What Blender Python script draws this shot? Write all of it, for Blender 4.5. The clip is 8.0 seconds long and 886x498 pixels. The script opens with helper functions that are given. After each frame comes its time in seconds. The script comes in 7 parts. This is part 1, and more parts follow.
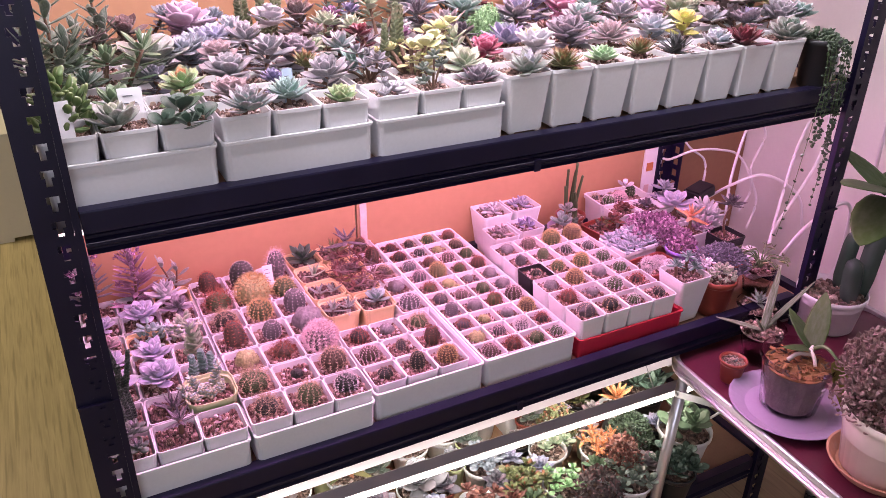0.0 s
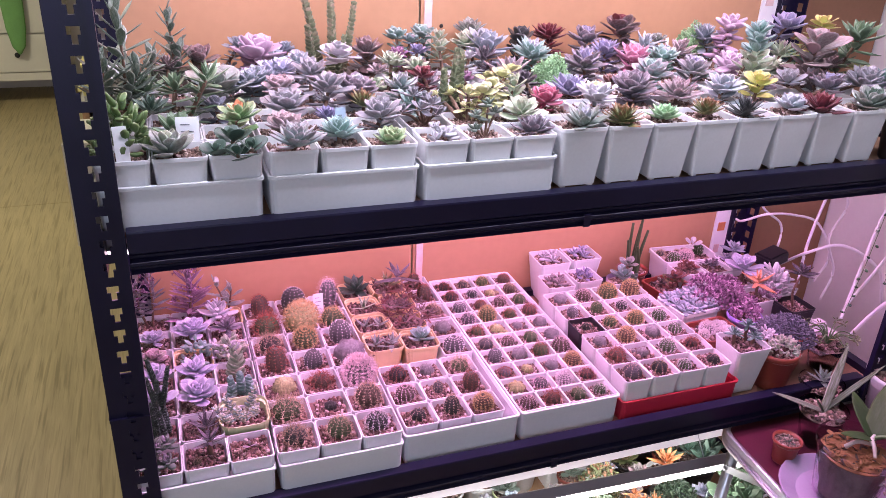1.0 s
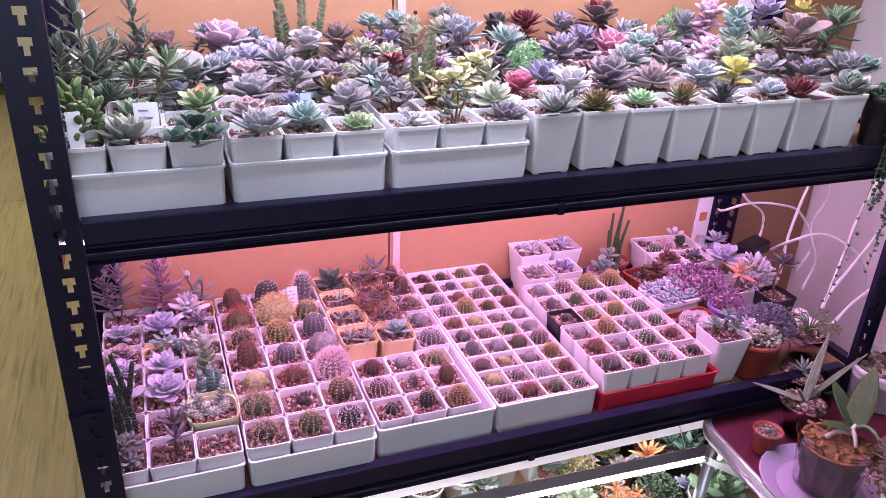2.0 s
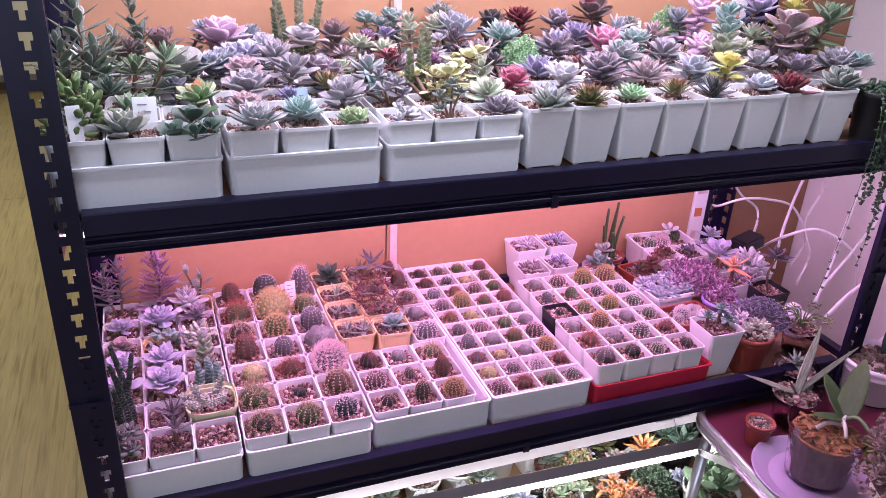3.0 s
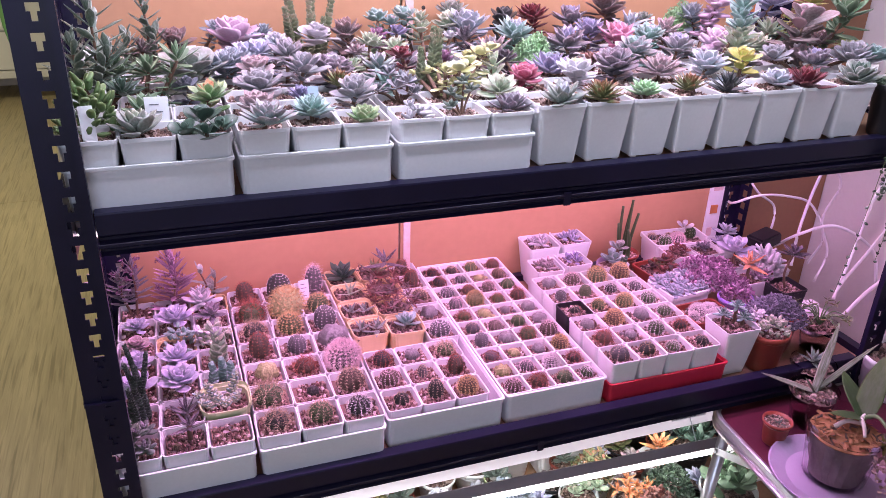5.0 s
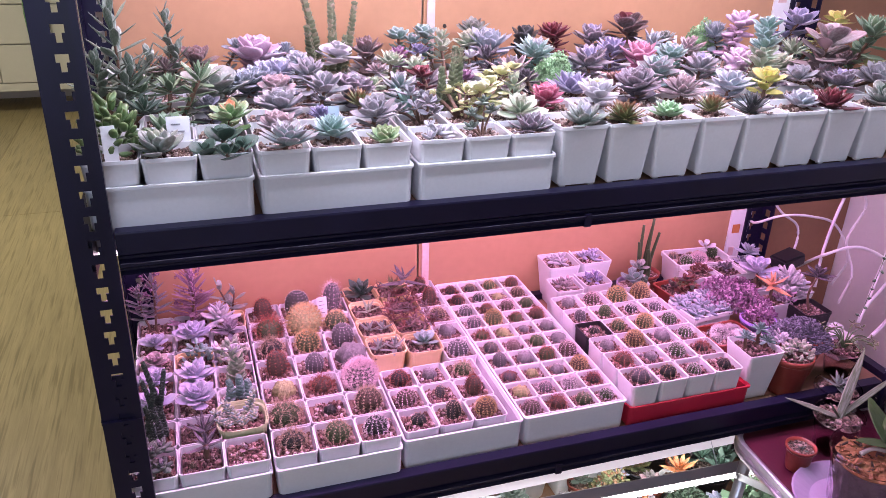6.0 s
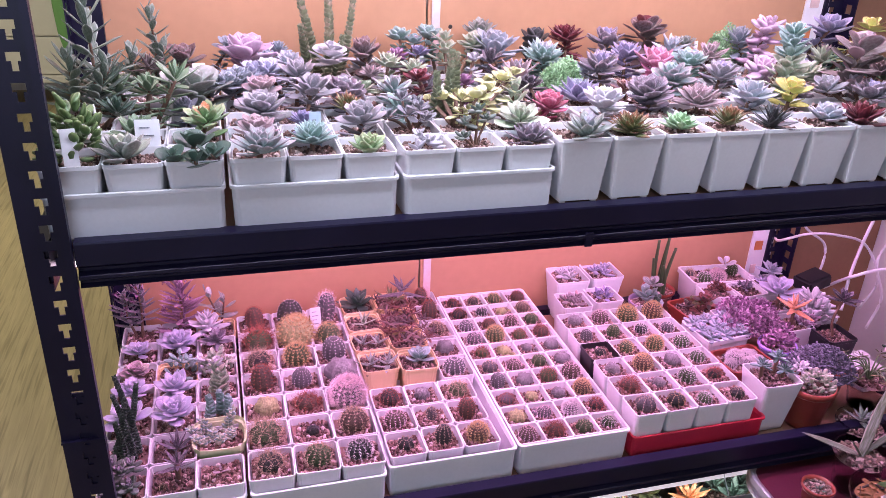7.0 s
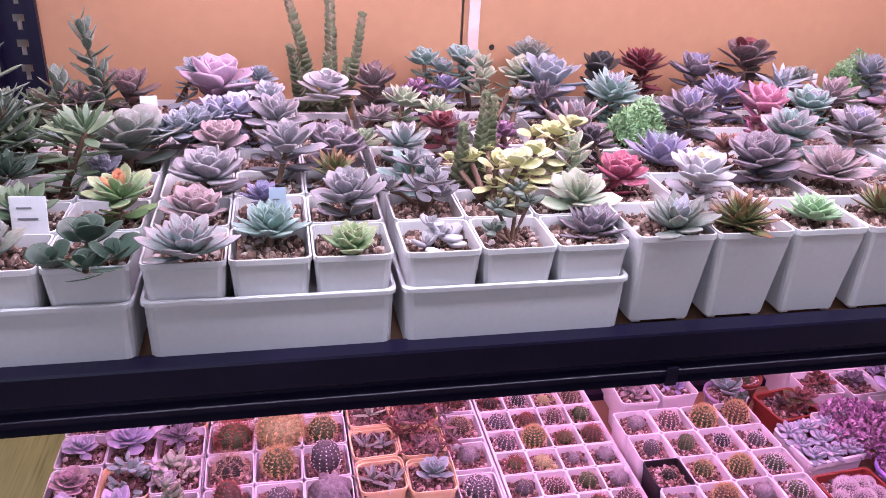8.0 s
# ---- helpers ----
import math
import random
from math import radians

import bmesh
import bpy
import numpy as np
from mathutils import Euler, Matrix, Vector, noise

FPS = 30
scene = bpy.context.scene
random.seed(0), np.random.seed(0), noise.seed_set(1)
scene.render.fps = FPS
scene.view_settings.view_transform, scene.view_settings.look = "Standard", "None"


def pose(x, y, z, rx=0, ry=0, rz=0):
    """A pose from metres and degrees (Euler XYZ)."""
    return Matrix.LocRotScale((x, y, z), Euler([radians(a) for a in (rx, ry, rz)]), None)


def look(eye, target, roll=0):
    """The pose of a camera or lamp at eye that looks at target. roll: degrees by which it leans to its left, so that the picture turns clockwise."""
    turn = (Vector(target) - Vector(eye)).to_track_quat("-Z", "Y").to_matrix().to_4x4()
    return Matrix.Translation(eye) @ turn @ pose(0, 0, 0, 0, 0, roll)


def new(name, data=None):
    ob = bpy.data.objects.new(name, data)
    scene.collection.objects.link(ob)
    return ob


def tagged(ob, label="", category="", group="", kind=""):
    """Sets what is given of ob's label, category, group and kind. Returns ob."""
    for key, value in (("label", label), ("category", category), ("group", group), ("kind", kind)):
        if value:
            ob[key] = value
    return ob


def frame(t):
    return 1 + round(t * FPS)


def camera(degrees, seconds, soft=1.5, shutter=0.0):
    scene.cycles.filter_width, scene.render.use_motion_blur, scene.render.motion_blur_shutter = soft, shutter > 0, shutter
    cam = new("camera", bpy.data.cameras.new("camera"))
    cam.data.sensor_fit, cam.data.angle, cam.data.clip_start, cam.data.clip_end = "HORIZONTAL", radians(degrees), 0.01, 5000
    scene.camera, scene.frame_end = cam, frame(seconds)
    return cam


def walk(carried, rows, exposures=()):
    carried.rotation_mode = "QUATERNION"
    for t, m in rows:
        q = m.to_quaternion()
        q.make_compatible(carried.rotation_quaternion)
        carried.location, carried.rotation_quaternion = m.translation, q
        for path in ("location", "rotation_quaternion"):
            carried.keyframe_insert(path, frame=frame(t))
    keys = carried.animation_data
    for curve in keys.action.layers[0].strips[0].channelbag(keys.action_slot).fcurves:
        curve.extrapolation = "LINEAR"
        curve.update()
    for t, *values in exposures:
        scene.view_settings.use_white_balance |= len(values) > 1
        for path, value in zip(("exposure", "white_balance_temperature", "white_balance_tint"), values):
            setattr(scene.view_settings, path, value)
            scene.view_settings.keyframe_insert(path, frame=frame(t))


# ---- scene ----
cam = camera(59.3, 8.0, soft=0.7)
PATH = [
    (0, (0.016, -0.918, 1.456), (0.844, 0.654, 0.537), 0.8),
    (0.5, (0.012, -0.914, 1.481), (0.668, 0.763, 0.61), 2.1),
    (1, (0.076, -0.927, 1.474), (0.723, 0.762, 0.621), 2.9),
    (1.5, (0.107, -0.912, 1.458), (0.776, 0.765, 0.598), 2.9),
    (3, (0.109, -0.937, 1.454), (0.779, 0.739, 0.591), 2.8),
    (3.5, (0.111, -0.939, 1.452), (0.766, 0.74, 0.584), 2.5),
    (4, (0.112, -0.938, 1.448), (0.755, 0.743, 0.577), 2.2),
    (5.5, (0.116, -0.937, 1.454), (0.733, 0.764, 0.6), 1.9),
    (6, (0.117, -0.926, 1.459), (0.708, 0.791, 0.62), 1.9),
    (6.5, (0.14, -0.912, 1.465), (0.7, 0.817, 0.63), 2.2),
    (7, (0.191, -0.869, 1.453), (0.711, 0.868, 0.608), 2.5),
    (7.5, (0.254, -0.682, 1.442), (0.721, 1.061, 0.58), 2.9),
    (8, (0.303, -0.553, 1.441), (0.704, 1.202, 0.569), 3.2),
]
walk(cam, [(t, look(eye, target, roll)) for t, eye, target, roll in PATH],
     exposures=[(0.0, 0.10, 7550, 14), (0.5, 0.03, 7000, 12), (1.0, 0.0, 6600, 10), (1.5, 0.0, 6400, 10), (3.5, 0.0, 6450, 10), (7.0, 0.0, 6400, 11), (7.5, -0.15, 6450, 12), (8.0, -0.28, 6650, 17)])


# ---- light ----
world = bpy.data.worlds.new("world")
scene.world = world
world.use_nodes = True
wbg = world.node_tree.nodes["Background"]
wbg.inputs[0].default_value = (0.55, 0.7, 1.0, 1)
wbg.inputs[1].default_value = 0.05


def area(name, place, size, power, colour, turn=(0, 0, 0)):
    lamp = bpy.data.lights.new(name, "AREA")
    lamp.shape = "RECTANGLE"
    lamp.size, lamp.size_y = size
    lamp.energy, lamp.color = power, colour
    ob = new(name, lamp)
    ob.matrix_basis = pose(*place, *turn)
    return ob


WHITE_PINK = (0.93, 0.72, 1.0)
PINK = (1.0, 0.43, 0.98)
COOL = (0.95, 0.95, 1.0)
area("tube_light_top_front", (0.64, -0.062, 1.515), (1.34, 0.025), 7.6, (0.75, 0.78, 1.0))
area("tube_light_top_back", (0.64, 0.26, 1.515), (1.34, 0.025), 8.2, WHITE_PINK)
area("tube_light_mid_front", (0.645, 0.035, 1.030), (1.33, 0.025), 5.0, PINK)
area("tube_light_mid_back", (0.645, 0.32, 1.030), (1.33, 0.025), 5.0, PINK)
area("tube_light_low_front", (0.64, 0.09, 0.376), (1.1, 0.02), 1.3, COOL, (0, 2.2, 0))
area("tube_light_low_back", (0.64, 0.205, 0.346), (1.1, 0.02), 1.0, COOL)
# Unseen bluish lamp behind the camera, added to brighten the pot fronts.
area("window_daylight", (-0.6, -2.45, 1.5), (1.5, 1.3), 20.0, (0.64, 0.73, 1.0), (90, 0, 0))
# Unseen warm lamp, added to brighten the floor and cabinet on the left.
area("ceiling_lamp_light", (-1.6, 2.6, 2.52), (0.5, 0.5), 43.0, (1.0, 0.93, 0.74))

# ---- materials ----
def nodes_of(name):
    m = bpy.data.materials.new(name)
    m.use_nodes = True
    nt = m.node_tree
    return m, nt, nt.nodes["Principled BSDF"]


def ramp(nt, fac, stops):
    r = nt.nodes.new("ShaderNodeValToRGB")
    while len(r.color_ramp.elements) < len(stops):
        r.color_ramp.elements.new(0.5)
    for e, (p, c) in zip(r.color_ramp.elements, stops):
        e.position, e.color = p, (*c, 1)
    nt.links.new(fac, r.inputs[0])
    return r.outputs[0]


def mixed(nt, fac, a, b, kind="MIX"):
    n = nt.nodes.new("ShaderNodeMix")
    n.data_type, n.blend_type = "RGBA", kind
    for socket, v in ((n.inputs[0], fac), (n.inputs[6], a), (n.inputs[7], b)):
        if isinstance(v, bpy.types.NodeSocket):
            nt.links.new(v, socket)
        elif isinstance(v, tuple):
            socket.default_value = (*v, 1)
        else:
            socket.default_value = v
    return n.outputs[2]


def math_node(nt, op, a, b=0.0, c=0.0):
    n = nt.nodes.new("ShaderNodeMath")
    n.operation = op
    for socket, v in zip(n.inputs, (a, b, c)):
        if isinstance(v, bpy.types.NodeSocket):
            nt.links.new(v, socket)
        else:
            socket.default_value = v
    return n.outputs[0]


def noise_node(nt, scale, detail=3.0, stretch=None, coords="Object"):
    tc = nt.nodes.new("ShaderNodeTexCoord")
    n = nt.nodes.new("ShaderNodeTexNoise")
    n.inputs["Scale"].default_value, n.inputs["Detail"].default_value = scale, detail
    out = tc.outputs[coords]
    if stretch:
        mp = nt.nodes.new("ShaderNodeMapping")
        mp.inputs["Scale"].default_value = stretch
        nt.links.new(out, mp.inputs[0])
        out = mp.outputs[0]
    nt.links.new(out, n.inputs["Vector"])
    return n.outputs[0]


def bumped(nt, bsdf, height, strength=0.2, distance=0.001):
    b = nt.nodes.new("ShaderNodeBump")
    b.inputs["Strength"].default_value, b.inputs["Distance"].default_value = strength, distance
    nt.links.new(height, b.inputs["Height"])
    nt.links.new(b.outputs[0], bsdf.inputs["Normal"])


def scaled(c, k):
    return tuple(min(1.0, v * k) for v in c)


def surface(name, colour, rough=0.5, metal=0.0, vary=0.12, scale=8.0, fine=90.0, bump=0.15, stretch=None, dirt=None):
    """A plain painted, moulded or sawn surface: large stains, fine grain, slight relief."""
    m, nt, b = nodes_of(name)
    big = noise_node(nt, scale, 4.0, stretch)
    small = noise_node(nt, fine, 3.0, stretch)
    c = ramp(nt, big, [(0.3, scaled(colour, 1 - vary)), (0.7, scaled(colour, 1 + vary * 0.6))])
    c = mixed(nt, 0.35, c, ramp(nt, small, [(0.3, scaled(colour, 1 - vary)), (0.7, scaled(colour, 1 + vary * 0.5))]))
    if dirt:
        spots = ramp(nt, noise_node(nt, scale * 3.1, 6.0, stretch), [(0.60, (0, 0, 0)), (0.85, (0.4, 0.4, 0.4))])
        c = mixed(nt, spots, c, dirt)
    nt.links.new(c, b.inputs["Base Color"])
    r = ramp(nt, big, [(0.2, (rough * 0.85,) * 3), (0.8, (min(1, rough * 1.15),) * 3)])
    nt.links.new(r, b.inputs["Roughness"])
    b.inputs["Metallic"].default_value = metal
    bumped(nt, b, small, bump)
    return m


def leaf_material(name, base, tip, edge, rough=0.5, farina=0.25, gloss=0.45):
    """A succulent leaf: body colour, coloured tip and margins, mealy bloom."""
    m, nt, b = nodes_of(name)
    tc = nt.nodes.new("ShaderNodeTexCoord")
    sep = nt.nodes.new("ShaderNodeSeparateXYZ")
    nt.links.new(tc.outputs["Object"], sep.inputs[0])
    info = nt.nodes.new("ShaderNodeObjectInfo")
    n = noise_node(nt, 3.0, 4.0)
    body = mixed(nt, ramp(nt, info.outputs["Random"], [(0.0, (0, 0, 0)), (1.0, (1, 1, 1))]), scaled(base, 0.80), scaled(base, 1.18))
    along = math_node(nt, "ADD", sep.outputs[1], math_node(nt, "MULTIPLY", math_node(nt, "SUBTRACT", n, 0.5), 0.35))
    body = mixed(nt, ramp(nt, along, [(0.55, (0, 0, 0)), (1.0, (0.9, 0.9, 0.9))]), body, tip)
    rim = ramp(nt, math_node(nt, "ABSOLUTE", sep.outputs[0]), [(0.34, (0, 0, 0)), (0.49, (0.8, 0.8, 0.8))])
    body = mixed(nt, rim, body, edge)
    bloom = ramp(nt, noise_node(nt, 7.0, 5.0), [(0.4, (0, 0, 0)), (0.75, (farina, farina, farina))])
    body = mixed(nt, bloom, body, (0.75, 0.76, 0.78))
    nt.links.new(body, b.inputs["Base Color"])
    b.inputs["Roughness"].default_value = rough
    b.inputs["Specular IOR Level"].default_value = gloss
    bumped(nt, b, noise_node(nt, 9.0, 2.0), 0.05, 0.02)
    return m


def pebble_material(name, stops):
    m, nt, b = nodes_of(name)
    g = nt.nodes.new("ShaderNodeNewGeometry")
    c = ramp(nt, g.outputs["Random Per Island"], stops)
    c = mixed(nt, 0.15, c, ramp(nt, noise_node(nt, 160.0, 3.0), [(0.35, (0.05, 0.03, 0.025)), (0.7, (0.45, 0.33, 0.28))]))
    nt.links.new(c, b.inputs["Base Color"])
    b.inputs["Roughness"].default_value = 0.8
    return m


def glow(name, colour, strength):
    m, nt, b = nodes_of(name)
    b.inputs["Base Color"].default_value = (0.8, 0.8, 0.8, 1)
    b.inputs["Emission Color"].default_value = (*colour, 1)
    b.inputs["Emission Strength"].default_value = strength
    return m


M = {}
M["white"] = surface("white_plastic", (0.74, 0.74, 0.75), 0.38, vary=0.07, scale=9, fine=240, bump=0.05, dirt=(0.52, 0.48, 0.46))
M["tray"] = surface("white_tray_plastic", (0.70, 0.70, 0.72), 0.42, vary=0.08, scale=6, fine=200, bump=0.05, dirt=(0.50, 0.46, 0.45))
M["navy"] = surface("black_powder_coat", (0.0075, 0.0055, 0.024), 0.40, vary=0.3, scale=12, fine=500, bump=0.12, dirt=(0.02, 0.02, 0.028))
M["navy"].node_tree.nodes["Principled BSDF"].inputs["Specular IOR Level"].default_value = 0.28
M["mdf"] = surface("mdf_board", (0.30, 0.17, 0.10), 0.7, vary=0.2, scale=10, fine=220, bump=0.1)
M["board"] = surface("tan_back_board", (0.47, 0.265, 0.145), 0.6, vary=0.10, scale=3, fine=60, bump=0.08, dirt=(0.36, 0.19, 0.11))
# The same tan board where lamps don't reach, shade put into its colour.
M["shadedboard"] = surface("shaded_tan_board", (0.30, 0.16, 0.09), 0.75, vary=0.12, scale=4, fine=90, bump=0.1)
M["wall"] = surface("painted_wall", (0.74, 0.71, 0.69), 0.8, vary=0.05, scale=2, fine=120, bump=0.12)
M["ceiling"] = surface("ceiling_paint", (0.78, 0.77, 0.74), 0.85, vary=0.04, scale=2, fine=100, bump=0.1)
M["plank"] = surface("pale_oak_laminate", (0.45, 0.37, 0.20), 0.42, vary=0.22, scale=2.2, fine=9, bump=0.08, stretch=(16.0, 0.8, 1.0))
pm = M["plank"].node_tree
pinfo = pm.nodes.new("ShaderNodeObjectInfo")
pb = pm.nodes["Principled BSDF"]
old = pb.inputs["Base Color"].links[0].from_socket
grain = ramp(pm, noise_node(pm, 3.0, 6.0, (34.0, 1.3, 1.0)), [(0.36, (0.66, 0.66, 0.62)), (0.50, (1.0, 1.0, 1.0)), (0.62, (0.90, 0.90, 0.88))])
old = mixed(pm, 1.0, old, grain, "MULTIPLY")
tone = ramp(pm, pinfo.outputs["Random"], [(0.0, (0.82, 0.82, 0.82)), (1.0, (1.0, 1.0, 1.0))])
pm.links.new(mixed(pm, 1.0, old, tone, "MULTIPLY"), pb.inputs["Base Color"])
M["cabinet"] = surface("white_cabinet_paint", (0.66, 0.64, 0.56), 0.5, vary=0.05, scale=3, fine=80, bump=0.05)
M["darkgap"] = surface("dark_gap", (0.03, 0.025, 0.02), 0.8, vary=0.2)
M["alu"] = surface("brushed_aluminium", (0.72, 0.72, 0.75), 0.32, 0.85, vary=0.08, scale=20, fine=300, bump=0.1, stretch=(1, 8, 1))
M["steel"] = surface("zinc_steel", (0.6, 0.6, 0.62), 0.3, 0.9, vary=0.1, scale=30, fine=300)
M["maroon"] = surface("dark_red_panel", (0.085, 0.012, 0.028), 0.32, vary=0.2, scale=6, fine=200, bump=0.06)
M["terracotta"] = surface("terracotta_plastic", (0.23, 0.040, 0.024), 0.45, vary=0.15, scale=12, fine=200, dirt=(0.32, 0.14, 0.10))
M["terracotta_pale"] = surface("terracotta_clay", (0.52, 0.26, 0.17), 0.75, vary=0.15, scale=14, fine=200, dirt=(0.6, 0.45, 0.38))
M["red"] = surface("red_plastic", (0.52, 0.02, 0.05), 0.38, vary=0.12, scale=10, fine=200)
M["yellow"] = surface("pale_yellow_plastic", (0.80, 0.60, 0.33), 0.42, vary=0.08, scale=10, fine=200)
M["lime"] = surface("pale_green_plastic", (0.60, 0.66, 0.36), 0.42, vary=0.08, scale=10, fine=200)
M["violet"] = surface("violet_plastic", (0.34, 0.22, 0.62), 0.42, vary=0.08, scale=10, fine=200)
M["black"] = surface("black_plastic", (0.014, 0.014, 0.017), 0.45, vary=0.2, scale=12, fine=200)
M["cream_glaze"] = surface("cream_glazed_ceramic", (0.78, 0.70, 0.64), 0.18, vary=0.05, scale=8, fine=100, bump=0.03)
M["lavender"] = surface("lavender_plastic", (0.36, 0.26, 0.40), 0.32, vary=0.08, scale=8, fine=160, dirt=(0.27, 0.19, 0.30))
M["cable"] = surface("white_cable", (0.76, 0.74, 0.76), 0.42, vary=0.05, scale=20, fine=200)
M["tag"] = surface("white_plant_tag", (0.82, 0.82, 0.84), 0.5, vary=0.05, scale=20, fine=200)
M["lamp_shell"] = surface("lamp_shell", (0.42, 0.38, 0.40), 0.4, vary=0.06, scale=12, fine=200)
M["orange_print"] = surface("orange_print", (0.62, 0.22, 0.08), 0.6, vary=0.15, scale=30)
M["tag_blue"] = surface("blue_plant_tag", (0.45, 0.55, 0.66), 0.5, vary=0.05, scale=20)
M["root"] = surface("silver_orchid_root", (0.55, 0.50, 0.46), 0.7, vary=0.15, scale=40)
M["ink"] = surface("grey_ink", (0.18, 0.18, 0.22), 0.7, vary=0.1)
M["tape"] = surface("pinkish_paper_tape", (0.72, 0.55, 0.52), 0.6, vary=0.2, scale=40, fine=200, dirt=(0.65, 0.34, 0.22))
M["stem"] = surface("brown_plant_stem", (0.16, 0.09, 0.06), 0.7, vary=0.3, scale=60, fine=300, bump=0.3)
M["stem_green"] = surface("green_plant_stem", (0.10, 0.17, 0.07), 0.55, vary=0.25, scale=60, fine=300)
M["soil"] = surface("dark_potting_soil", (0.055, 0.032, 0.024), 0.95, vary=0.4, scale=60, fine=400, bump=0.6)
M["bark"] = surface("orchid_bark", (0.30, 0.13, 0.055), 0.85, vary=0.4, scale=80, fine=300, bump=0.5)
M["bark_dusty"] = surface("dusty_bark", (0.22, 0.175, 0.18), 0.9, vary=0.45, scale=45, fine=160, bump=0.6, dirt=(0.12, 0.08, 0.07))
M["cloth"] = surface("grey_cloth", (0.42, 0.42, 0.40), 0.9, vary=0.2, scale=10, fine=120, bump=0.4)
M["cloth_yellow"] = surface("yellow_cloth_stripe", (0.72, 0.66, 0.30), 0.9, vary=0.1, scale=10, fine=120, bump=0.4)
M["leafbag"] = surface("green_cloth", (0.16, 0.36, 0.12), 0.85, vary=0.15, scale=10, fine=120, bump=0.3)
M["tube"] = glow("lit_tube_white", (1.0, 0.96, 1.0), 5.0)
M["lamp_cover"] = glow("lit_lamp_cover", (1.0, 0.84, 0.97), 0.5)
M["tube_pink"] = glow("lit_tube_pink", (1.0, 0.72, 0.9), 6.0)
M["gravel"] = pebble_material("mixed_gravel", [(0.0, (0.03, 0.014, 0.012)), (0.35, (0.11, 0.05, 0.038)), (0.62, (0.23, 0.13, 0.10)), (0.84, (0.40, 0.28, 0.23)), (1.0, (0.68, 0.60, 0.56))])
M["darkgravel"] = pebble_material("dark_gravel", [(0.0, (0.02, 0.012, 0.010)), (0.4, (0.07, 0.035, 0.026)), (0.75, (0.20, 0.11, 0.085)), (1.0, (0.45, 0.34, 0.30))])


def clear_plastic():
    m, nt, b = nodes_of("smoky_clear_plastic")
    b.inputs["Base Color"].default_value = (0.86, 0.82, 0.85, 1)
    b.inputs["Roughness"].default_value = 0.06
    b.inputs["IOR"].default_value = 1.04
    b.inputs["Transmission Weight"].default_value = 1.0
    return m


M["clear"] = clear_plastic()

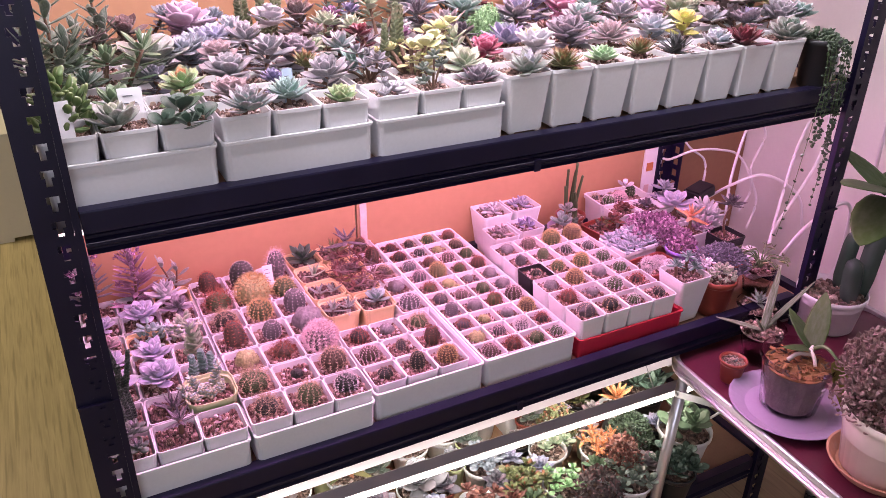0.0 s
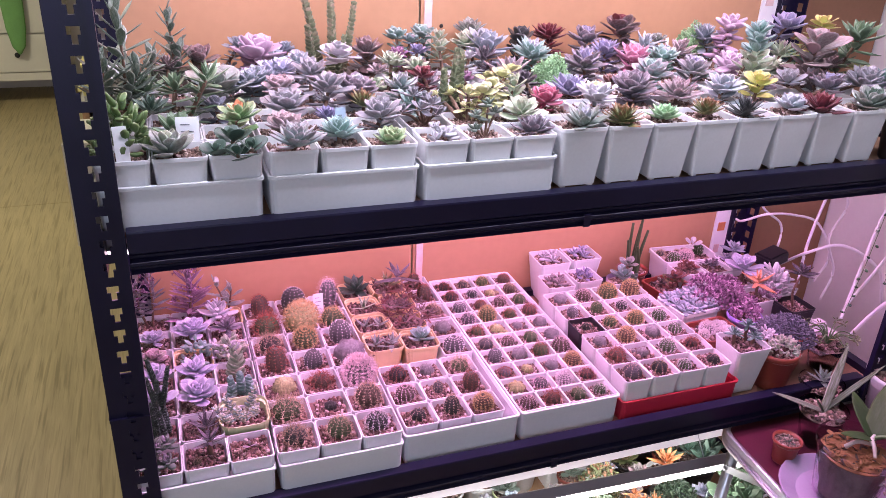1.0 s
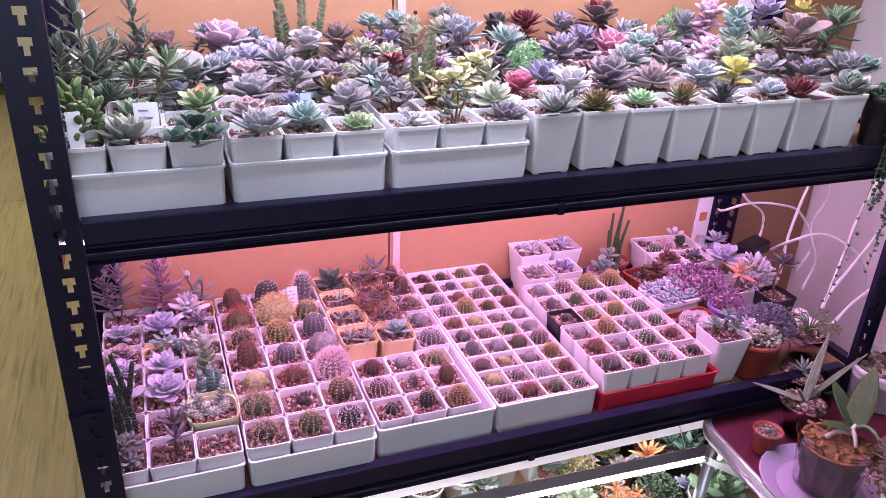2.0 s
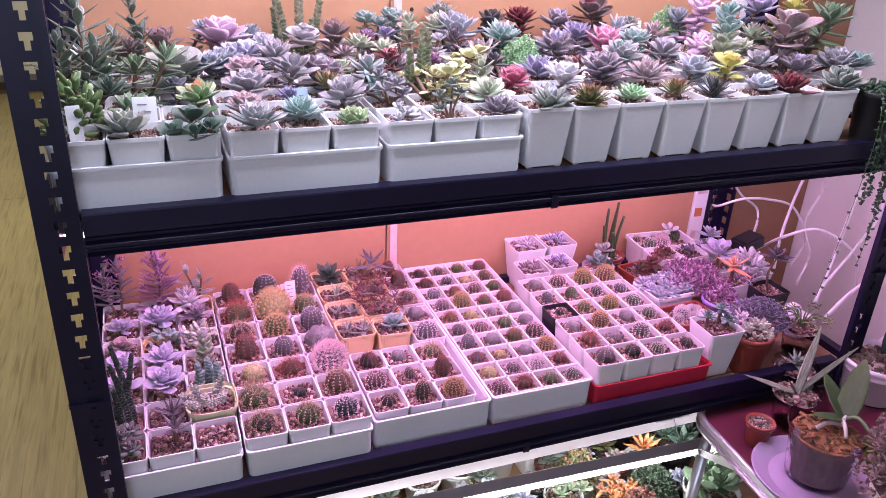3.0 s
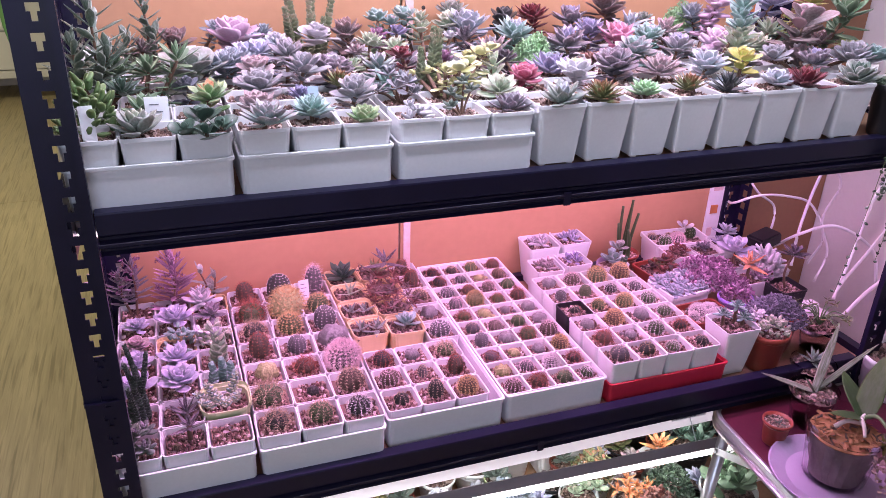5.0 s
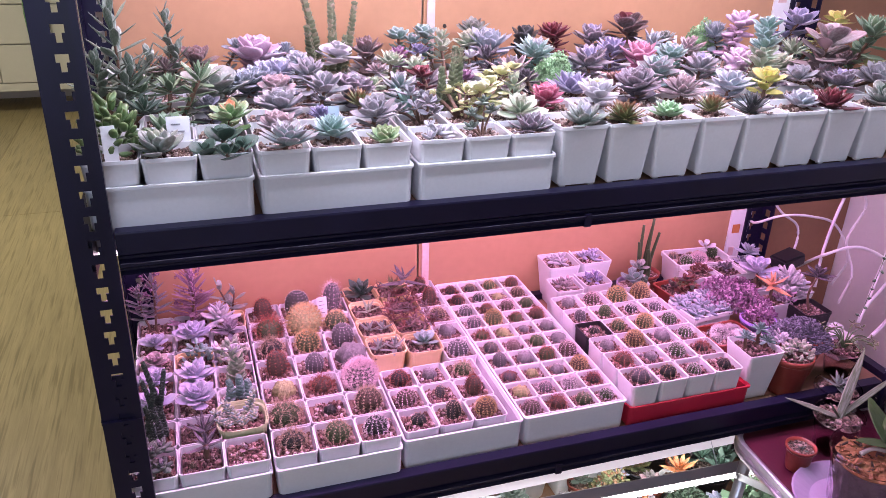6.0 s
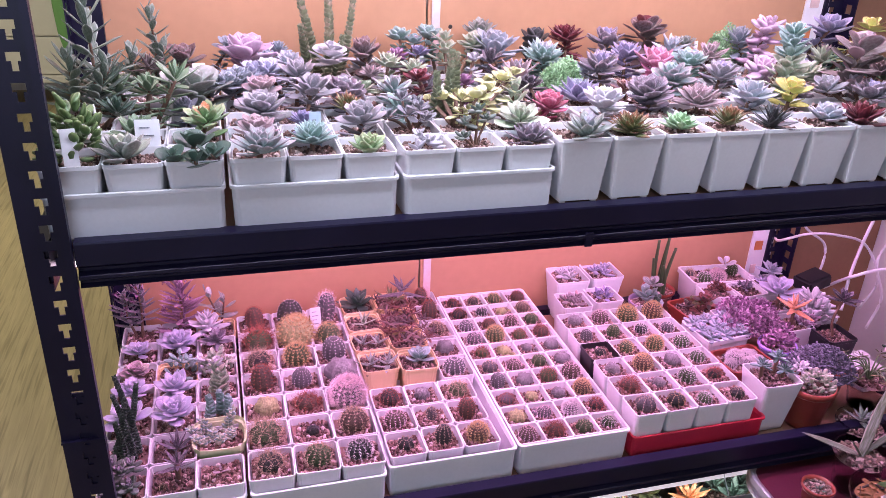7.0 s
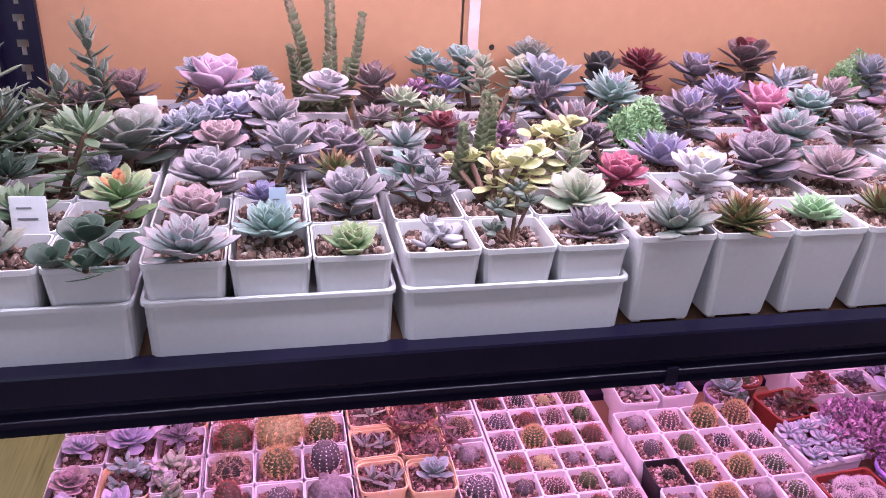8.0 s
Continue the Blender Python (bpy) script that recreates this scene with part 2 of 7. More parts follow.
PALETTE = {  # name: body, tip, margin, wording
    "lilac": ((0.205, 0.205, 0.225), (0.33, 0.28, 0.31), (0.50, 0.43, 0.46), "lilac grey"),
    "lavender": ((0.34, 0.34, 0.45), (0.44, 0.41, 0.52), (0.54, 0.52, 0.60), "lavender blue"),
    "purple": ((0.125, 0.115, 0.140), (0.24, 0.16, 0.20), (0.40, 0.29, 0.34), "dusky purple"),
    "violet": ((0.225, 0.205, 0.335), (0.33, 0.27, 0.41), (0.42, 0.37, 0.48), "violet blue"),
    "teal": ((0.150, 0.270, 0.225), (0.320, 0.420, 0.400), (0.420, 0.500, 0.480), "blue green"),
    "tealpink": ((0.19, 0.27, 0.26), (0.42, 0.30, 0.34), (0.48, 0.38, 0.41), "teal and pink"),
    "blue": ((0.245, 0.285, 0.325), (0.32, 0.32, 0.37), (0.42, 0.44, 0.47), "powder blue"),
    "paleblue": ((0.31, 0.36, 0.40), (0.46, 0.40, 0.45), (0.52, 0.52, 0.54), "pale blue"),
    "white": ((0.46, 0.45, 0.48), (0.58, 0.53, 0.57), (0.64, 0.61, 0.63), "powdery white"),
    "green": ((0.160, 0.290, 0.110), (0.340, 0.340, 0.180), (0.320, 0.420, 0.220), "fresh green"),
    "brightgreen": ((0.260, 0.460, 0.220), (0.360, 0.540, 0.320), (0.400, 0.580, 0.360), "bright green"),
    "palegreen": ((0.29, 0.37, 0.24), (0.46, 0.42, 0.33), (0.48, 0.52, 0.40), "pale green"),
    "greygreen": ((0.150, 0.19, 0.155), (0.27, 0.24, 0.22), (0.31, 0.32, 0.28), "grey green"),
    "darkgreen": ((0.045, 0.085, 0.060), (0.070, 0.110, 0.080), (0.120, 0.160, 0.120), "dark green"),
    "midgreen": ((0.115, 0.185, 0.105), (0.18, 0.25, 0.15), (0.23, 0.29, 0.20), "mid green"),
    "brown": ((0.100, 0.070, 0.070), (0.200, 0.090, 0.090), (0.200, 0.140, 0.140), "dark brown"),
    "olive": ((0.130, 0.150, 0.060), (0.320, 0.090, 0.060), (0.260, 0.180, 0.090), "olive green red-tipped"),
    "maroon": ((0.10, 0.02, 0.03), (0.20, 0.03, 0.04), (0.16, 0.05, 0.06), "dark maroon"),
    "red": ((0.30, 0.04, 0.09), (0.50, 0.10, 0.18), (0.52, 0.20, 0.26), "pinkish red"),
    "rose": ((0.42, 0.14, 0.24), (0.60, 0.24, 0.34), (0.66, 0.40, 0.46), "rose pink"),
    "pink": ((0.25, 0.205, 0.21), (0.42, 0.25, 0.28), (0.54, 0.40, 0.42), "dusty pink"),
    "magenta": ((0.20, 0.085, 0.17), (0.52, 0.33, 0.45), (0.44, 0.28, 0.40), "magenta pink"),
    "cream": ((0.60, 0.60, 0.30), (0.70, 0.68, 0.46), (0.74, 0.72, 0.56), "cream yellow"),
    "yellow": ((0.50, 0.52, 0.13), (0.62, 0.44, 0.13), (0.60, 0.34, 0.15), "yellow orange"),
    "orange": ((0.580, 0.240, 0.100), (0.620, 0.200, 0.100), (0.660, 0.360, 0.220), "orange"),
    "black": ((0.035, 0.040, 0.040), (0.069, 0.063, 0.069), (0.090, 0.090, 0.090), "blackish green"),
    "redbrown": ((0.170, 0.060, 0.050), (0.300, 0.110, 0.080), (0.280, 0.140, 0.110), "reddish brown"),
    "purpleblack": ((0.052, 0.036, 0.052), (0.110, 0.073, 0.097), (0.124, 0.099, 0.117), "blackish purple"),
    "slate": ((0.093, 0.096, 0.127), (0.166, 0.160, 0.204), (0.188, 0.188, 0.225), "slate blue"),
    "orchid": ((0.036, 0.066, 0.022), (0.055, 0.095, 0.028), (0.060, 0.100, 0.032), "green"),
    "orchid_yellow": ((0.16, 0.155, 0.035), (0.20, 0.15, 0.04), (0.17, 0.17, 0.05), "yellowing green"),
    "agave_stripe": ((0.10, 0.125, 0.07), (0.13, 0.15, 0.09), (0.40, 0.39, 0.30), "green cream-edged"),
    "dusky": ((0.190, 0.115, 0.110), (0.300, 0.200, 0.180), (0.300, 0.200, 0.200), "dusky brown"),
    "orchidpink": ((0.42, 0.27, 0.38), (0.54, 0.36, 0.48), (0.58, 0.46, 0.54), "pink lilac"),
    "pagoda": ((0.165, 0.195, 0.11), (0.30, 0.24, 0.17), (0.34, 0.32, 0.23), "olive green"),
    "mauve": ((0.185, 0.145, 0.140), (0.30, 0.17, 0.19), (0.44, 0.22, 0.27), "mauve green pink-edged"),
    "jelly": ((0.085, 0.150, 0.050), (0.15, 0.20, 0.07), (0.16, 0.22, 0.09), "shiny green"),
    "sage": ((0.095, 0.145, 0.100), (0.17, 0.21, 0.16), (0.27, 0.31, 0.25), "sage green"),
    "pearl": ((0.035, 0.065, 0.035), (0.070, 0.110, 0.060), (0.070, 0.110, 0.060), "green"),
}
for key, (c0, c1, c2, words) in PALETTE.items():
    M["leaf_" + key] = leaf_material("leaf_" + key, c0, c1, c2, 0.43 if key not in ("maroon", "darkgreen", "midgreen", "olive", "jelly", "sage") else 0.32,
                                     0.22 if key not in ("maroon", "darkgreen", "midgreen", "olive", "jelly", "cream", "black", "orchid", "orchid_yellow", "pearl") else 0.03,
                                     0.12 if key in ("orchid", "orchid_yellow", "agave_stripe") else 0.45)


def cactus_material(name, c, areole):
    m, nt, b = nodes_of(name)
    n = noise_node(nt, 5.0, 4.0)
    col = ramp(nt, n, [(0.3, scaled(c, 0.65)), (0.7, scaled(c, 1.3))])
    v = nt.nodes.new("ShaderNodeTexVoronoi")
    tc = nt.nodes.new("ShaderNodeTexCoord")
    nt.links.new(tc.outputs["Object"], v.inputs["Vector"])
    v.inputs["Scale"].default_value = 9.0
    col = mixed(nt, ramp(nt, v.outputs["Distance"], [(0.05, (0.8, 0.8, 0.8)), (0.22, (0, 0, 0))]), col, areole)
    nt.links.new(col, b.inputs["Base Color"])
    b.inputs["Roughness"].default_value = 0.6
    bumped(nt, b, n, 0.3, 0.03)
    return m


M["cactus_green"] = cactus_material("cactus_green", (0.05, 0.085, 0.03), (0.4, 0.33, 0.28))
M["cactus_dark"] = cactus_material("cactus_dark", (0.022, 0.028, 0.022), (0.2, 0.15, 0.14))
M["cactus_grey"] = cactus_material("cactus_grey", (0.080, 0.078, 0.078), (0.36, 0.33, 0.33))
M["cactus_star"] = cactus_material("cactus_star", (0.19, 0.18, 0.18), (0.46, 0.43, 0.44))
M["cactus_brown"] = cactus_material("cactus_brown", (0.075, 0.055, 0.035), (0.36, 0.26, 0.21))
M["cactus_pale"] = cactus_material("cactus_pale", (0.36, 0.36, 0.16), (0.6, 0.55, 0.36))
M["cactus_bluegreen"] = cactus_material("cactus_bluegreen", (0.045, 0.075, 0.06), (0.10, 0.13, 0.11))
SPINES = {"gold": (0.58, 0.43, 0.19), "white": (0.78, 0.72, 0.72), "rust": (0.34, 0.10, 0.06), "black": (0.06, 0.04, 0.05), "straw": (0.55, 0.42, 0.28), "pink": (0.78, 0.60, 0.62)}
for key, c in SPINES.items():
    M["spine_" + key] = surface("spine_" + key, c, 0.6, vary=0.15, scale=60, fine=200, bump=0.0)


# ---- building helpers ----
def part(name, geometry, material, parent=None, label="", m=None, smooth=False):
    """One mesh object, from a bmesh or a shared mesh, under a thing or part."""
    if isinstance(geometry, bmesh.types.BMesh):
        mesh = bpy.data.meshes.new(name)
        geometry.to_mesh(mesh)
        geometry.free()
        if smooth:
            mesh.shade_smooth()
    else:
        mesh = geometry
    if material is not None and not mesh.materials:
        mesh.materials.append(material)
    ob = new(name, mesh)
    if parent is not None:
        ob.parent = parent
    if material is not None and mesh.materials[0] is not material:
        ob.material_slots[0].link = "OBJECT"
        ob.material_slots[0].material = material
    if m is not None:
        ob.matrix_basis = m
    if label:
        ob["label"] = label
    return ob


def thing(name, m, label, category, group="", kind=""):
    return tagged_at(new(name), m, label, category, group, kind)


def tagged_at(ob, m, label, category, group="", kind=""):
    ob.matrix_basis = m
    return tagged(ob, label, category, group, kind)


def box(bm, x0, x1, y0, y1, z0, z1):
    v = [bm.verts.new((x, y, z)) for z in (z0, z1) for y in (y0, y1) for x in (x0, x1)]
    for f in ((0, 2, 3, 1), (4, 5, 7, 6), (0, 1, 5, 4), (2, 6, 7, 3), (0, 4, 6, 2), (1, 3, 7, 5)):
        bm.faces.new([v[i] for i in f])


def boxes(*dims, bevel=0.0):
    bm = bmesh.new()
    for d in dims:
        box(bm, *d)
    if bevel:
        bmesh.ops.bevel(bm, geom=bm.edges[:], offset=bevel, segments=2, affect="EDGES")
    return bm


def rings(bm, loops, close_first=False, close_last=False):
    """Skins closed loops of equal length."""
    made = [[bm.verts.new(p) for p in loop] for loop in loops]
    n = len(made[0])
    for a, b in zip(made, made[1:]):
        for i in range(n):
            bm.faces.new((a[i], a[(i + 1) % n], b[(i + 1) % n], b[i]))
    if close_first:
        bm.faces.new(made[0][::-1])
    if close_last:
        bm.faces.new(made[-1])
    return bm


def round_rect(w, d, r, z, seg=3):
    pts = []
    for cx, cy, a0 in ((w - r, d - r, 0), (r - w, d - r, 90), (r - w, r - d, 180), (w - r, r - d, 270)):
        for i in range(seg + 1):
            a = radians(a0 + 90 * i / seg)
            pts.append((cx + r * math.cos(a), cy + r * math.sin(a), z))
    return pts


def circle(r, z, n=24, cx=0, cy=0):
    return [(cx + r * math.cos(2 * math.pi * i / n), cy + r * math.sin(2 * math.pi * i / n), z) for i in range(n)]


def tube(bm, pts, r0, r1=None, n=6):
    """A round bar along points, tapering from r0 to r1."""
    pts = [Vector(p) for p in pts]
    r1 = r0 if r1 is None else r1
    loops = []
    for i, p in enumerate(pts):
        d = (pts[min(i + 1, len(pts) - 1)] - pts[max(i - 1, 0)]).normalized()
        side = d.cross(Vector((0, 0, 1)) if abs(d.z) < 0.9 else Vector((1, 0, 0))).normalized()
        up = side.cross(d)
        r = r0 + (r1 - r0) * i / max(1, len(pts) - 1)
        loops.append([p + r * (math.cos(2 * math.pi * k / n) * side + math.sin(2 * math.pi * k / n) * up) for k in range(n)])
    rings(bm, loops, True, True)
    return bm


def glide(pts, steps=6):
    """A smooth line through points."""
    p = [Vector(q) for q in pts]
    p = [2 * p[0] - p[1]] + p + [2 * p[-1] - p[-2]]
    out = []
    for a, b, c, d in zip(p, p[1:], p[2:], p[3:]):
        for k in range(steps):
            t = k / steps
            out.append(0.5 * (2 * b + (c - a) * t + (2 * a - 5 * b + 4 * c - d) * t * t + (3 * b - a - 3 * c + d) * t ** 3))
    return out + [p[-2]]


def structure(name, bm, material, label, category):
    return tagged(part(name, bm, material), label, category, kind="structure")


# ---- the room ----
X0, X1, Y0, Y1, ZC = -2.15, 1.72, -2.5, 5.3, 2.6
structure("wall_east", boxes((X1, X1 + 0.12, Y0 - 0.12, Y1 + 0.12, -0.05, ZC)), M["wall"], "plain pale painted side wall", "wall")
structure("wall_west", boxes((X0 - 0.12, X0, Y0 - 0.12, Y1 + 0.12, -0.05, ZC)), M["wall"], "plain pale painted side wall", "wall")
structure("wall_north", boxes((X0, X1, Y1, Y1 + 0.12, -0.05, ZC)), M["wall"], "pale painted wall behind the white cabinet", "wall")
# Unseen wall; its opening is added to go with the bluish fill lamp.
structure("wall_south", boxes((X0, -1.4, Y0 - 0.12, Y0, -0.05, ZC), (0.2, X1, Y0 - 0.12, Y0, -0.05, ZC), (-1.4, 0.2, Y0 - 0.12, Y0, -0.05, 0.8),
                              (-1.4, 0.2, Y0 - 0.12, Y0, 2.2, ZC)), M["wall"], "unseen pale painted wall with an added opening", "wall")
structure("wall_behind_rack", boxes((-0.02, X1, 0.545, 0.66, 0.0, ZC)), M["wall"], "pale painted partition wall behind the shelving rack", "wall")
structure("ceiling", boxes((X0 - 0.12, X1 + 0.12, Y0 - 0.12, Y1 + 0.12, ZC, ZC + 0.1)), M["ceiling"], "plain white painted ceiling", "ceiling")
floor = structure("floor", boxes((X0 - 0.12, X1 + 0.12, Y0 - 0.12, Y1 + 0.12, -0.1, -0.012)), M["darkgap"], "pale oak laminate plank floor", "floor")

# ---- the rack ----
RX0, RX1, RY0, RY1 = -0.027, 1.372, -0.023, 0.500
rack = thing("shelving_rack", pose(0, 0, 0), "black boltless steel shelving rack full of potted succulents", "shelf rack")


def post_geometry():
    """An angle post with rows of keyhole slots, its outer corner at the origin."""
    bm = bmesh.new()
    w, t, top = 0.049, 0.002, 1.62
    h0, h1 = 0.0205, 0.0340
    box(bm, 0, h0, 0, t, 0, top)
    box(bm, h1, w - 0.0081, 0, t, 0, top)
    box(bm, w - 0.008, w, -0.004, t + 0.004, 0, top)
    z, prev = 0.0215, 0.0
    while z < top - 0.03:
        box(bm, h0, h1, 0, t, prev, z)
        box(bm, h0, h0 + 0.0040, 0, t, z, z + 0.010)
        box(bm, h1 - 0.0032, h1, 0, t, z, z + 0.010)
        prev = z + 0.0190
        z += 0.0305
    box(bm, h0, h1, 0, t, prev, top)
    for y0, y1 in ((t, 0.012), (0.028, 0.040)):
        box(bm, 0, t, y0, y1, 0, top)
    z, prev = 0.030, 0.0
    while z < top - 0.03:
        box(bm, 0, t, 0.012, 0.028, prev, z)
        prev = z + 0.018
        z += 0.0305
    box(bm, 0, t, 0.012, 0.028, prev, top)
    mesh = bpy.data.meshes.new("post")
    bm.to_mesh(mesh)
    bm.free()
    return mesh


post = post_geometry()
for x, y, sx, sy in ((RX0, RY0, 1, 1), (RX1, RY0, -1, 1), (RX0, RY1, 1, -1), (RX1 + 0.058, RY1, -1, -1)):
    part("post", post, M["navy"], rack, m=pose(x, y, 0) @ Matrix.Diagonal((sx, sy, 1, 1)))

for x, sx in ((RX0, 1), (RX1, -1)):
    part("splice_plate", boxes((0.004, 0.0385, 0.0022, 0.0045, 0.735, 0.890), (-0.0012, -0.0002, 0.001, 0.041, 0.8230, 0.8250)), M["navy"], rack, m=pose(x, RY0, 0) @ Matrix.Diagonal((sx, 1, 1, 1)))
    part("post_seam", boxes((0.0, 0.049, -0.0052, -0.0004, 0.8225, 0.8255)), M["navy"], rack, m=pose(x, RY0, 0) @ Matrix.Diagonal((sx, 1, 1, 1)))


def beam_geometry(length, height):
    """A folded steel beam along x, its front face stepped by two long grooves."""
    h = height
    prof = [(0.001, h), (0.0, h * 0.96), (0.0, h * 0.50), (0.007, h * 0.40), (0.007, h * 0.34), (0.0, h * 0.27), (0.0, h * 0.20), (0.007, h * 0.12), (0.007, h * 0.07), (0.002, 0.0), (0.020, 0.0), (0.020, h)]
    bm = bmesh.new()
    rings(bm, [[(x, y, z) for y, z in prof] for x in (0, length)], True, True)
    bmesh.ops.recalc_face_normals(bm, faces=bm.faces[:])
    mesh = bpy.data.meshes.new("beam")
    bm.to_mesh(mesh)
    bm.free()
    return mesh


long_beam = beam_geometry(RX1 - RX0 - 0.10, 0.056)
side_beam = beam_geometry(RY1 - RY0 - 0.012, 0.056)
# The TOP tier is unseen, added to carry lamps and shade the plants.
UP, MID, LOW, TOP = 1.077, 0.620, 0.180, 1.575
for z, lip in ((UP, 0.006), (MID, 0.013), (LOW, 0.006), (TOP, 0.006)):
    part("beam", long_beam, M["navy"], rack, m=pose(RX0 + 0.05, RY0 + 0.003, z + lip - 0.056))
    part("beam", long_beam, M["navy"], rack, m=pose(RX1 - 0.05, RY1 - 0.003, z + lip - 0.056, 0, 0, 180))
    part("side_beam", side_beam, M["navy"], rack, m=pose(RX0 + 0.004, RY1 - 0.006, z + lip - 0.056, 0, 0, -90))
    part("side_beam", side_beam, M["navy"], rack, m=pose(RX1 - 0.004, RY0 + 0.006, z + lip - 0.056, 0, 0, 90))
    part("shelf_board", boxes((RX0 + 0.025, RX1 - 0.025, RY0 + 0.0235, RY1 - 0.0235, z - 0.010, z), bevel=0.001), M["mdf"], rack, "brown fibreboard shelf")
    part("clip", boxes((0.640, 0.652, RY0 + 0.0012, RY0 + 0.004, z + lip - 0.057, z + lip - 0.036), bevel=0.001), M["navy"], rack)

back = tagged(part("back_board", boxes((RX0 + 0.03, 0.552, 0.505, 0.511, LOW, 1.56)), M["board"]), "tan wooden back board behind the rack shelves", "board", "back boards")
tagged(part("back_board", boxes((0.556, 1.405, 0.505, 0.511, LOW, 1.56)), M["board"]), "tan wooden back board behind the rack shelves", "board", "back boards")
# Back board carried on past the rack, in the darker shaded colour.
tagged(part("brown_board", boxes((1.410, 1.715, 0.516, 0.522, LOW, 1.56)), M["shadedboard"]), "tan back board past the rack, coloured as in shade", "board")
tagged(part("edge_strip", boxes((0.562, 0.577, 0.5005, 0.504, LOW, 1.55)), M["tape"]), "narrow stained pale strip on the back board", "strip")
strip = tagged(part("edge_strip", boxes((1.340, 1.398, 0.4985, 0.503, MID, 1.53)), M["tag"]), "white printed paper strip on the back board", "strip")
for k in range(14):
    part("printed_mark", boxes((1.349, 1.363 + 0.006 * (k % 3), 0.4965, 0.4983, 0.66 + 0.06 * k, 0.682 + 0.06 * k)), M["orange_print"] if k % 2 else M["tape"], strip)
    part("printed_line", boxes((1.383, 1.392, 0.4965, 0.4983, 0.66 + 0.06 * k, 0.69 + 0.06 * k)), M["ink"], strip)
nail = bmesh.new()
rings(nail, [circle(0.004, 0, 10), circle(0.003, 0.003, 10)], True, True)
tagged_at(part("nail", nail, M["darkgap"]), pose(0.598, 0.505, 1.225, 90), "dark nail head in the back board", "nail")


# ---- lamps on the rack ----
def tube_lamp(x0, x1, y, z, lit, label, slope=0.0, roll=0.0, wide=1.0):
    ob = thing("tube_lamp", pose(0, y, z, roll, slope, 0), label, "lamp", "tube lamps under the shelves")
    bm = bmesh.new()
    prof = [(-0.017 * wide, 0.0), (-0.012 * wide, 0.020), (0.012 * wide, 0.020), (0.017 * wide, 0.0)]
    rings(bm, [[(x, a, b) for a, b in prof] for x in (x0, x1)], True, True)
    bmesh.ops.recalc_face_normals(bm, faces=bm.faces[:])
    part("housing", bm, M["lamp_cover"] if 0.2 < y < 0.21 else M["lamp_shell"], ob)
    bm = bmesh.new()
    prof = [(-0.0145, -0.0005), (-0.012, -0.009), (0.0, -0.012), (0.012, -0.009), (0.0145, -0.0005)]
    rings(bm, [[(x, a, b) for a, b in prof] for x in (x0 + 0.012, x1 - 0.012)], True, True)
    bmesh.ops.recalc_face_normals(bm, faces=bm.faces[:])
    part("diffuser", bm, lit, ob, "lit milky diffuser")
    for x in (x0, x1):
        part("end_cap", boxes((x - 0.006, x + 0.011, -0.0185, 0.0185, -0.0125, 0.0215), bevel=0.002), M["white"], ob)
    for x in (x0 + 0.15, x1 - 0.15):
        bm = tube(bmesh.new(), [(x, 0, 0.0205), (x, 0, 0.165 if z < 0.9 else 0.0225)], 0.0012)
        part("hanger", bm, M["steel"], ob)
    return ob


tube_lamp(0.02, 1.24, 0.090, 0.416, M["tube"], "slim tube lamp hanging above the bottom shelf, lit white", 2.2, -42)
tube_lamp(0.02, 1.22, 0.205, 0.362, M["tube"], "slim white tube lamp hanging above the bottom shelf", wide=1.45)
tube_lamp(-0.020, 1.31, 0.035, 1.0445, M["tube_pink"], "slim pink-lit tube lamp under the shelf")
tube_lamp(-0.020, 1.31, 0.320, 1.0445, M["tube_pink"], "slim pink-lit tube lamp under the shelf")
front_lamp = tube_lamp(-0.010, 1.31, -0.062, 1.532, M["tube_pink"], "slim pale tube lamp above the succulents")
tube_lamp(-0.010, 1.31, 0.260, 1.532, M["tube_pink"], "slim pale tube lamp above the succulents")
for x in (0.15, 0.65, 1.15):
    part("bracket", boxes((x - 0.010, x + 0.010, -0.012, 0.0415, 0.0205, 0.0235), (x - 0.010, x + 0.010, 0.0385, 0.0415, 0.0236, 0.045)), M["steel"], front_lamp)


# ---- plant pieces, made once and shared ----
LEAF_RINGS = (0.0, 0.10, 0.28, 0.48, 0.66, 0.80, 0.91, 0.98)
FORMS = {  # half width along the leaf, thickness, lift of the tip, upward cup of the margins
    "spoon": ((0.16, 0.22, 0.36, 0.47, 0.50, 0.42, 0.20, 0.02), 0.18, 0.28, 0.36),
    "point": ((0.20, 0.29, 0.43, 0.50, 0.44, 0.30, 0.14, 0.02), 0.20, 0.24, 0.30),
    "agave": ((0.42, 0.50, 0.47, 0.40, 0.31, 0.20, 0.10, 0.02), 0.17, 0.12, 0.14),
    "paddle": ((0.07, 0.11, 0.34, 0.48, 0.50, 0.46, 0.32, 0.10), 0.06, 0.06, 0.22),
    "bean": ((0.20, 0.32, 0.46, 0.50, 0.48, 0.42, 0.30, 0.14), 0.46, 0.05, 0.0),
    "blade": ((0.34, 0.42, 0.50, 0.48, 0.40, 0.28, 0.15, 0.03), 0.12, -0.10, 0.35),
}


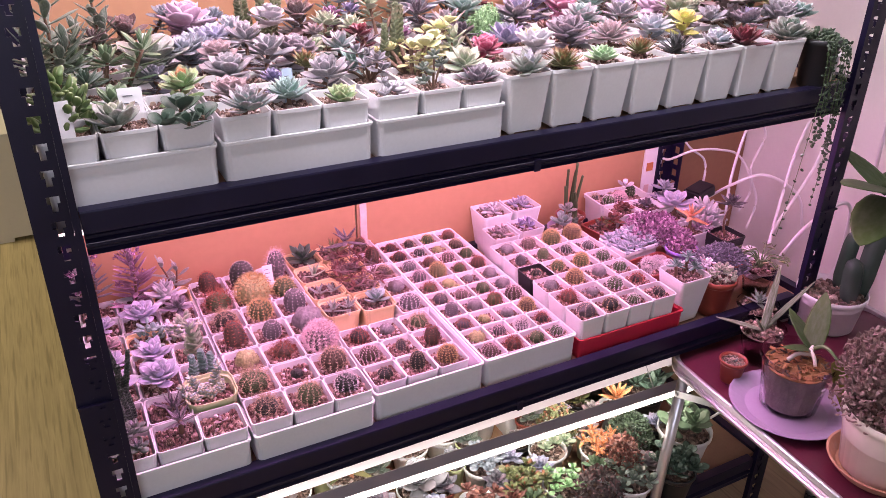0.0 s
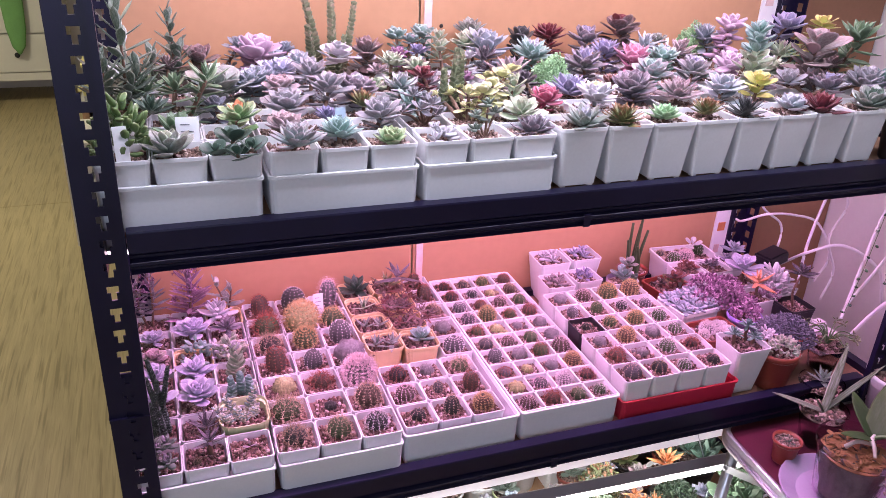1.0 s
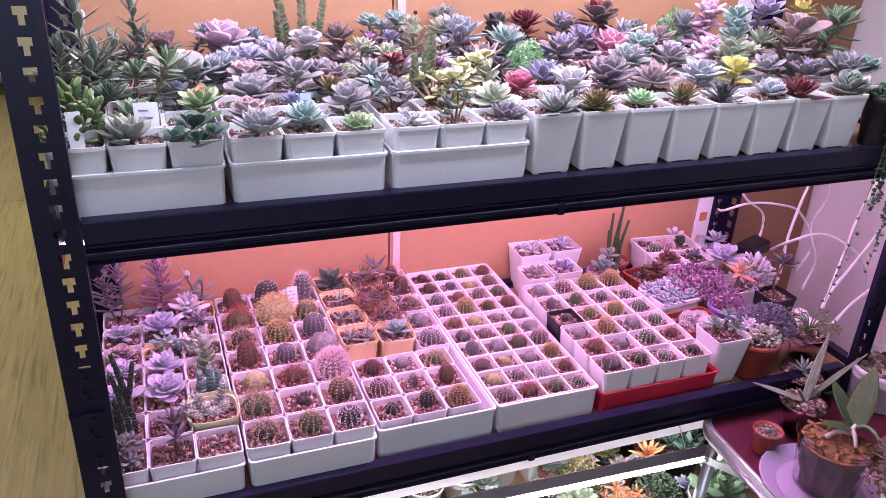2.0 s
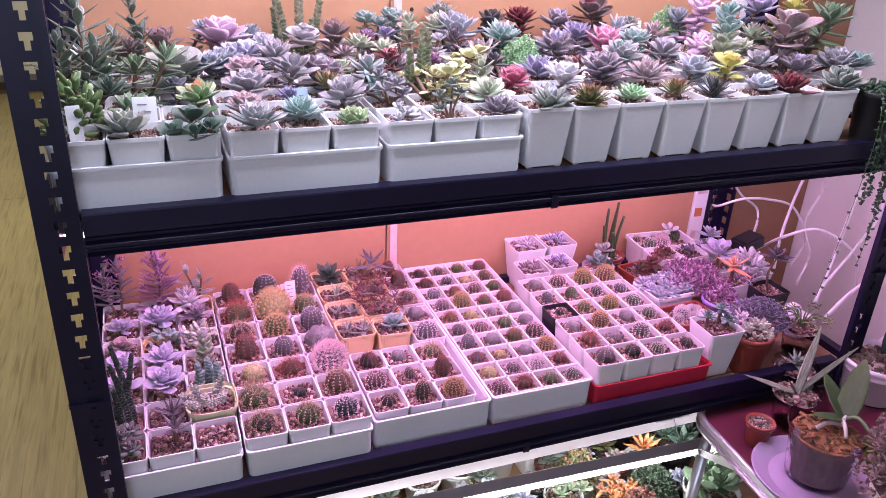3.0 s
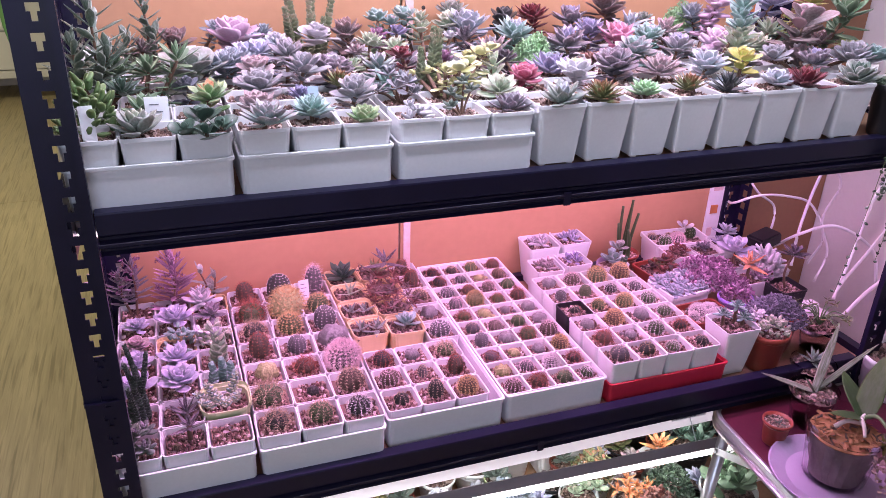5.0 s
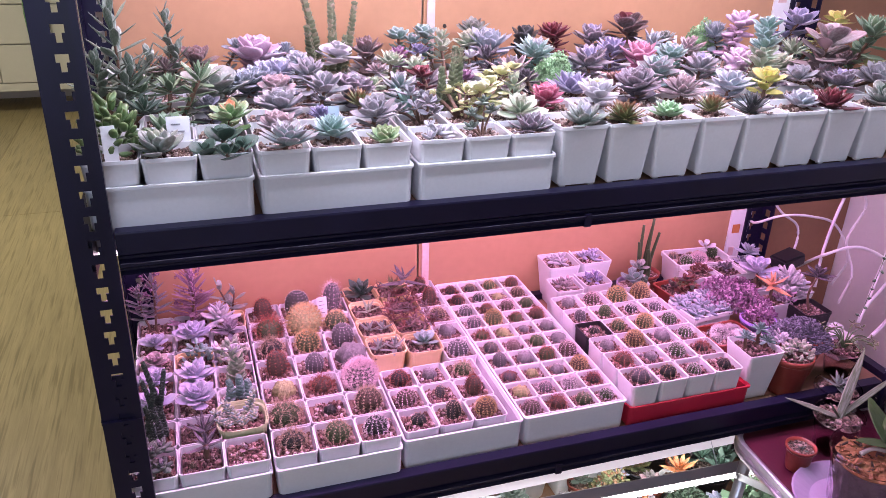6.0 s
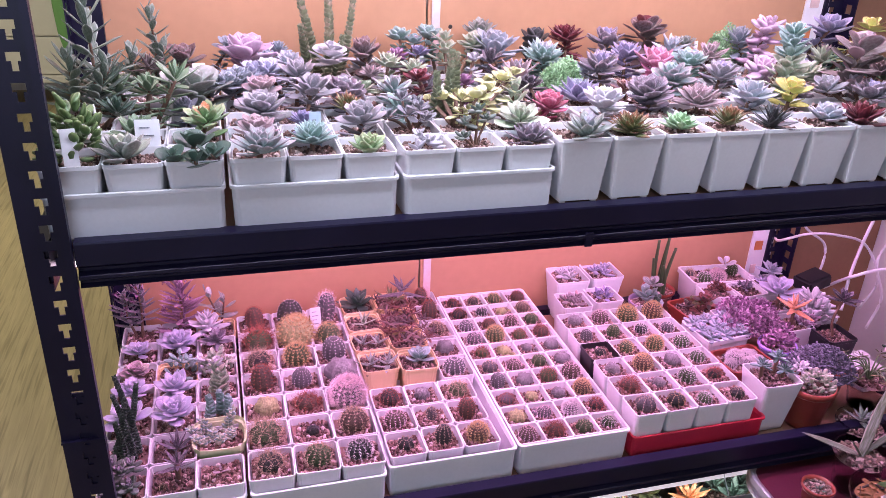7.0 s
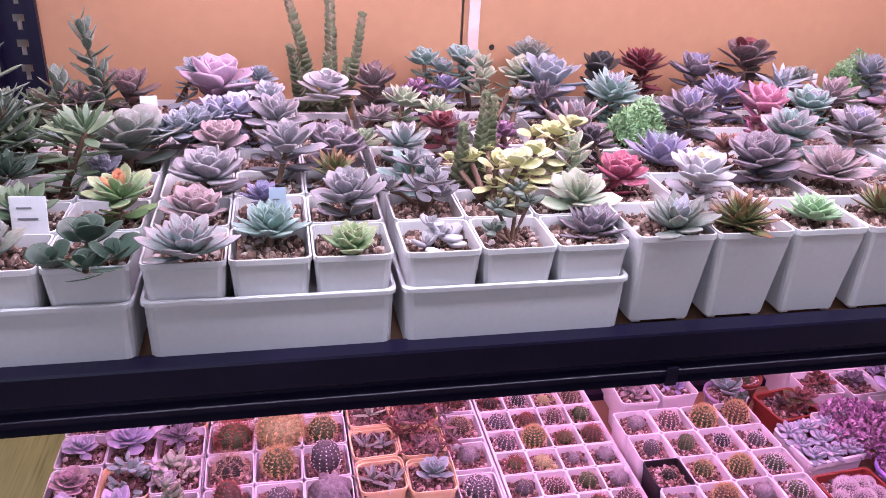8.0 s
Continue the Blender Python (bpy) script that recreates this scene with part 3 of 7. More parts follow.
def leaf_geometry(form):
    widths, thick, lift, cup = FORMS[form]
    loops = []
    wavy = random.Random(form)
    for s, w in zip(LEAF_RINGS, widths):
        th = thick * (0.55 + 0.45 * math.sin(math.pi * min(1, s + 0.15))) * (0.35 + 0.65 * min(1, w / 0.3))
        zc = lift * s * s
        loop = []
        for k in range(8):
            a = 2 * math.pi * k / 8
            x = w * math.cos(a)
            z = zc + th * math.sin(a) * (0.45 if math.sin(a) > 0 else 1.0) + cup * x * x * (1 if form != "bean" else 0) + wavy.uniform(-0.006, 0.006)
            loop.append((x, s, z))
        loops.append(loop)
    bm = rings(bmesh.new(), loops, True, True)
    bmesh.ops.recalc_face_normals(bm, faces=bm.faces[:])
    mesh = bpy.data.meshes.new("leaf")
    bm.to_mesh(mesh)
    bm.free()
    mesh.shade_smooth()
    return mesh


LEAF = {}
def leaf_mesh(form, colour):
    if (form, colour) not in LEAF:
        LEAF[form, colour] = leaf_geometry(form)
        LEAF[form, colour].materials.append(M["leaf_" + colour])
    return LEAF[form, colour]


def gravel_geometry(seed, shape="square", count=190):
    """A bed of pebbles on soil, one unit across."""
    rnd = random.Random(seed)
    verts, faces = [], []
    ico = [(0, 0, 1)] + [(0.894 * math.cos(radians(72 * i)), 0.894 * math.sin(radians(72 * i)), 0.447) for i in range(5)] + \
          [(0.894 * math.cos(radians(72 * i + 36)), 0.894 * math.sin(radians(72 * i + 36)), -0.447) for i in range(5)] + [(0, 0, -1)]
    tris = [(0, 1 + i, 1 + (i + 1) % 5) for i in range(5)] + [(1 + i, 6 + i, 1 + (i + 1) % 5) for i in range(5)] + \
           [(6 + i, 6 + (i + 1) % 5, 1 + (i + 1) % 5) for i in range(5)] + [(6 + i, 11, 6 + (i + 1) % 5) for i in range(5)]
    if shape == "square":
        base = [(-0.5, -0.5), (0.5, -0.5), (0.5, 0.5), (-0.5, 0.5)]
    else:
        base = [(0.5 * math.cos(2 * math.pi * i / 20), 0.5 * math.sin(2 * math.pi * i / 20)) for i in range(20)]
    verts += [(x, y, -0.05) for x, y in base]
    faces.append(tuple(range(len(base))))
    for _ in range(count):
        while True:
            x, y = rnd.uniform(-0.46, 0.46), rnd.uniform(-0.46, 0.46)
            if shape == "square" or x * x + y * y < 0.2:
                break
        r = rnd.choice((0.036, 0.044, 0.052, 0.060, 0.080)) * rnd.uniform(0.85, 1.2)
        turn = Euler((rnd.uniform(0, 6), rnd.uniform(0, 6), rnd.uniform(0, 6))).to_matrix()
        k = len(verts)
        sx, sy, sz = r * rnd.uniform(0.8, 1.25), r * rnd.uniform(0.7, 1.0), r * rnd.uniform(0.55, 0.9)
        for p in ico:
            q = turn @ Vector((p[0] * sx * rnd.uniform(0.85, 1.1), p[1] * sy, p[2] * sz))
            verts.append((x + q.x, y + q.y, rnd.uniform(-0.01, 0.035) + q.z))
        faces += [tuple(k + i for i in t) for t in tris]
    mesh = bpy.data.meshes.new("gravel")
    mesh.from_pydata(verts, [], faces)
    return mesh


GRAVEL = [gravel_geometry(i) for i in range(4)]
ROUND_GRAVEL = [gravel_geometry(10 + i, "round", 170) for i in range(2)]
for g in GRAVEL + ROUND_GRAVEL:
    g.materials.append(M["gravel"])


def pot_geometry(w, h, taper, wall=0.0016, r=0.006, lip=0.0007, feet=False):
    """A square pot, rim w across and h high, standing on its base: outside, rolled rim, inside and floor."""
    a, b = w / 2, w / 2 * taper
    loops = [round_rect(b, b, r, 0.0), round_rect(a - lip, a - lip, r, h * 0.93), round_rect(a, a, r, h * 0.94), round_rect(a, a, r, h),
             round_rect(a - wall, a - wall, r * 0.8, h), round_rect(b - wall, b - wall, r * 0.8, 0.004)]
    bm = rings(bmesh.new(), loops, True, True)
    if feet:
        for sx in (-1, 1):
            for sy in (-1, 1):
                box(bm, sx * b * 0.75 - 0.004, sx * b * 0.75 + 0.004, sy * b * 0.8 - 0.004, sy * b * 0.8 + 0.004, -0.003, 0.0005)
    bmesh.ops.recalc_face_normals(bm, faces=bm.faces[:])
    mesh = bpy.data.meshes.new("pot")
    bm.to_mesh(mesh)
    bm.free()
    return mesh


def round_pot_geometry(r, h, taper=0.72, lip=0.0025, band=0.14, wall=0.002, n=28):
    b = r * taper
    loops = [circle(b * 0.92, 0, n), circle(b, 0.004, n), circle(b + (r - lip - b) * (1 - band), h * (1 - band), n), circle(r, h * (1 - band) + 0.002, n), circle(r, h - 0.001, n),
             circle(r - wall, h, n), circle(r - lip - wall, h * 0.8, n), circle(b - wall, 0.006, n)]
    bm = rings(bmesh.new(), loops, True, True)
    bmesh.ops.recalc_face_normals(bm, faces=bm.faces[:])
    for f in bm.faces:
        f.smooth = len(f.verts) == 4
    mesh = bpy.data.meshes.new("pot")
    bm.to_mesh(mesh)
    bm.free()
    return mesh


def loops_mesh(name, loops, closed):
    bm = rings(bmesh.new(), loops, closed, closed)
    bmesh.ops.recalc_face_normals(bm, faces=bm.faces[:])
    mesh = bpy.data.meshes.new(name)
    bm.to_mesh(mesh)
    bm.free()
    return mesh


def tray_geometry(w, d, h):
    """A shallow open box with rounded corners, its base centre at the origin, and its turned-out rim, as two meshes."""
    a, b = w / 2, d / 2
    body = [round_rect(a - 0.004, b - 0.004, 0.008, 0.0), round_rect(a - 0.003, b - 0.003, 0.008, 0.004), round_rect(a - 0.002, b - 0.002, 0.008, h - 0.005),
            round_rect(a - 0.0055, b - 0.0055, 0.006, h - 0.005), round_rect(a - 0.006, b - 0.006, 0.006, 0.003)]
    lip = [(0.0020, h - 0.0048), (0.0, h - 0.004), (0.0, h - 0.0006), (0.0008, h), (0.0030, h), (0.0054, h - 0.0048)]
    rim = [round_rect(a - g, b - g, 0.0075, z) for g, z in lip + lip[:1]]
    return loops_mesh("tray_body", body, True), loops_mesh("rim", rim, False)


def chip_geometry(seed):
    rnd = random.Random(seed)
    bm = boxes((-0.0070, 0.0070, -0.0013, 0.0013, -0.0008, 0.0008))
    for v in bm.verts:
        v.co += Vector((rnd.uniform(-0.003, 0.003), rnd.uniform(-0.002, 0.002), rnd.uniform(-0.0008, 0.0008)))
    mesh = bpy.data.meshes.new("bark_chip")
    bm.to_mesh(mesh)
    bm.free()
    return mesh


GRAVEL_CHIP = [chip_geometry(i) for i in range(3)]
rng = random.Random(5)
GOLDEN = 137.508
JOIN = [False]


def put_leaf(parent, form, colour, m, length, width, thick=None):
    return part("leaf", leaf_mesh(form, colour), None, parent, m=m @ Matrix.Diagonal((length * width, length, length * (thick or width), 1)))


def joined_leaves(parent, form, colour, mats):
    """The leaves of a small or far rosette, as one mesh."""
    src = leaf_mesh(form, colour)
    co = np.array([v.co[:] for v in src.vertices])
    faces = [tuple(q.vertices) for q in src.polygons]
    verts, polys = [], []
    for m in mats:
        m = np.array(m)
        k = len(verts)
        verts += [tuple(v) for v in co @ m[:3, :3].T + m[:3, 3]]
        polys += [tuple(k + i for i in f) for f in faces]
    mesh = bpy.data.meshes.new("rosette")
    mesh.from_pydata(verts, [], polys)
    mesh.shade_smooth()
    tagged(part("rosette", mesh, M["tiny_" + colour], parent), kind="stuff")


def rosette(parent, at, radius, colour, n=22, form="spoon", width=0.62, flat=12, upright=78, lean=(0, 0), inner=None, squash=1.0, start=None):
    """Leaves in a spiral, the outer ones flat and long, the inner ones short and upright."""
    base = Matrix.Translation(at) @ pose(0, 0, 0, lean[0] + rng.uniform(-6, 6), lean[1] + rng.uniform(-6, 6), rng.uniform(0, 360) if start is None else start)
    batch = {}
    for i in range(n):
        f = i / (n - 1)
        length = radius * (1.0 - 0.66 * f ** 1.15) * rng.uniform(0.90, 1.08)
        up = flat - 12 + (upright - flat + 12) * f ** 0.85 + rng.uniform(-8, 8)
        m = base @ pose(0, 0, radius * 0.34 * f * squash, 0, 0, GOLDEN * i + rng.uniform(-11, 11)) @ pose(0, radius * 0.09 * (1 - f), 0, up, rng.uniform(-10, 10), 0)
        tint = inner if inner and f > 0.6 else colour
        if JOIN[0] or radius < 0.0225:
            w = width * (0.9 + 0.2 * (1 - f))
            batch.setdefault(tint, []).append(m @ Matrix.Diagonal((length * w, length, length * width * 0.85, 1)))
        else:
            put_leaf(parent, form, tint, m, length, width * (0.9 + 0.2 * (1 - f)), width * 0.85)
    for tint, mats in batch.items():
        joined_leaves(parent, form, tint, mats)


def column(parent, at, height, r, colour, tilt=(0, 0), n=None, form="agave"):
    """Short thick leaves stacked crosswise up a stem."""
    mats = []
    n = n or int(height / (r * 0.27))
    base = Matrix.Translation(at) @ pose(0, 0, 0, tilt[0], tilt[1], rng.uniform(0, 90))
    for i in range(n):
        f = i / max(1, n - 1)
        for k in range(2):
            m = base @ pose(math.sin(f * 3) * r * 0.3, 0, height * f, 0, 0, 90 * (i % 2) + 180 * k + rng.uniform(-8, 8)) @ pose(0, 0, 0, 22 + 35 * f, 0, 0)
            size = r * (1.05 - 0.3 * f) * rng.uniform(0.9, 1.1)
            mats.append(m @ Matrix.Diagonal((size * 1.2, size, size * 0.9, 1)))
    joined_leaves(parent, form, colour, mats)


def stem(parent, pts, r0, r1, material="stem"):
    part("stem", tube(bmesh.new(), glide(pts, 4), r0, r1, 7), M[material], parent, smooth=True)


def stalk(parent, foot, top, colour, leaf, n=16, form="point", width=0.34, droop=40, bare=0.25, green=False, bend=0.01):
    """An upright stem with pairs of leaves up to its tip."""
    foot, top = Vector(foot), Vector(top)
    mid = (foot + top) / 2 + Vector((rng.uniform(-bend, bend), rng.uniform(-bend, bend), 0))
    line = glide([foot, mid, top], 8)
    stem(parent, [foot, mid, top], 0.0026, 0.0014, "stem_green" if green else "stem")
    for i in range(n):
        f = bare + (1 - bare) * i / (n - 1)
        p = line[min(len(line) - 1, int(f * (len(line) - 1)))]
        size = leaf * (1.1 - 0.5 * ((f - bare) / (1 - bare)) ** 2) * rng.uniform(0.85, 1.1)
        up = droop * (1 - f) * -0.2 + 20 + 45 * ((f - bare) / (1 - bare)) ** 2
        m = Matrix.Translation(p) @ pose(0, 0, 0, 0, 0, (0 if (i // 2) % 2 else 90) + 180 * (i % 2) + rng.uniform(-20, 20)) @ pose(0, 0.001, 0, up + rng.uniform(-10, 10), rng.uniform(-10, 10), 0)
        put_leaf(parent, form, colour, m, size, width, width * 0.8)


def beans(parent, at, spread, colour, n=40, size=0.012, width=0.6, height=0.02):
    """A clump of fat little leaves on short stems."""
    at = Vector(at)
    for i in range(n):
        a, r = rng.uniform(0, 360), spread * math.sqrt(rng.random())
        p = at + Vector((r * math.cos(radians(a)), r * math.sin(radians(a)), height * (1 - (r / spread) ** 2) + rng.uniform(-0.3, 0.3) * height))
        m = Matrix.Translation(p) @ pose(0, 0, 0, 0, 0, a - 90 + rng.uniform(-50, 50)) @ pose(0, 0, 0, rng.uniform(5, 75), 0, 0)
        put_leaf(parent, "bean", colour, m, size * rng.uniform(0.75, 1.2), width, width)


def clump(parent, name, at, spread, height, colour, n=260, size=0.006, form="spoon", width=0.6):
    """A cushion of many tiny leaves, too small to be told apart: one mesh."""
    src = leaf_mesh(form, colour)
    co = np.array([v.co[:] for v in src.vertices])
    faces = [tuple(p.vertices) for p in src.polygons]
    verts, polys = [], []
    for _ in range(n):
        a, r = rng.uniform(0, 360), math.sqrt(rng.random())
        z = height * (1 - r * r) * rng.uniform(0.55, 1.05)
        s = size * rng.uniform(0.7, 1.3)
        m = pose(spread * r * math.cos(radians(a)), spread * r * math.sin(radians(a)), z, 0, 0, rng.uniform(0, 360)) @ pose(0, 0, 0, rng.uniform(-10, 70), 0, 0) @ Matrix.Diagonal((s * width, s, s * width, 1))
        m = np.array(m)
        k = len(verts)
        verts += [tuple(v) for v in co @ m[:3, :3].T + m[:3, 3]]
        polys += [tuple(k + i for i in f) for f in faces]
    mesh = bpy.data.meshes.new(name)
    mesh.from_pydata(verts, [], polys)
    mesh.shade_smooth()
    ob = part(name, mesh, M["tiny_" + colour], parent, m=Matrix.Translation(at))
    tagged(ob, kind="stuff")
    return ob


def tiny_material(colour):
    c0, c1, c2, _ = PALETTE[colour]
    m, nt, b = nodes_of("tiny_" + colour)
    g = nt.nodes.new("ShaderNodeNewGeometry")
    c = ramp(nt, g.outputs["Random Per Island"], [(0.0, scaled(c0, 0.75)), (0.5, c0), (1.0, c1)])
    nt.links.new(c, b.inputs["Base Color"])
    b.inputs["Roughness"].default_value = 0.55
    return m


for key in PALETTE:
    M["tiny_" + key] = tiny_material(key)

CACTI = {}
def cactus_geometry(ribs, tall, depth, spine_count, spine_len, seed):
    """A ribbed body of unit radius and its spines, as two meshes."""
    rnd = random.Random(seed)
    seg, nz = ribs * 2, 11
    loops = []
    for j in range(nz):
        f = j / (nz - 1)
        a = radians(-62 + 150 * f)
        r, z = math.cos(a), math.sin(a)
        r = max(0.05, r) ** (0.8 if tall > 1 else 1.0)
        loop = []
        for k in range(seg):
            ang = 2 * math.pi * k / seg
            d = 1 - (depth if k % 2 else 0) * (1 if f < 0.97 else 0.3)
            loop.append((r * d * math.cos(ang), r * d * math.sin(ang), tall * (z + 0.8)))
        loops.append(loop)
    bm = rings(bmesh.new(), loops, True, True)
    bmesh.ops.recalc_face_normals(bm, faces=bm.faces[:])
    body = bpy.data.meshes.new("cactus_body")
    bm.to_mesh(body)
    bm.free()
    body.shade_smooth()
    verts, faces = [], []
    if spine_count:
        for j in range(2, nz - 1):
            for k in range(0, seg, 2):
                p = Vector(loops[j][k])
                out = Vector((p.x, p.y, (p.z - tall * 0.8) / tall)).normalized()
                i = len(verts)
                a, b = out.cross(Vector((0, 0, 1))).normalized() * 0.055, out.cross(Vector((1, 0.2, 0))).normalized() * 0.055
                verts += [p + a, p + b, p - a, p - b, p + out * 0.075]
                faces += [(i, i + 1, i + 4), (i + 1, i + 2, i + 4), (i + 2, i + 3, i + 4), (i + 3, i, i + 4)]
                for _ in range(spine_count):
                    d = (out * rnd.uniform(0.4, 1.0) + Vector((rnd.uniform(-1, 1), rnd.uniform(-1, 1), rnd.uniform(-0.7, 1))) * 0.75).normalized()
                    side = d.cross(Vector((0.3, 0.5, 0.8))).normalized() * 0.011
                    other = d.cross(side)
                    q = p + Vector((rnd.uniform(-1, 1), rnd.uniform(-1, 1), rnd.uniform(-1, 1))) * 0.03
                    i = len(verts)
                    verts += [q + side, q - side * 0.5 + other * 0.87, q - side * 0.5 - other * 0.87, q + d * spine_len * rnd.uniform(0.6, 1.15)]
                    faces += [(i, i + 1, i + 3), (i + 1, i + 2, i + 3), (i + 2, i, i + 3)]
    spines = bpy.data.meshes.new("spines")
    spines.from_pydata([tuple(v) for v in verts], [], faces)
    return body, spines


KINDS = {  # ribs, height, rib depth, spines in a tuft, their length
    "ball": (12, 0.92, 0.20, 7, 0.40), "barrel": (15, 0.98, 0.14, 16, 0.34), "star": (7, 0.8, 0.34, 0, 0), "ribbed": (8, 0.85, 0.28, 4, 0.24), "column": (11, 1.4, 0.20, 9, 0.34),
    "claw": (9, 0.8, 0.22, 7, 0.85), "wool": (16, 0.95, 0.08, 46, 0.42), "nipple": (13, 1.2, 0.16, 2, 0.14), "nubs": (7, 0.7, 0.42, 2, 0.14), "spiky": (11, 1.9, 0.14, 6, 0.75), "fine": (13, 0.85, 0.14, 9, 0.24),
}
for key, spec in KINDS.items():
    CACTI[key] = [cactus_geometry(*spec, seed) for seed in (1, 2)]


def cactus(parent, at, r, kind="ball", skin="cactus_green", spine="straw", tilt=0):
    body, spines = CACTI[kind][rng.randrange(2)]
    m = Matrix.Translation(at) @ pose(0, 0, 0, rng.uniform(-tilt, tilt), rng.uniform(-tilt, tilt), rng.uniform(0, 360)) @ Matrix.Diagonal((r * 0.82, r * 0.82, r * 0.80, 1))
    part("body", body, M[skin], parent, m=m)
    if len(spines.vertices):
        part("spine_cover", spines, M["spine_" + spine], parent, m=m)


# ---- pots and trays ----
POTS = {
    "small": pot_geometry(0.0640, 0.078, 0.80), "tall": pot_geometry(0.0742, 0.0870, 0.80, feet=True), "short": pot_geometry(0.0640, 0.0655, 0.84), "narrow": pot_geometry(0.0572, 0.0655, 0.84), "low": pot_geometry(0.0640, 0.0765, 0.84), "cell": pot_geometry(0.0472, 0.0550, 0.82, r=0.004),
    "mid": pot_geometry(0.0556, 0.080, 0.84), "yellow": pot_geometry(0.067, 0.074, 0.80, r=0.012, lip=0.003), "deep": pot_geometry(0.074, 0.098, 0.70),
}
SIZES = {"small": (0.064, 0.078), "tall": (0.0742, 0.0870), "cell": (0.0472, 0.055), "short": (0.064, 0.0655), "narrow": (0.0572, 0.0655), "low": (0.064, 0.0765), "mid": (0.0556, 0.080), "yellow": (0.067, 0.074), "deep": (0.074, 0.098)}


def potted(x, y, z, pot, label, category, group, name="potted_succulent", colour="white", stones="gravel", fill=0.0, turn=0.0):
    """A square pot with its bed of stones. Returns the thing and the height of the bed over its base."""
    w, h = SIZES[pot]
    ob = thing(name, pose(x, y, z, 0, 0, turn), label, category, group)
    part("pot", POTS[pot], M[colour], ob)
    bed = h - 0.009 - fill
    part("gravel", rng.choice(GRAVEL), M[stones], ob, m=pose(0, 0, bed, 0, 0, 90 * rng.randrange(4)) @ Matrix.Diagonal((w * 0.855, w * 0.855, w * 0.8, 1)))
    return ob, bed


def round_potted(x, y, z, r, h, label, category, name="potted_succulent", colour="terracotta", stones="gravel", taper=0.72, group=""):
    ob = thing(name, pose(x, y, z, 0, 0, rng.uniform(0, 360)), label, category, group)
    part("pot", round_pot_geometry(r, h, taper), M[colour], ob)
    part("gravel", rng.choice(ROUND_GRAVEL), M[stones], ob, m=pose(0, 0, h * 0.86) @ Matrix.Diagonal((r * 1.86, r * 1.86, r * 1.2, 1)))
    return ob, h * 0.86


def tray(x0, x1, y0, y1, z, h, label, colour="tray"):
    ob = thing("tray", pose((x0 + x1) / 2, (y0 + y1) / 2, z), label, "tray", "plant trays")
    body, rim = tray_geometry(x1 - x0, y1 - y0, h)
    part("tray_body", body, M[colour], ob)
    part("rim", rim, M[colour], ob)
    return ob


# ---- upper shelf: trays, pots and succulents ----
for x0, x1 in ((-0.006, 0.189), (0.193, 0.392), (0.3965, 0.596)):
    tray(x0, x1, -0.006, 0.470, UP, 0.057, "white plastic tray holding square pots, on the upper shelf")
CELLS = [("small", x0 + 0.065 * i, 0.030 + 0.0665 * j, UP + 0.0095) for x0 in (0.0275, 0.2275, 0.431) for i in range(3) for j in range(7)]
CELLS += [("tall", 0.6365 + 0.0757 * i, 0.0335 + 0.0755 * j, UP + 0.0065) for i in range(8) for j in range(6)]
CELLS += [("tall", 1.244, 0.0335 + 0.0755 * j, UP + 0.0065) for j in range(2, 6)]
CELLS += [("mid", 1.314, 0.0335 + 0.0755 * j, UP + 0.0065) for j in range(3, 6)]
FREE = list(range(len(CELLS)))


def claim(x, y):
    """The nearest pot that is still empty."""
    best = min(FREE, key=lambda i: (CELLS[i][1] - x) ** 2 + (CELLS[i][2] - y) ** 2)
    FREE.remove(best)
    return CELLS[best]


WORDS = {"rosette": "rosette succulent", "beans": "jelly-bean leaved succulent", "pagoda": "stacked-leaf succulent", "columns": "stacked-leaf succulent columns",
         "frill": "frilly-leaved rosette succulent", "pebbly": "pebble-leaved succulent", "sparse": "sparse little branching succulent", "branches": "loosely branching rosette succulent", "cushion": "dense cushion succulent", "sedum": "trailing sedum"}


def head(ob, x, y, z, colour, radius, n=14, width=0.5, form="spoon", inner=None, colour2=None, flat=12, upright=78, squash=1.0, bed=0.08):
    """One more rosette at x, y, z, on a stem from the pot of a plant."""
    cx, cy, cz = ob.matrix_basis.translation
    hx, hy, hz = x - cx, min(y, 0.478 - radius * 0.2) - cy, max(bed * 0.9, z - cz - radius * 0.28)
    if hz > bed + 0.008 or math.hypot(hx, hy) > 0.03:
        stem(ob, [(hx * 0.25, hy * 0.25, bed - 0.006), (hx * 0.6, hy * 0.6, bed + (hz - bed) * 0.45), (hx, hy, hz + 0.004)], 0.0034, 0.0026)
    if squash > 2:
        tiers, span = (3, 1.1) if squash < 3 else (7, 2.7)
        for k in range(tiers):
            f = k / (tiers - 1)
            drop = radius * span * (1 - f)
            rosette(ob, (hx, hy, max(bed, hz + radius * 0.25 * span - drop)), radius * (1 - 0.22 * f * f), colour2 if colour2 and f > 0.5 else colour,
                    max(9, n // 2), form, width * 1.15, flat + 8 + 14 * f, 30 + 50 * f)
    else:
        rosette(ob, (hx, hy, hz), radius, colour, int(n * 1.9), form, width * 1.2, flat + 4, upright, inner=inner or colour2)
        if hz > bed + 0.020:
            JOIN[0] = True
            for k in range(1, 2 + int((hz - bed) / 0.03)):
                rosette(ob, (hx * (1 - 0.15 * k), hy * (1 - 0.15 * k), hz - 0.018 * k), radius * (1.02 - 0.06 * k), colour, max(8, int(n * 0.6)), form, width * 1.2, flat - 12, flat + 25)
            JOIN[0] = False


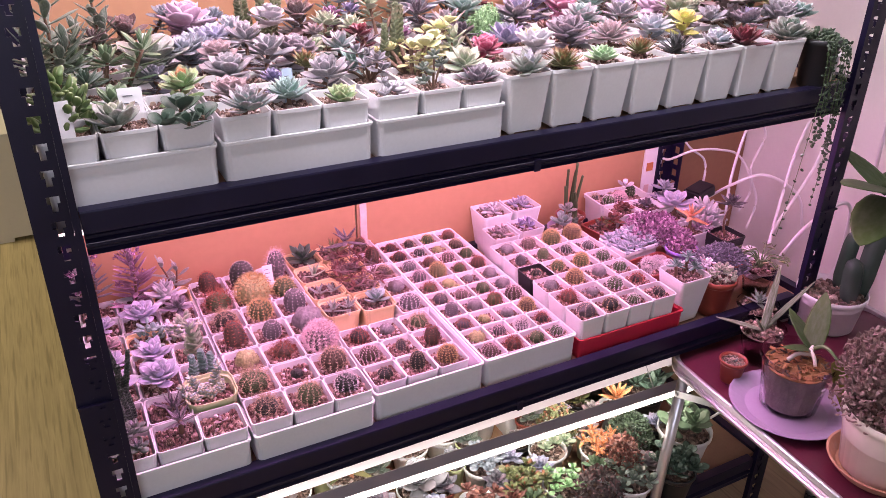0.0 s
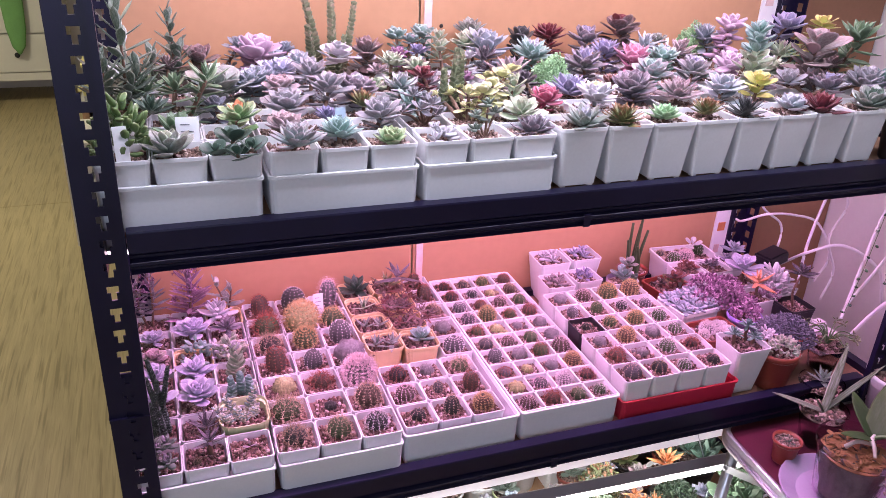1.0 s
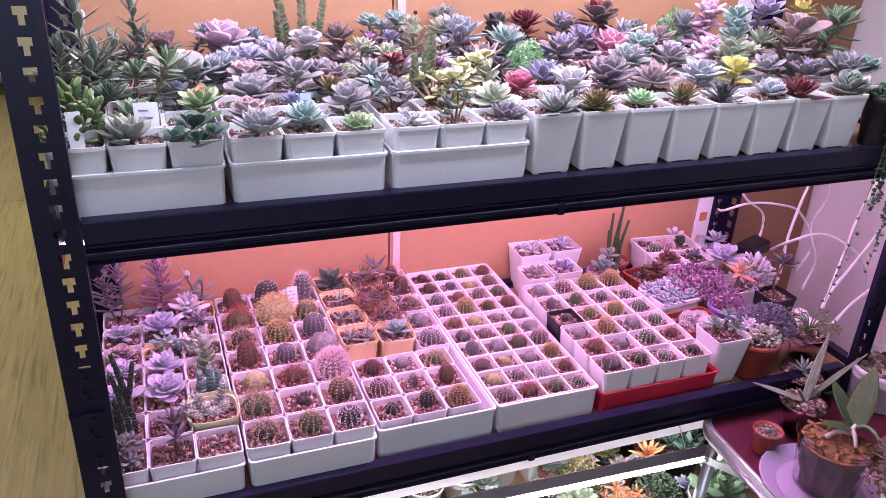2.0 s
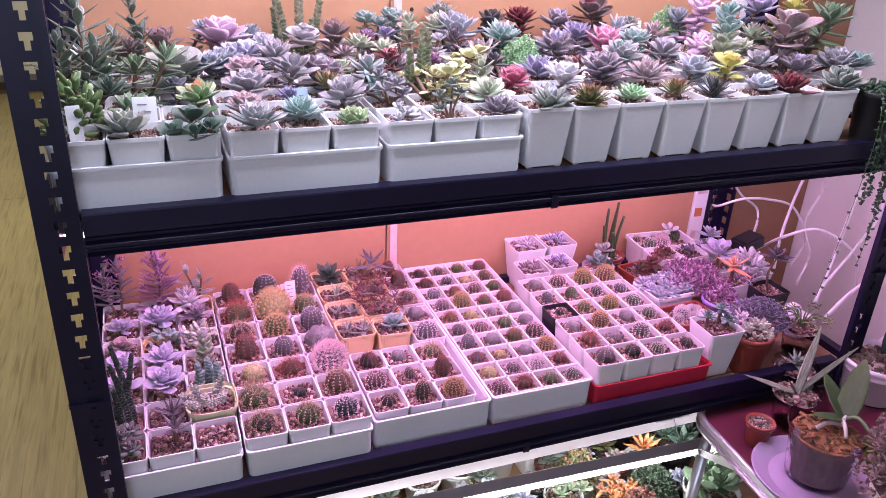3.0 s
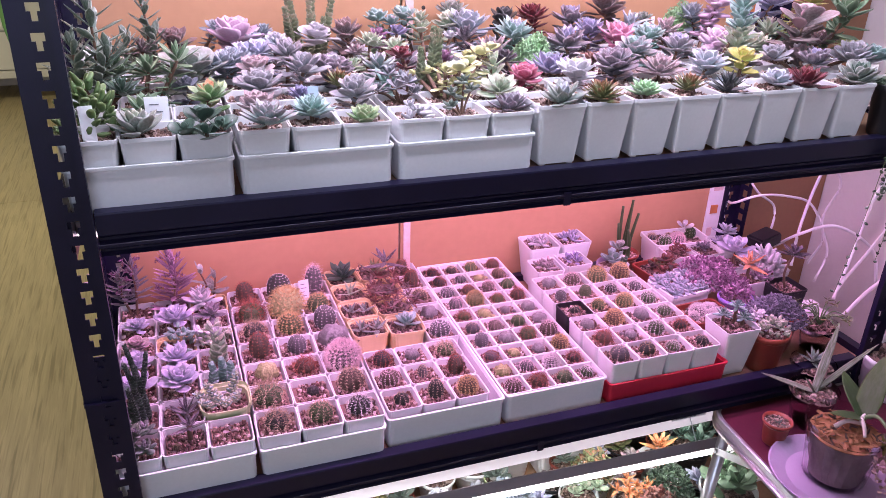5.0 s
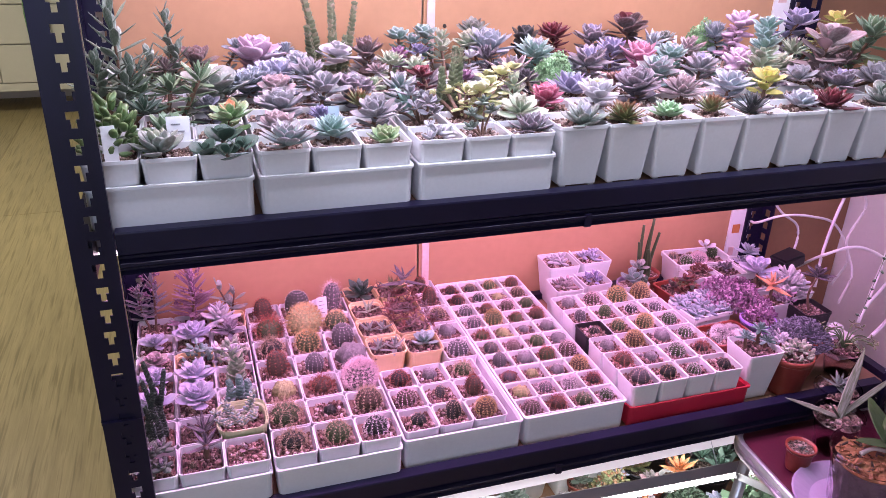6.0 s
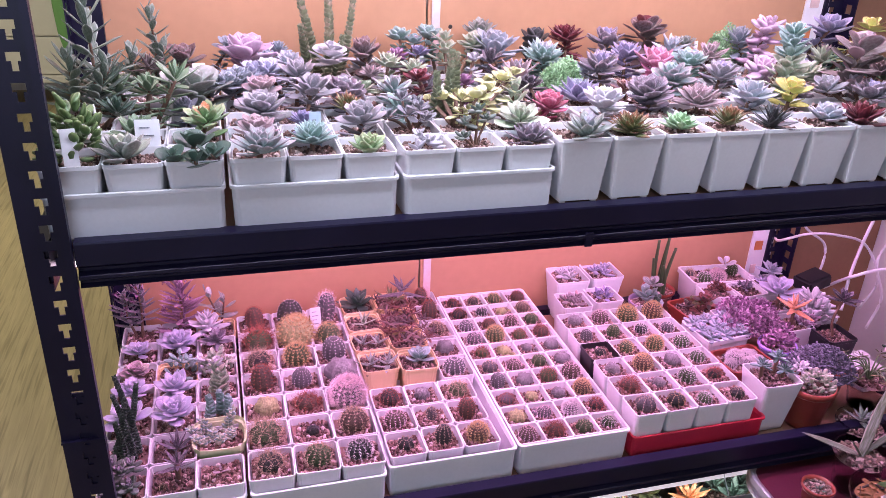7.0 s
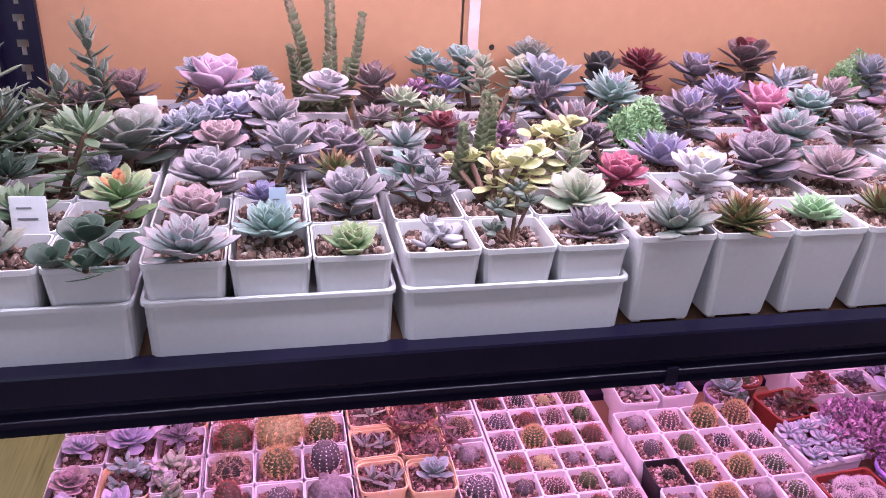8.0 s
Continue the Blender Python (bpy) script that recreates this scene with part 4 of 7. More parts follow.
def up(cell, x, y, z, colour, radius, n=20, width=0.6, form="spoon", kind="rosette", inner=None, colour2=None, flat=12, upright=78, squash=1.0):
    """A succulent whose head is at x, y, z, in one of the pots of the upper shelf."""
    pot, cx, cy, cz = CELLS[cell]
    FREE.remove(cell)
    ob, bed = potted(cx, cy, cz, pot, f"{PALETTE[colour][3]} {WORDS[kind]} in a white square pot", "succulent", "succulents on the upper shelf")
    hx, hy, hz = max(-0.02, min(0.02, x - cx)), max(-0.02, min(0.02, y - cy)), max(bed + 0.003, z - cz - radius * 0.3)
    if kind == "rosette":
        head(ob, x, y, z, colour, radius, n, width, form, inner, colour2, flat, upright, squash, bed)
    elif kind == "branches":
        for k in range(7):
            a = radians(51 * k + 20)
            dx, dy = hx + 0.032 * math.cos(a) * (0.5 + 0.5 * (k % 2)), hy + 0.028 * math.sin(a)
            top = bed + 0.016 + 0.009 * (k % 3)
            stem(ob, [(hx, hy, bed - 0.004), (dx * 0.6 + hx * 0.4, dy * 0.6 + hy * 0.4, bed + 0.012), (dx, dy, top)], 0.0024, 0.0018)
            rosette(ob, (dx, dy, top), 0.0215, colour, 12, "spoon", 0.52, 8, 70)
    elif kind == "frill":
        for s, lift in ((1.0, 0), (0.75, 0.012), (0.5, 0.022)):
            rosette(ob, (hx, hy, hz + lift), radius * s, colour, 9, "paddle", 1.0, 10 + 500 * lift, 50 + 900 * lift)
    elif kind == "beans":
        beans(ob, (hx, hy, bed), radius, colour, 80, 0.018, 0.55, 0.052)
    elif kind == "pebbly":
        for dx, dy, dz, s in ((-0.012, -0.014, 0, 0.022), (0.004, -0.006, 0.006, 0.020), (0.014, 0.0, 0.0, 0.024), (-0.006, 0.008, 0.012, 0.016)):
            rosette(ob, (hx * 0.3 + dx * 0.8, hy * 0.3 + dy * 0.8 + 0.004, bed + dz + 0.004), s * 0.85, colour, 7, "bean", 0.6, 25, 75)
    elif kind == "sparse":
        for dx, dy, dz in ((-0.014, 0.0, 0.03), (0.004, 0.004, 0.045), (0.016, 0.008, 0.032), (-0.02, -0.012, 0.016)):
            stem(ob, [(0, 0, bed - 0.003), (dx * 0.5, dy * 0.5, bed + dz * 0.5), (dx, dy, bed + dz)], 0.002, 0.0014)
            rosette(ob, (dx, dy, bed + dz), 0.015, colour, 9, "bean", 0.6, 5, 75)
    elif kind == "pagoda":
        for dx, dy, h, tx, ty in ((-0.024, 0, 0.095, 6, -24), (-0.006, 0.006, 0.160, 0, -14), (0.012, 0, 0.165, -4, 4), (0.026, 0.004, 0.120, 0, 12), (0.004, -0.010, 0.075, 8, 0), (0.018, -0.008, 0.065, 6, 14)):
            column(ob, (dx, dy, bed), h, 0.0125, "pagoda", (tx, ty), form="spoon")
    elif kind == "columns":
        for dx, dy, h in ((-0.020, -0.004, 0.062), (-0.002, 0.006, 0.088), (0.016, 0.010, 0.085)):
            column(ob, (dx, dy, bed), h, 0.0118, "pagoda", (rng.uniform(-5, 5), rng.uniform(-5, 5)), form="spoon")
    elif kind == "cushion":
        for dx, dy, s in ((-0.018, -0.012, 0.9), (0.016, 0.006, 1.1), (0.0, -0.002, 0.9)):
            clump(ob, "foliage", (hx + dx, hy + dy, bed + 0.008), radius * 0.72 * s, (hz - bed + 0.016) * s, colour, 700, 0.0056)
    elif kind == "sedum":
        for k in range(6):
            a = radians(60 * k)
            q = [(0.006 * math.cos(a), 0.006 * math.sin(a), bed), (0.03 * math.cos(a), 0.03 * math.sin(a), bed + 0.035), (0.055 * math.cos(a), 0.055 * math.sin(a), bed + 0.005)]
            stem(ob, q, 0.002, 0.0015, "stem_green")
            for i, p in enumerate(glide(q, 4)[2:]):
                rosette(ob, p, 0.014, colour, 5, "bean", 0.6, 20, 70)
    return ob


up(0, 0.030, 0.093, 1.182, "jelly", 0.030, kind="beans")
up(7, 0.082, 0.020, 1.174, "greygreen", 0.039, n=12, width=0.5, flat=20, colour2="palegreen")
plant = up(14, 0.157, 0.029, 1.177, "darkgreen", 0.029, n=5, form="paddle", width=0.72, flat=42, upright=80)
head(plant, 0.135, 0.007, 1.167, "darkgreen", 0.027, n=4, form="paddle", width=0.74, flat=30, upright=70)
head(plant, 0.179, 0.009, 1.169, "darkgreen", 0.027, n=4, form="paddle", width=0.74, flat=30, upright=70)
head(plant, 0.159, -0.003, 1.165, "darkgreen", 0.027, n=4, form="paddle", width=0.74, flat=30, upright=70)
up(21, 0.230, 0.000, 1.181, "tealpink", 0.039, n=22, width=0.36)
up(28, 0.293, 0.042, 1.176, "teal", 0.035, n=22, width=0.40, form="point")
up(35, 0.357, 0.020, 1.168, "green", 0.028, n=14, width=0.55, form="point", flat=25)
up(42, 0.424, 0.013, 1.169, "white", 0.025, kind="pebbly")
up(49, 0.496, 0.012, 1.182, "greygreen", 0.030, kind="sparse")
up(56, 0.575, 0.041, 1.163, "purple", 0.037, n=20, width=0.42, form="point", colour2="lilac")
up(63, 0.646, 0.020, 1.177, "greygreen", 0.040, n=14, width=0.42, form="point", colour2="paleblue")
up(69, 0.707, 0.018, 1.179, "olive", 0.039, n=30, width=0.30, form="agave", flat=15)
up(75, 0.782, 0.024, 1.178, "brightgreen", 0.030, n=24, width=0.42, form="point")
up(81, 0.867, 0.036, 1.178, "olive", 0.033, n=26, width=0.32, form="agave", flat=30)
up(87, 0.929, 0.023, 1.178, "black", 0.041, n=16, width=0.26, form="agave", flat=15)
up(93, 1.032, 0.039, 1.178, "paleblue", 0.032, n=16, width=0.55)
up(99, 1.077, 0.021, 1.178, "maroon", 0.044, n=18, width=0.36, form="point")
up(105, 1.189, 0.029, 1.178, "greygreen", 0.045, n=16, width=0.45, colour2="darkgreen")
up(22, 0.231, 0.085, 1.175, "pink", 0.030, n=20, width=0.55)
up(29, 0.287, 0.085, 1.184, "violet", 0.021, n=18, width=0.42)
up(36, 0.362, 0.085, 1.186, "lilac", 0.037, n=14, width=0.5, form="spoon")
up(15, 0.173, 0.088, 1.191, "green", 0.034, n=14, inner="orange", width=0.42, form="spoon")
up(70, 0.702, 0.092, 1.194, "white", 0.038, n=18, width=0.5, colour2="cream")
up(100, 1.162, 0.098, 1.191, "purple", 0.038, n=16, width=0.5, colour2="violet")
plant = up(50, 0.519, 0.101, 1.203, "cream", 0.025, n=6, width=0.85, form="paddle", flat=18)
head(plant, 0.539, 0.109, 1.209, "cream", 0.022, n=5, width=0.85, form="paddle", flat=18)
head(plant, 0.503, 0.115, 1.197, "cream", 0.022, n=5, width=0.85, form="paddle", flat=18)
head(plant, 0.488, 0.160, 1.187, "cream", 0.017, n=6, width=0.85, form="paddle", flat=18)
head(plant, 0.508, 0.168, 1.193, "cream", 0.015, n=5, width=0.85, form="paddle", flat=18)
head(plant, 0.472, 0.174, 1.181, "cream", 0.015, n=5, width=0.85, form="paddle", flat=18)
head(plant, 0.579, 0.174, 1.208, "cream", 0.022, n=6, width=0.85, form="paddle", flat=18)
head(plant, 0.599, 0.182, 1.214, "cream", 0.019, n=5, width=0.85, form="paddle", flat=18)
head(plant, 0.563, 0.188, 1.202, "cream", 0.019, n=5, width=0.85, form="paddle", flat=18)
plant = up(111, 1.252, 0.107, 1.193, "lilac", 0.046, n=18, width=0.5)
head(plant, 1.305, 0.178, 1.199, "cream", 0.024, n=7, width=0.8, form="paddle")
up(94, 1.024, 0.110, 1.197, "yellow", 0.032, n=7, width=0.75, form="paddle", flat=30)
up(43, 0.434, 0.111, 1.186, "lilac", 0.046, kind="branches")
up(88, 0.955, 0.112, 1.193, "paleblue", 0.039, n=16, width=0.5)
up(82, 0.865, 0.113, 1.187, "pink", 0.042, n=22, width=0.36, form="point")
up(57, 0.633, 0.122, 1.185, "red", 0.032, n=12, width=0.7)
up(76, 0.792, 0.130, 1.196, "purple", 0.043, n=20, width=0.55, colour2="purple")
up(23, 0.242, 0.138, 1.190, "lilac", 0.038, n=16, width=0.6)
plant = up(106, 1.164, 0.139, 1.193, "pink", 0.036, n=10, width=0.45, colour2="white")
head(plant, 1.110, 0.135, 1.193, "lilac", 0.034, n=12, width=0.5)
up(9, 0.138, 0.148, 1.228, "midgreen", 0.041, n=8, form="point", width=0.22, flat=20)
up(107, 1.171, 0.150, 1.250, "mauve", 0.055, n=4, width=0.75, form="paddle", flat=30, upright=65)
up(37, 0.354, 0.150, 1.184, "olive", 0.031, n=18, width=0.32, form="agave", flat=25)
up(16, 0.148, 0.154, 1.186, "slate", 0.027, n=9, width=0.5)
plant = up(58, 0.596, 0.158, 1.191, "palegreen", 0.034, n=16, width=0.5, squash=2.4)
head(plant, 0.576, 0.085, 1.177, "palegreen", 0.038, n=12, width=0.45, flat=10)
up(2, 0.065, 0.162, 1.184, "darkgreen", 0.037, n=10, form="point", width=0.30)
plant = up(95, 1.055, 0.170, 1.250, "palegreen", 0.036, n=34, width=0.5, squash=4.2, form="spoon", colour2="teal")
head(plant, 1.139, 0.228, 1.195, "palegreen", 0.040, n=20, width=0.42, form="point", colour2="white")
up(115, 1.287, 0.173, 1.260, "midgreen", 0.050, n=10, width=0.35, form="point", flat=25)
up(71, 0.702, 0.174, 1.185, "violet", 0.045, n=18, width=0.40, form="point", colour2="blue")
up(77, 0.779, 0.177, 1.190, "redbrown", 0.027, n=10, width=0.45, form="point")
up(30, 0.311, 0.184, 1.200, "lilac", 0.040, n=10, width=0.42, flat=10)
up(64, 0.629, 0.190, 1.196, "purpleblack", 0.029, n=14, width=0.4)
up(51, 0.497, 0.202, 1.212, "green", 0.030, kind="columns")
up(38, 0.357, 0.207, 1.191, "purple", 0.036, n=20, width=0.66, colour2="lilac")
up(45, 0.430, 0.212, 1.191, "tealpink", 0.038, n=10, width=0.42, form="point", flat=8)
up(112, 1.281, 0.214, 1.199, "brown", 0.034, n=14, width=0.4, form="point")
up(83, 0.884, 0.219, 1.197, "tealpink", 0.041, n=18, width=0.45, colour2="teal")
up(24, 0.246, 0.221, 1.193, "pink", 0.030, n=16, width=0.6)
up(89, 0.973, 0.222, 1.198, "lilac", 0.039, n=16, width=0.45, colour2="violet")
up(17, 0.158, 0.225, 1.195, "greygreen", 0.053, n=6, form="paddle", width=0.75, flat=25, upright=60)
plant = up(116, 1.403, 0.228, 1.203, "teal", 0.046, kind="sedum")
head(plant, 1.295, 0.099, 1.193, "teal", 0.036, n=14, width=0.5)
up(59, 0.539, 0.229, 1.194, "magenta", 0.021, n=9, width=0.5, form="bean")
plant = up(10, 0.060, 0.238, 1.194, "midgreen", 0.042, n=10, form="point", width=0.26, flat=15)
head(plant, 0.100, 0.235, 1.195, "midgreen", 0.042, n=10, form="point", width=0.28, flat=15)
up(18, 0.186, 0.247, 1.193, "blue", 0.028, n=16, width=0.42)
up(52, 0.477, 0.250, 1.196, "maroon", 0.024, n=9, width=0.6)
up(102, 1.076, 0.251, 1.199, "orchidpink", 0.037, n=12, width=0.5, form="bean")
up(65, 0.635, 0.261, 1.197, "pink", 0.045, n=12, width=0.5, form="agave", flat=22, colour2="lilac")
up(72, 0.709, 0.265, 1.199, "brightgreen", 0.034, kind="cushion")
plant = up(25, 0.219, 0.266, 1.195, "blue", 0.035, n=18, width=0.42)
head(plant, 0.206, 0.248, 1.197, "blue", 0.030, n=16, width=0.45)
up(31, 0.302, 0.273, 1.202, "lilac", 0.036, n=12, width=0.5, flat=6)
plant = up(39, 0.410, 0.275, 1.199, "pink", 0.022, n=14, width=0.45, form="point")
head(plant, 0.387, 0.218, 1.189, "palegreen", 0.022, n=12, width=0.5)
up(113, 1.304, 0.280, 1.260, "yellow", 0.035, n=8, width=0.6, form="paddle")
up(78, 0.788, 0.285, 1.202, "purple", 0.046, n=16, width=0.42, form="point", colour2="violet")
up(26, 0.240, 0.290, 1.200, "lavender", 0.031, n=14, width=0.5)
up(32, 0.261, 0.292, 1.203, "lavender", 0.029, n=14, width=0.5)
up(90, 0.964, 0.300, 1.203, "teal", 0.036, n=18, width=0.5, colour2="paleblue")
up(108, 1.241, 0.306, 1.205, "palegreen", 0.045, n=14, width=0.28, form="agave", flat=20, colour2="pink")
up(84, 0.903, 0.307, 1.204, "rose", 0.041, n=12, width=0.6, form="point")
plant = up(46, 0.445, 0.317, 1.205, "palegreen", 0.030, n=14, width=0.42, form="point")
head(plant, 0.479, 0.289, 1.202, "palegreen", 0.026, n=14, width=0.42, form="point")
up(114, 1.254, 0.321, 1.255, "violet", 0.042, n=12, width=0.5)
up(66, 0.615, 0.327, 1.207, "purpleblack", 0.031, n=12, width=0.3, form="agave", flat=30)
up(60, 0.589, 0.332, 1.206, "white", 0.017, n=6, width=0.8)
up(11, 0.094, 0.336, 1.204, "brown", 0.032, n=10, form="agave", width=0.24)
plant = up(33, 0.294, 0.337, 1.206, "paleblue", 0.026, n=14, width=0.45)
head(plant, 0.265, 0.364, 1.205, "blue", 0.021, n=14, width=0.45)
up(97, 1.026, 0.339, 1.205, "pink", 0.041, n=16, width=0.36, form="point")
up(40, 0.361, 0.341, 1.208, "white", 0.044, kind="frill")
up(73, 0.714, 0.344, 1.207, "teal", 0.046, n=24, width=0.34, form="point", colour2="paleblue")
up(85, 0.866, 0.347, 1.208, "violet", 0.040, n=14, width=0.42, form="point")
plant = up(54, 0.467, 0.355, 1.209, "magenta", 0.019, n=9, width=0.55, form="bean")
head(plant, 0.504, 0.363, 1.210, "violet", 0.022, n=10, width=0.5)
up(19, 0.142, 0.360, 1.209, "brown", 0.033, n=9, width=0.6, flat=25)
up(103, 1.160, 0.368, 1.250, "orchidpink", 0.034, n=10, width=0.5, form="bean")
up(91, 0.972, 0.379, 1.212, "paleblue", 0.040, n=10, width=0.36, form="agave", flat=20)
up(47, 0.420, 0.383, 1.211, "brown", 0.039, n=10, width=0.5, form="point", flat=20)
up(27, 0.238, 0.384, 1.213, "orchidpink", 0.050, n=12, width=0.7, flat=6)
up(109, 1.161, 0.394, 1.214, "paleblue", 0.028, n=12, width=0.45)
up(67, 0.645, 0.394, 1.213, "blue", 0.052, n=22, width=0.42)
up(98, 1.011, 0.395, 1.214, "greygreen", 0.026, n=12, width=0.45)
up(34, 0.283, 0.397, 1.212, "blue", 0.022, n=16, width=0.45)
up(41, 0.350, 0.418, 1.211, "greygreen", 0.045, kind="pagoda")
plant = up(61, 0.562, 0.418, 1.216, "palegreen", 0.033, n=14, width=0.5, squash=2.4)
head(plant, 0.615, 0.414, 1.216, "palegreen", 0.033, n=14, width=0.5)
up(20, 0.211, 0.423, 1.215, "blue", 0.025, n=16, width=0.45)
up(110, 1.141, 0.423, 1.217, "blue", 0.043, n=20, width=0.36, form="point")
up(74, 0.735, 0.435, 1.217, "black", 0.036, n=8, width=0.6, flat=25)
up(86, 0.873, 0.438, 1.216, "purple", 0.039, n=12, width=0.6, form="point", colour2="violet")
up(92, 0.954, 0.440, 1.229, "brown", 0.053, n=9, width=0.7, form="paddle", flat=15, inner="maroon")
up(80, 0.799, 0.448, 1.219, "maroon", 0.041, n=22, width=0.36, form="point", flat=15)
plant = up(55, 0.494, 0.456, 1.220, "teal", 0.027, n=12, width=0.6)
head(plant, 0.511, 0.422, 1.217, "tealpink", 0.021, n=12, width=0.6)
up(104, 1.128, 0.457, 1.220, "brightgreen", 0.037, kind="cushion")
up(62, 0.545, 0.462, 1.222, "teal", 0.030, n=12, width=0.6)
up(68, 0.641, 0.465, 1.227, "greygreen", 0.038, n=14, width=0.42)
# tall plants on the left of the upper shelf
def tall_plant(x, y, top, colour, leaf, n, form, width, tips, words, green=False):
    pot, cx, cy, cz = claim(x, y)
    ob, bed = potted(cx, cy, cz, pot, words, "succulent", "succulents on the upper shelf")
    for dx, dy, h in tips:
        stalk(ob, (dx * 0.3, dy * 0.3, bed - 0.004), (dx, dy, top * h - cz), colour, leaf, n, form, width, green=green)
    return ob


tall_plant(0.03, 0.235, 1.0, "sage", 0.050, 26, "spoon", 0.27, ((0.005, 0.0, 1.300), (-0.02, -0.015, 1.235), (0.03, -0.02, 1.225)), "tall grey-green succulent with long pointed leaves")
tall_plant(0.09, 0.330, 1.0, "sage", 0.032, 22, "spoon", 0.42, ((0.006, 0.0, 1.278), (-0.02, -0.02, 1.220), (0.025, -0.01, 1.225)), "tall green succulent with oval leaves on a pale stem")
for i in list(FREE):
    pot, cx, cy, cz = CELLS[i]
    FREE.remove(i)
    colour = rng.choice(("lilac", "purple", "teal", "blue", "pink", "greygreen", "palegreen", "tealpink", "teal") if cx > 0.19 else ("midgreen", "sage", "darkgreen"))
    ob, bed = potted(cx, cy, cz, pot, f"{PALETTE[colour][3]} rosette succulent in a white square pot", "succulent", "succulents on the upper shelf")
    rosette(ob, (rng.uniform(-0.006, 0.006), rng.uniform(-0.006, 0.006), bed + 0.008), rng.uniform(0.030, 0.040), colour, 18, rng.choice(("spoon", "point")), rng.uniform(0.45, 0.65))


# ---- lower shelf: trays of cacti ----
BASE = MID + 0.0035
GROUP_L = "cacti and succulents on the lower shelf"
tray(-0.010, 0.1835, -0.008, 0.472, MID, 0.060, "white plastic tray with purple succulents and gravel pots")
tray(0.187, 0.381, -0.008, 0.488, MID, 0.060, "white plastic tray with square pots of cacti")
tray(0.385, 0.587, 0.005, 0.494, MID, 0.060, "white plastic tray with cacti and yellow pots")
tray(0.590, 0.781, 0.008, 0.500, MID, 0.059, "white plastic tray packed with small cactus pots")
tray(0.785, 1.036, 0.005, 0.340, MID, 0.043, "shallow red plastic tray under white cactus pots", "red")
SKIN_WORDS = {"cactus_green": "green", "cactus_dark": "dark green", "cactus_grey": "grey", "cactus_brown": "brownish", "cactus_pale": "pale green", "cactus_star": "pale grey speckled"}
KIND_WORDS = {"ball": "round spiny", "barrel": "densely spined barrel", "star": "smooth star-shaped", "ribbed": "ribbed", "column": "short columnar", "claw": "long-spined", "wool": "woolly",
              "nipple": "white-dotted oval", "nubs": "knobbly", "spiky": "tall long-spined", "fine": "finely spined round"}


def cactus_pot(x, y, pot, kind, skin, spine, r, z=None, colour="white", extra=0, tilt=6, where="on the lower shelf"):
    pot_words = {"white": "white", "black": "black"}[colour]
    hue = f", {spine} spines" if KINDS[kind][3] else ""
    ob, bed = potted(x, y, BASE if z is None else z, pot, f"{SKIN_WORDS[skin]} {KIND_WORDS[kind]} cactus{hue}, {pot_words} pot", "cactus", GROUP_L, "potted_cactus", colour, turn=rng.uniform(-1.5, 1.5))
    cactus(ob, (rng.uniform(-0.003, 0.003), rng.uniform(-0.003, 0.003), bed - 0.002), r, kind, "cactus_" + skin.split("_")[1], spine, tilt)
    for _ in range(extra):
        a = rng.uniform(0, 6.3)
        cactus(ob, (0.016 * math.cos(a), 0.016 * math.sin(a), bed - 0.002), r * 0.45, kind, skin, spine, 15)
    return ob


G, K, GR, BR, PA, ST = "cactus_green", "cactus_dark", "cactus_grey", "cactus_brown", "cactus_pale", "cactus_star"
B_ROWS = [
    [("claw", K, "straw", 0.022), ("ball", G, "straw", 0.023), ("ball", K, "white", 0.022)],
    [("claw", G, "straw", 0.028), ("ribbed", K, "black", 0.013), ("ball", BR, "straw", 0.026)],
    [("star", PA, "gold", 0.025), ("claw", BR, "rust", 0.021), ("wool", GR, "pink", 0.032)],
    [("column", BR, "rust", 0.022), ("nipple", GR, "white", 0.020), ("star", ST, "white", 0.036)],
    [("claw", K, "straw", 0.024), ("barrel", G, "gold", 0.026), ("nipple", GR, "white", 0.025)],
    [("claw", G, "rust", 0.029), ("barrel", PA, "gold", 0.038), ("ball", G, "gold", 0.025)],
    [("column", BR, "rust", 0.021), ("nipple", K, "white", 0.029), ("spiky", GR, "pink", 0.021)],
]
for j, row in enumerate(B_ROWS):
    for i, spec in enumerate(row):
        cactus_pot(0.2195 + 0.0645 * i, 0.030 + 0.0665 * j, "low", *spec)
C_ROWS = [
    [("ribbed", K, "straw", 0.016), ("column", K, "straw", 0.016), ("barrel", BR, "gold", 0.020)],
    [("fine", BR, "pink", 0.021), ("column", GR, "straw", 0.011), ("column", BR, "rust", 0.017)],
    [("ball", K, "rust", 0.019), ("star", ST, "white", 0.017), ("claw", G, "straw", 0.019)],
]
for j, row in enumerate(C_ROWS):
    for i, spec in enumerate(row):
        cactus_pot(0.4185 + 0.0578 * i, 0.044 + 0.0592 * j, "narrow", *spec)
cactus_pot(0.5500, 0.2250, "narrow", "fine", GR, "white", 0.024)
cactus_pot(0.5520, 0.2900, "narrow", "star", ST, "white", 0.021)
cactus_pot(0.5540, 0.3550, "narrow", "ball", BR, "straw", 0.019)
cactus_pot(0.5540, 0.4200, "narrow", "column", BR, "rust", 0.018)
cactus_pot(0.5540, 0.4780, "narrow", "column", BR, "rust", 0.016)


def yellow_pot(x, y, colour, form, heads, radius, words, n=12, width=0.4):
    ob, bed = potted(x, y, BASE, "yellow", words, "succulent", GROUP_L, colour="yellow", stones="darkgravel", turn=rng.uniform(-3, 3))
    for dx, dy in heads:
        rosette(ob, (dx, dy, bed + 0.004), radius, colour, n, form, width, 22, 75)
    return ob


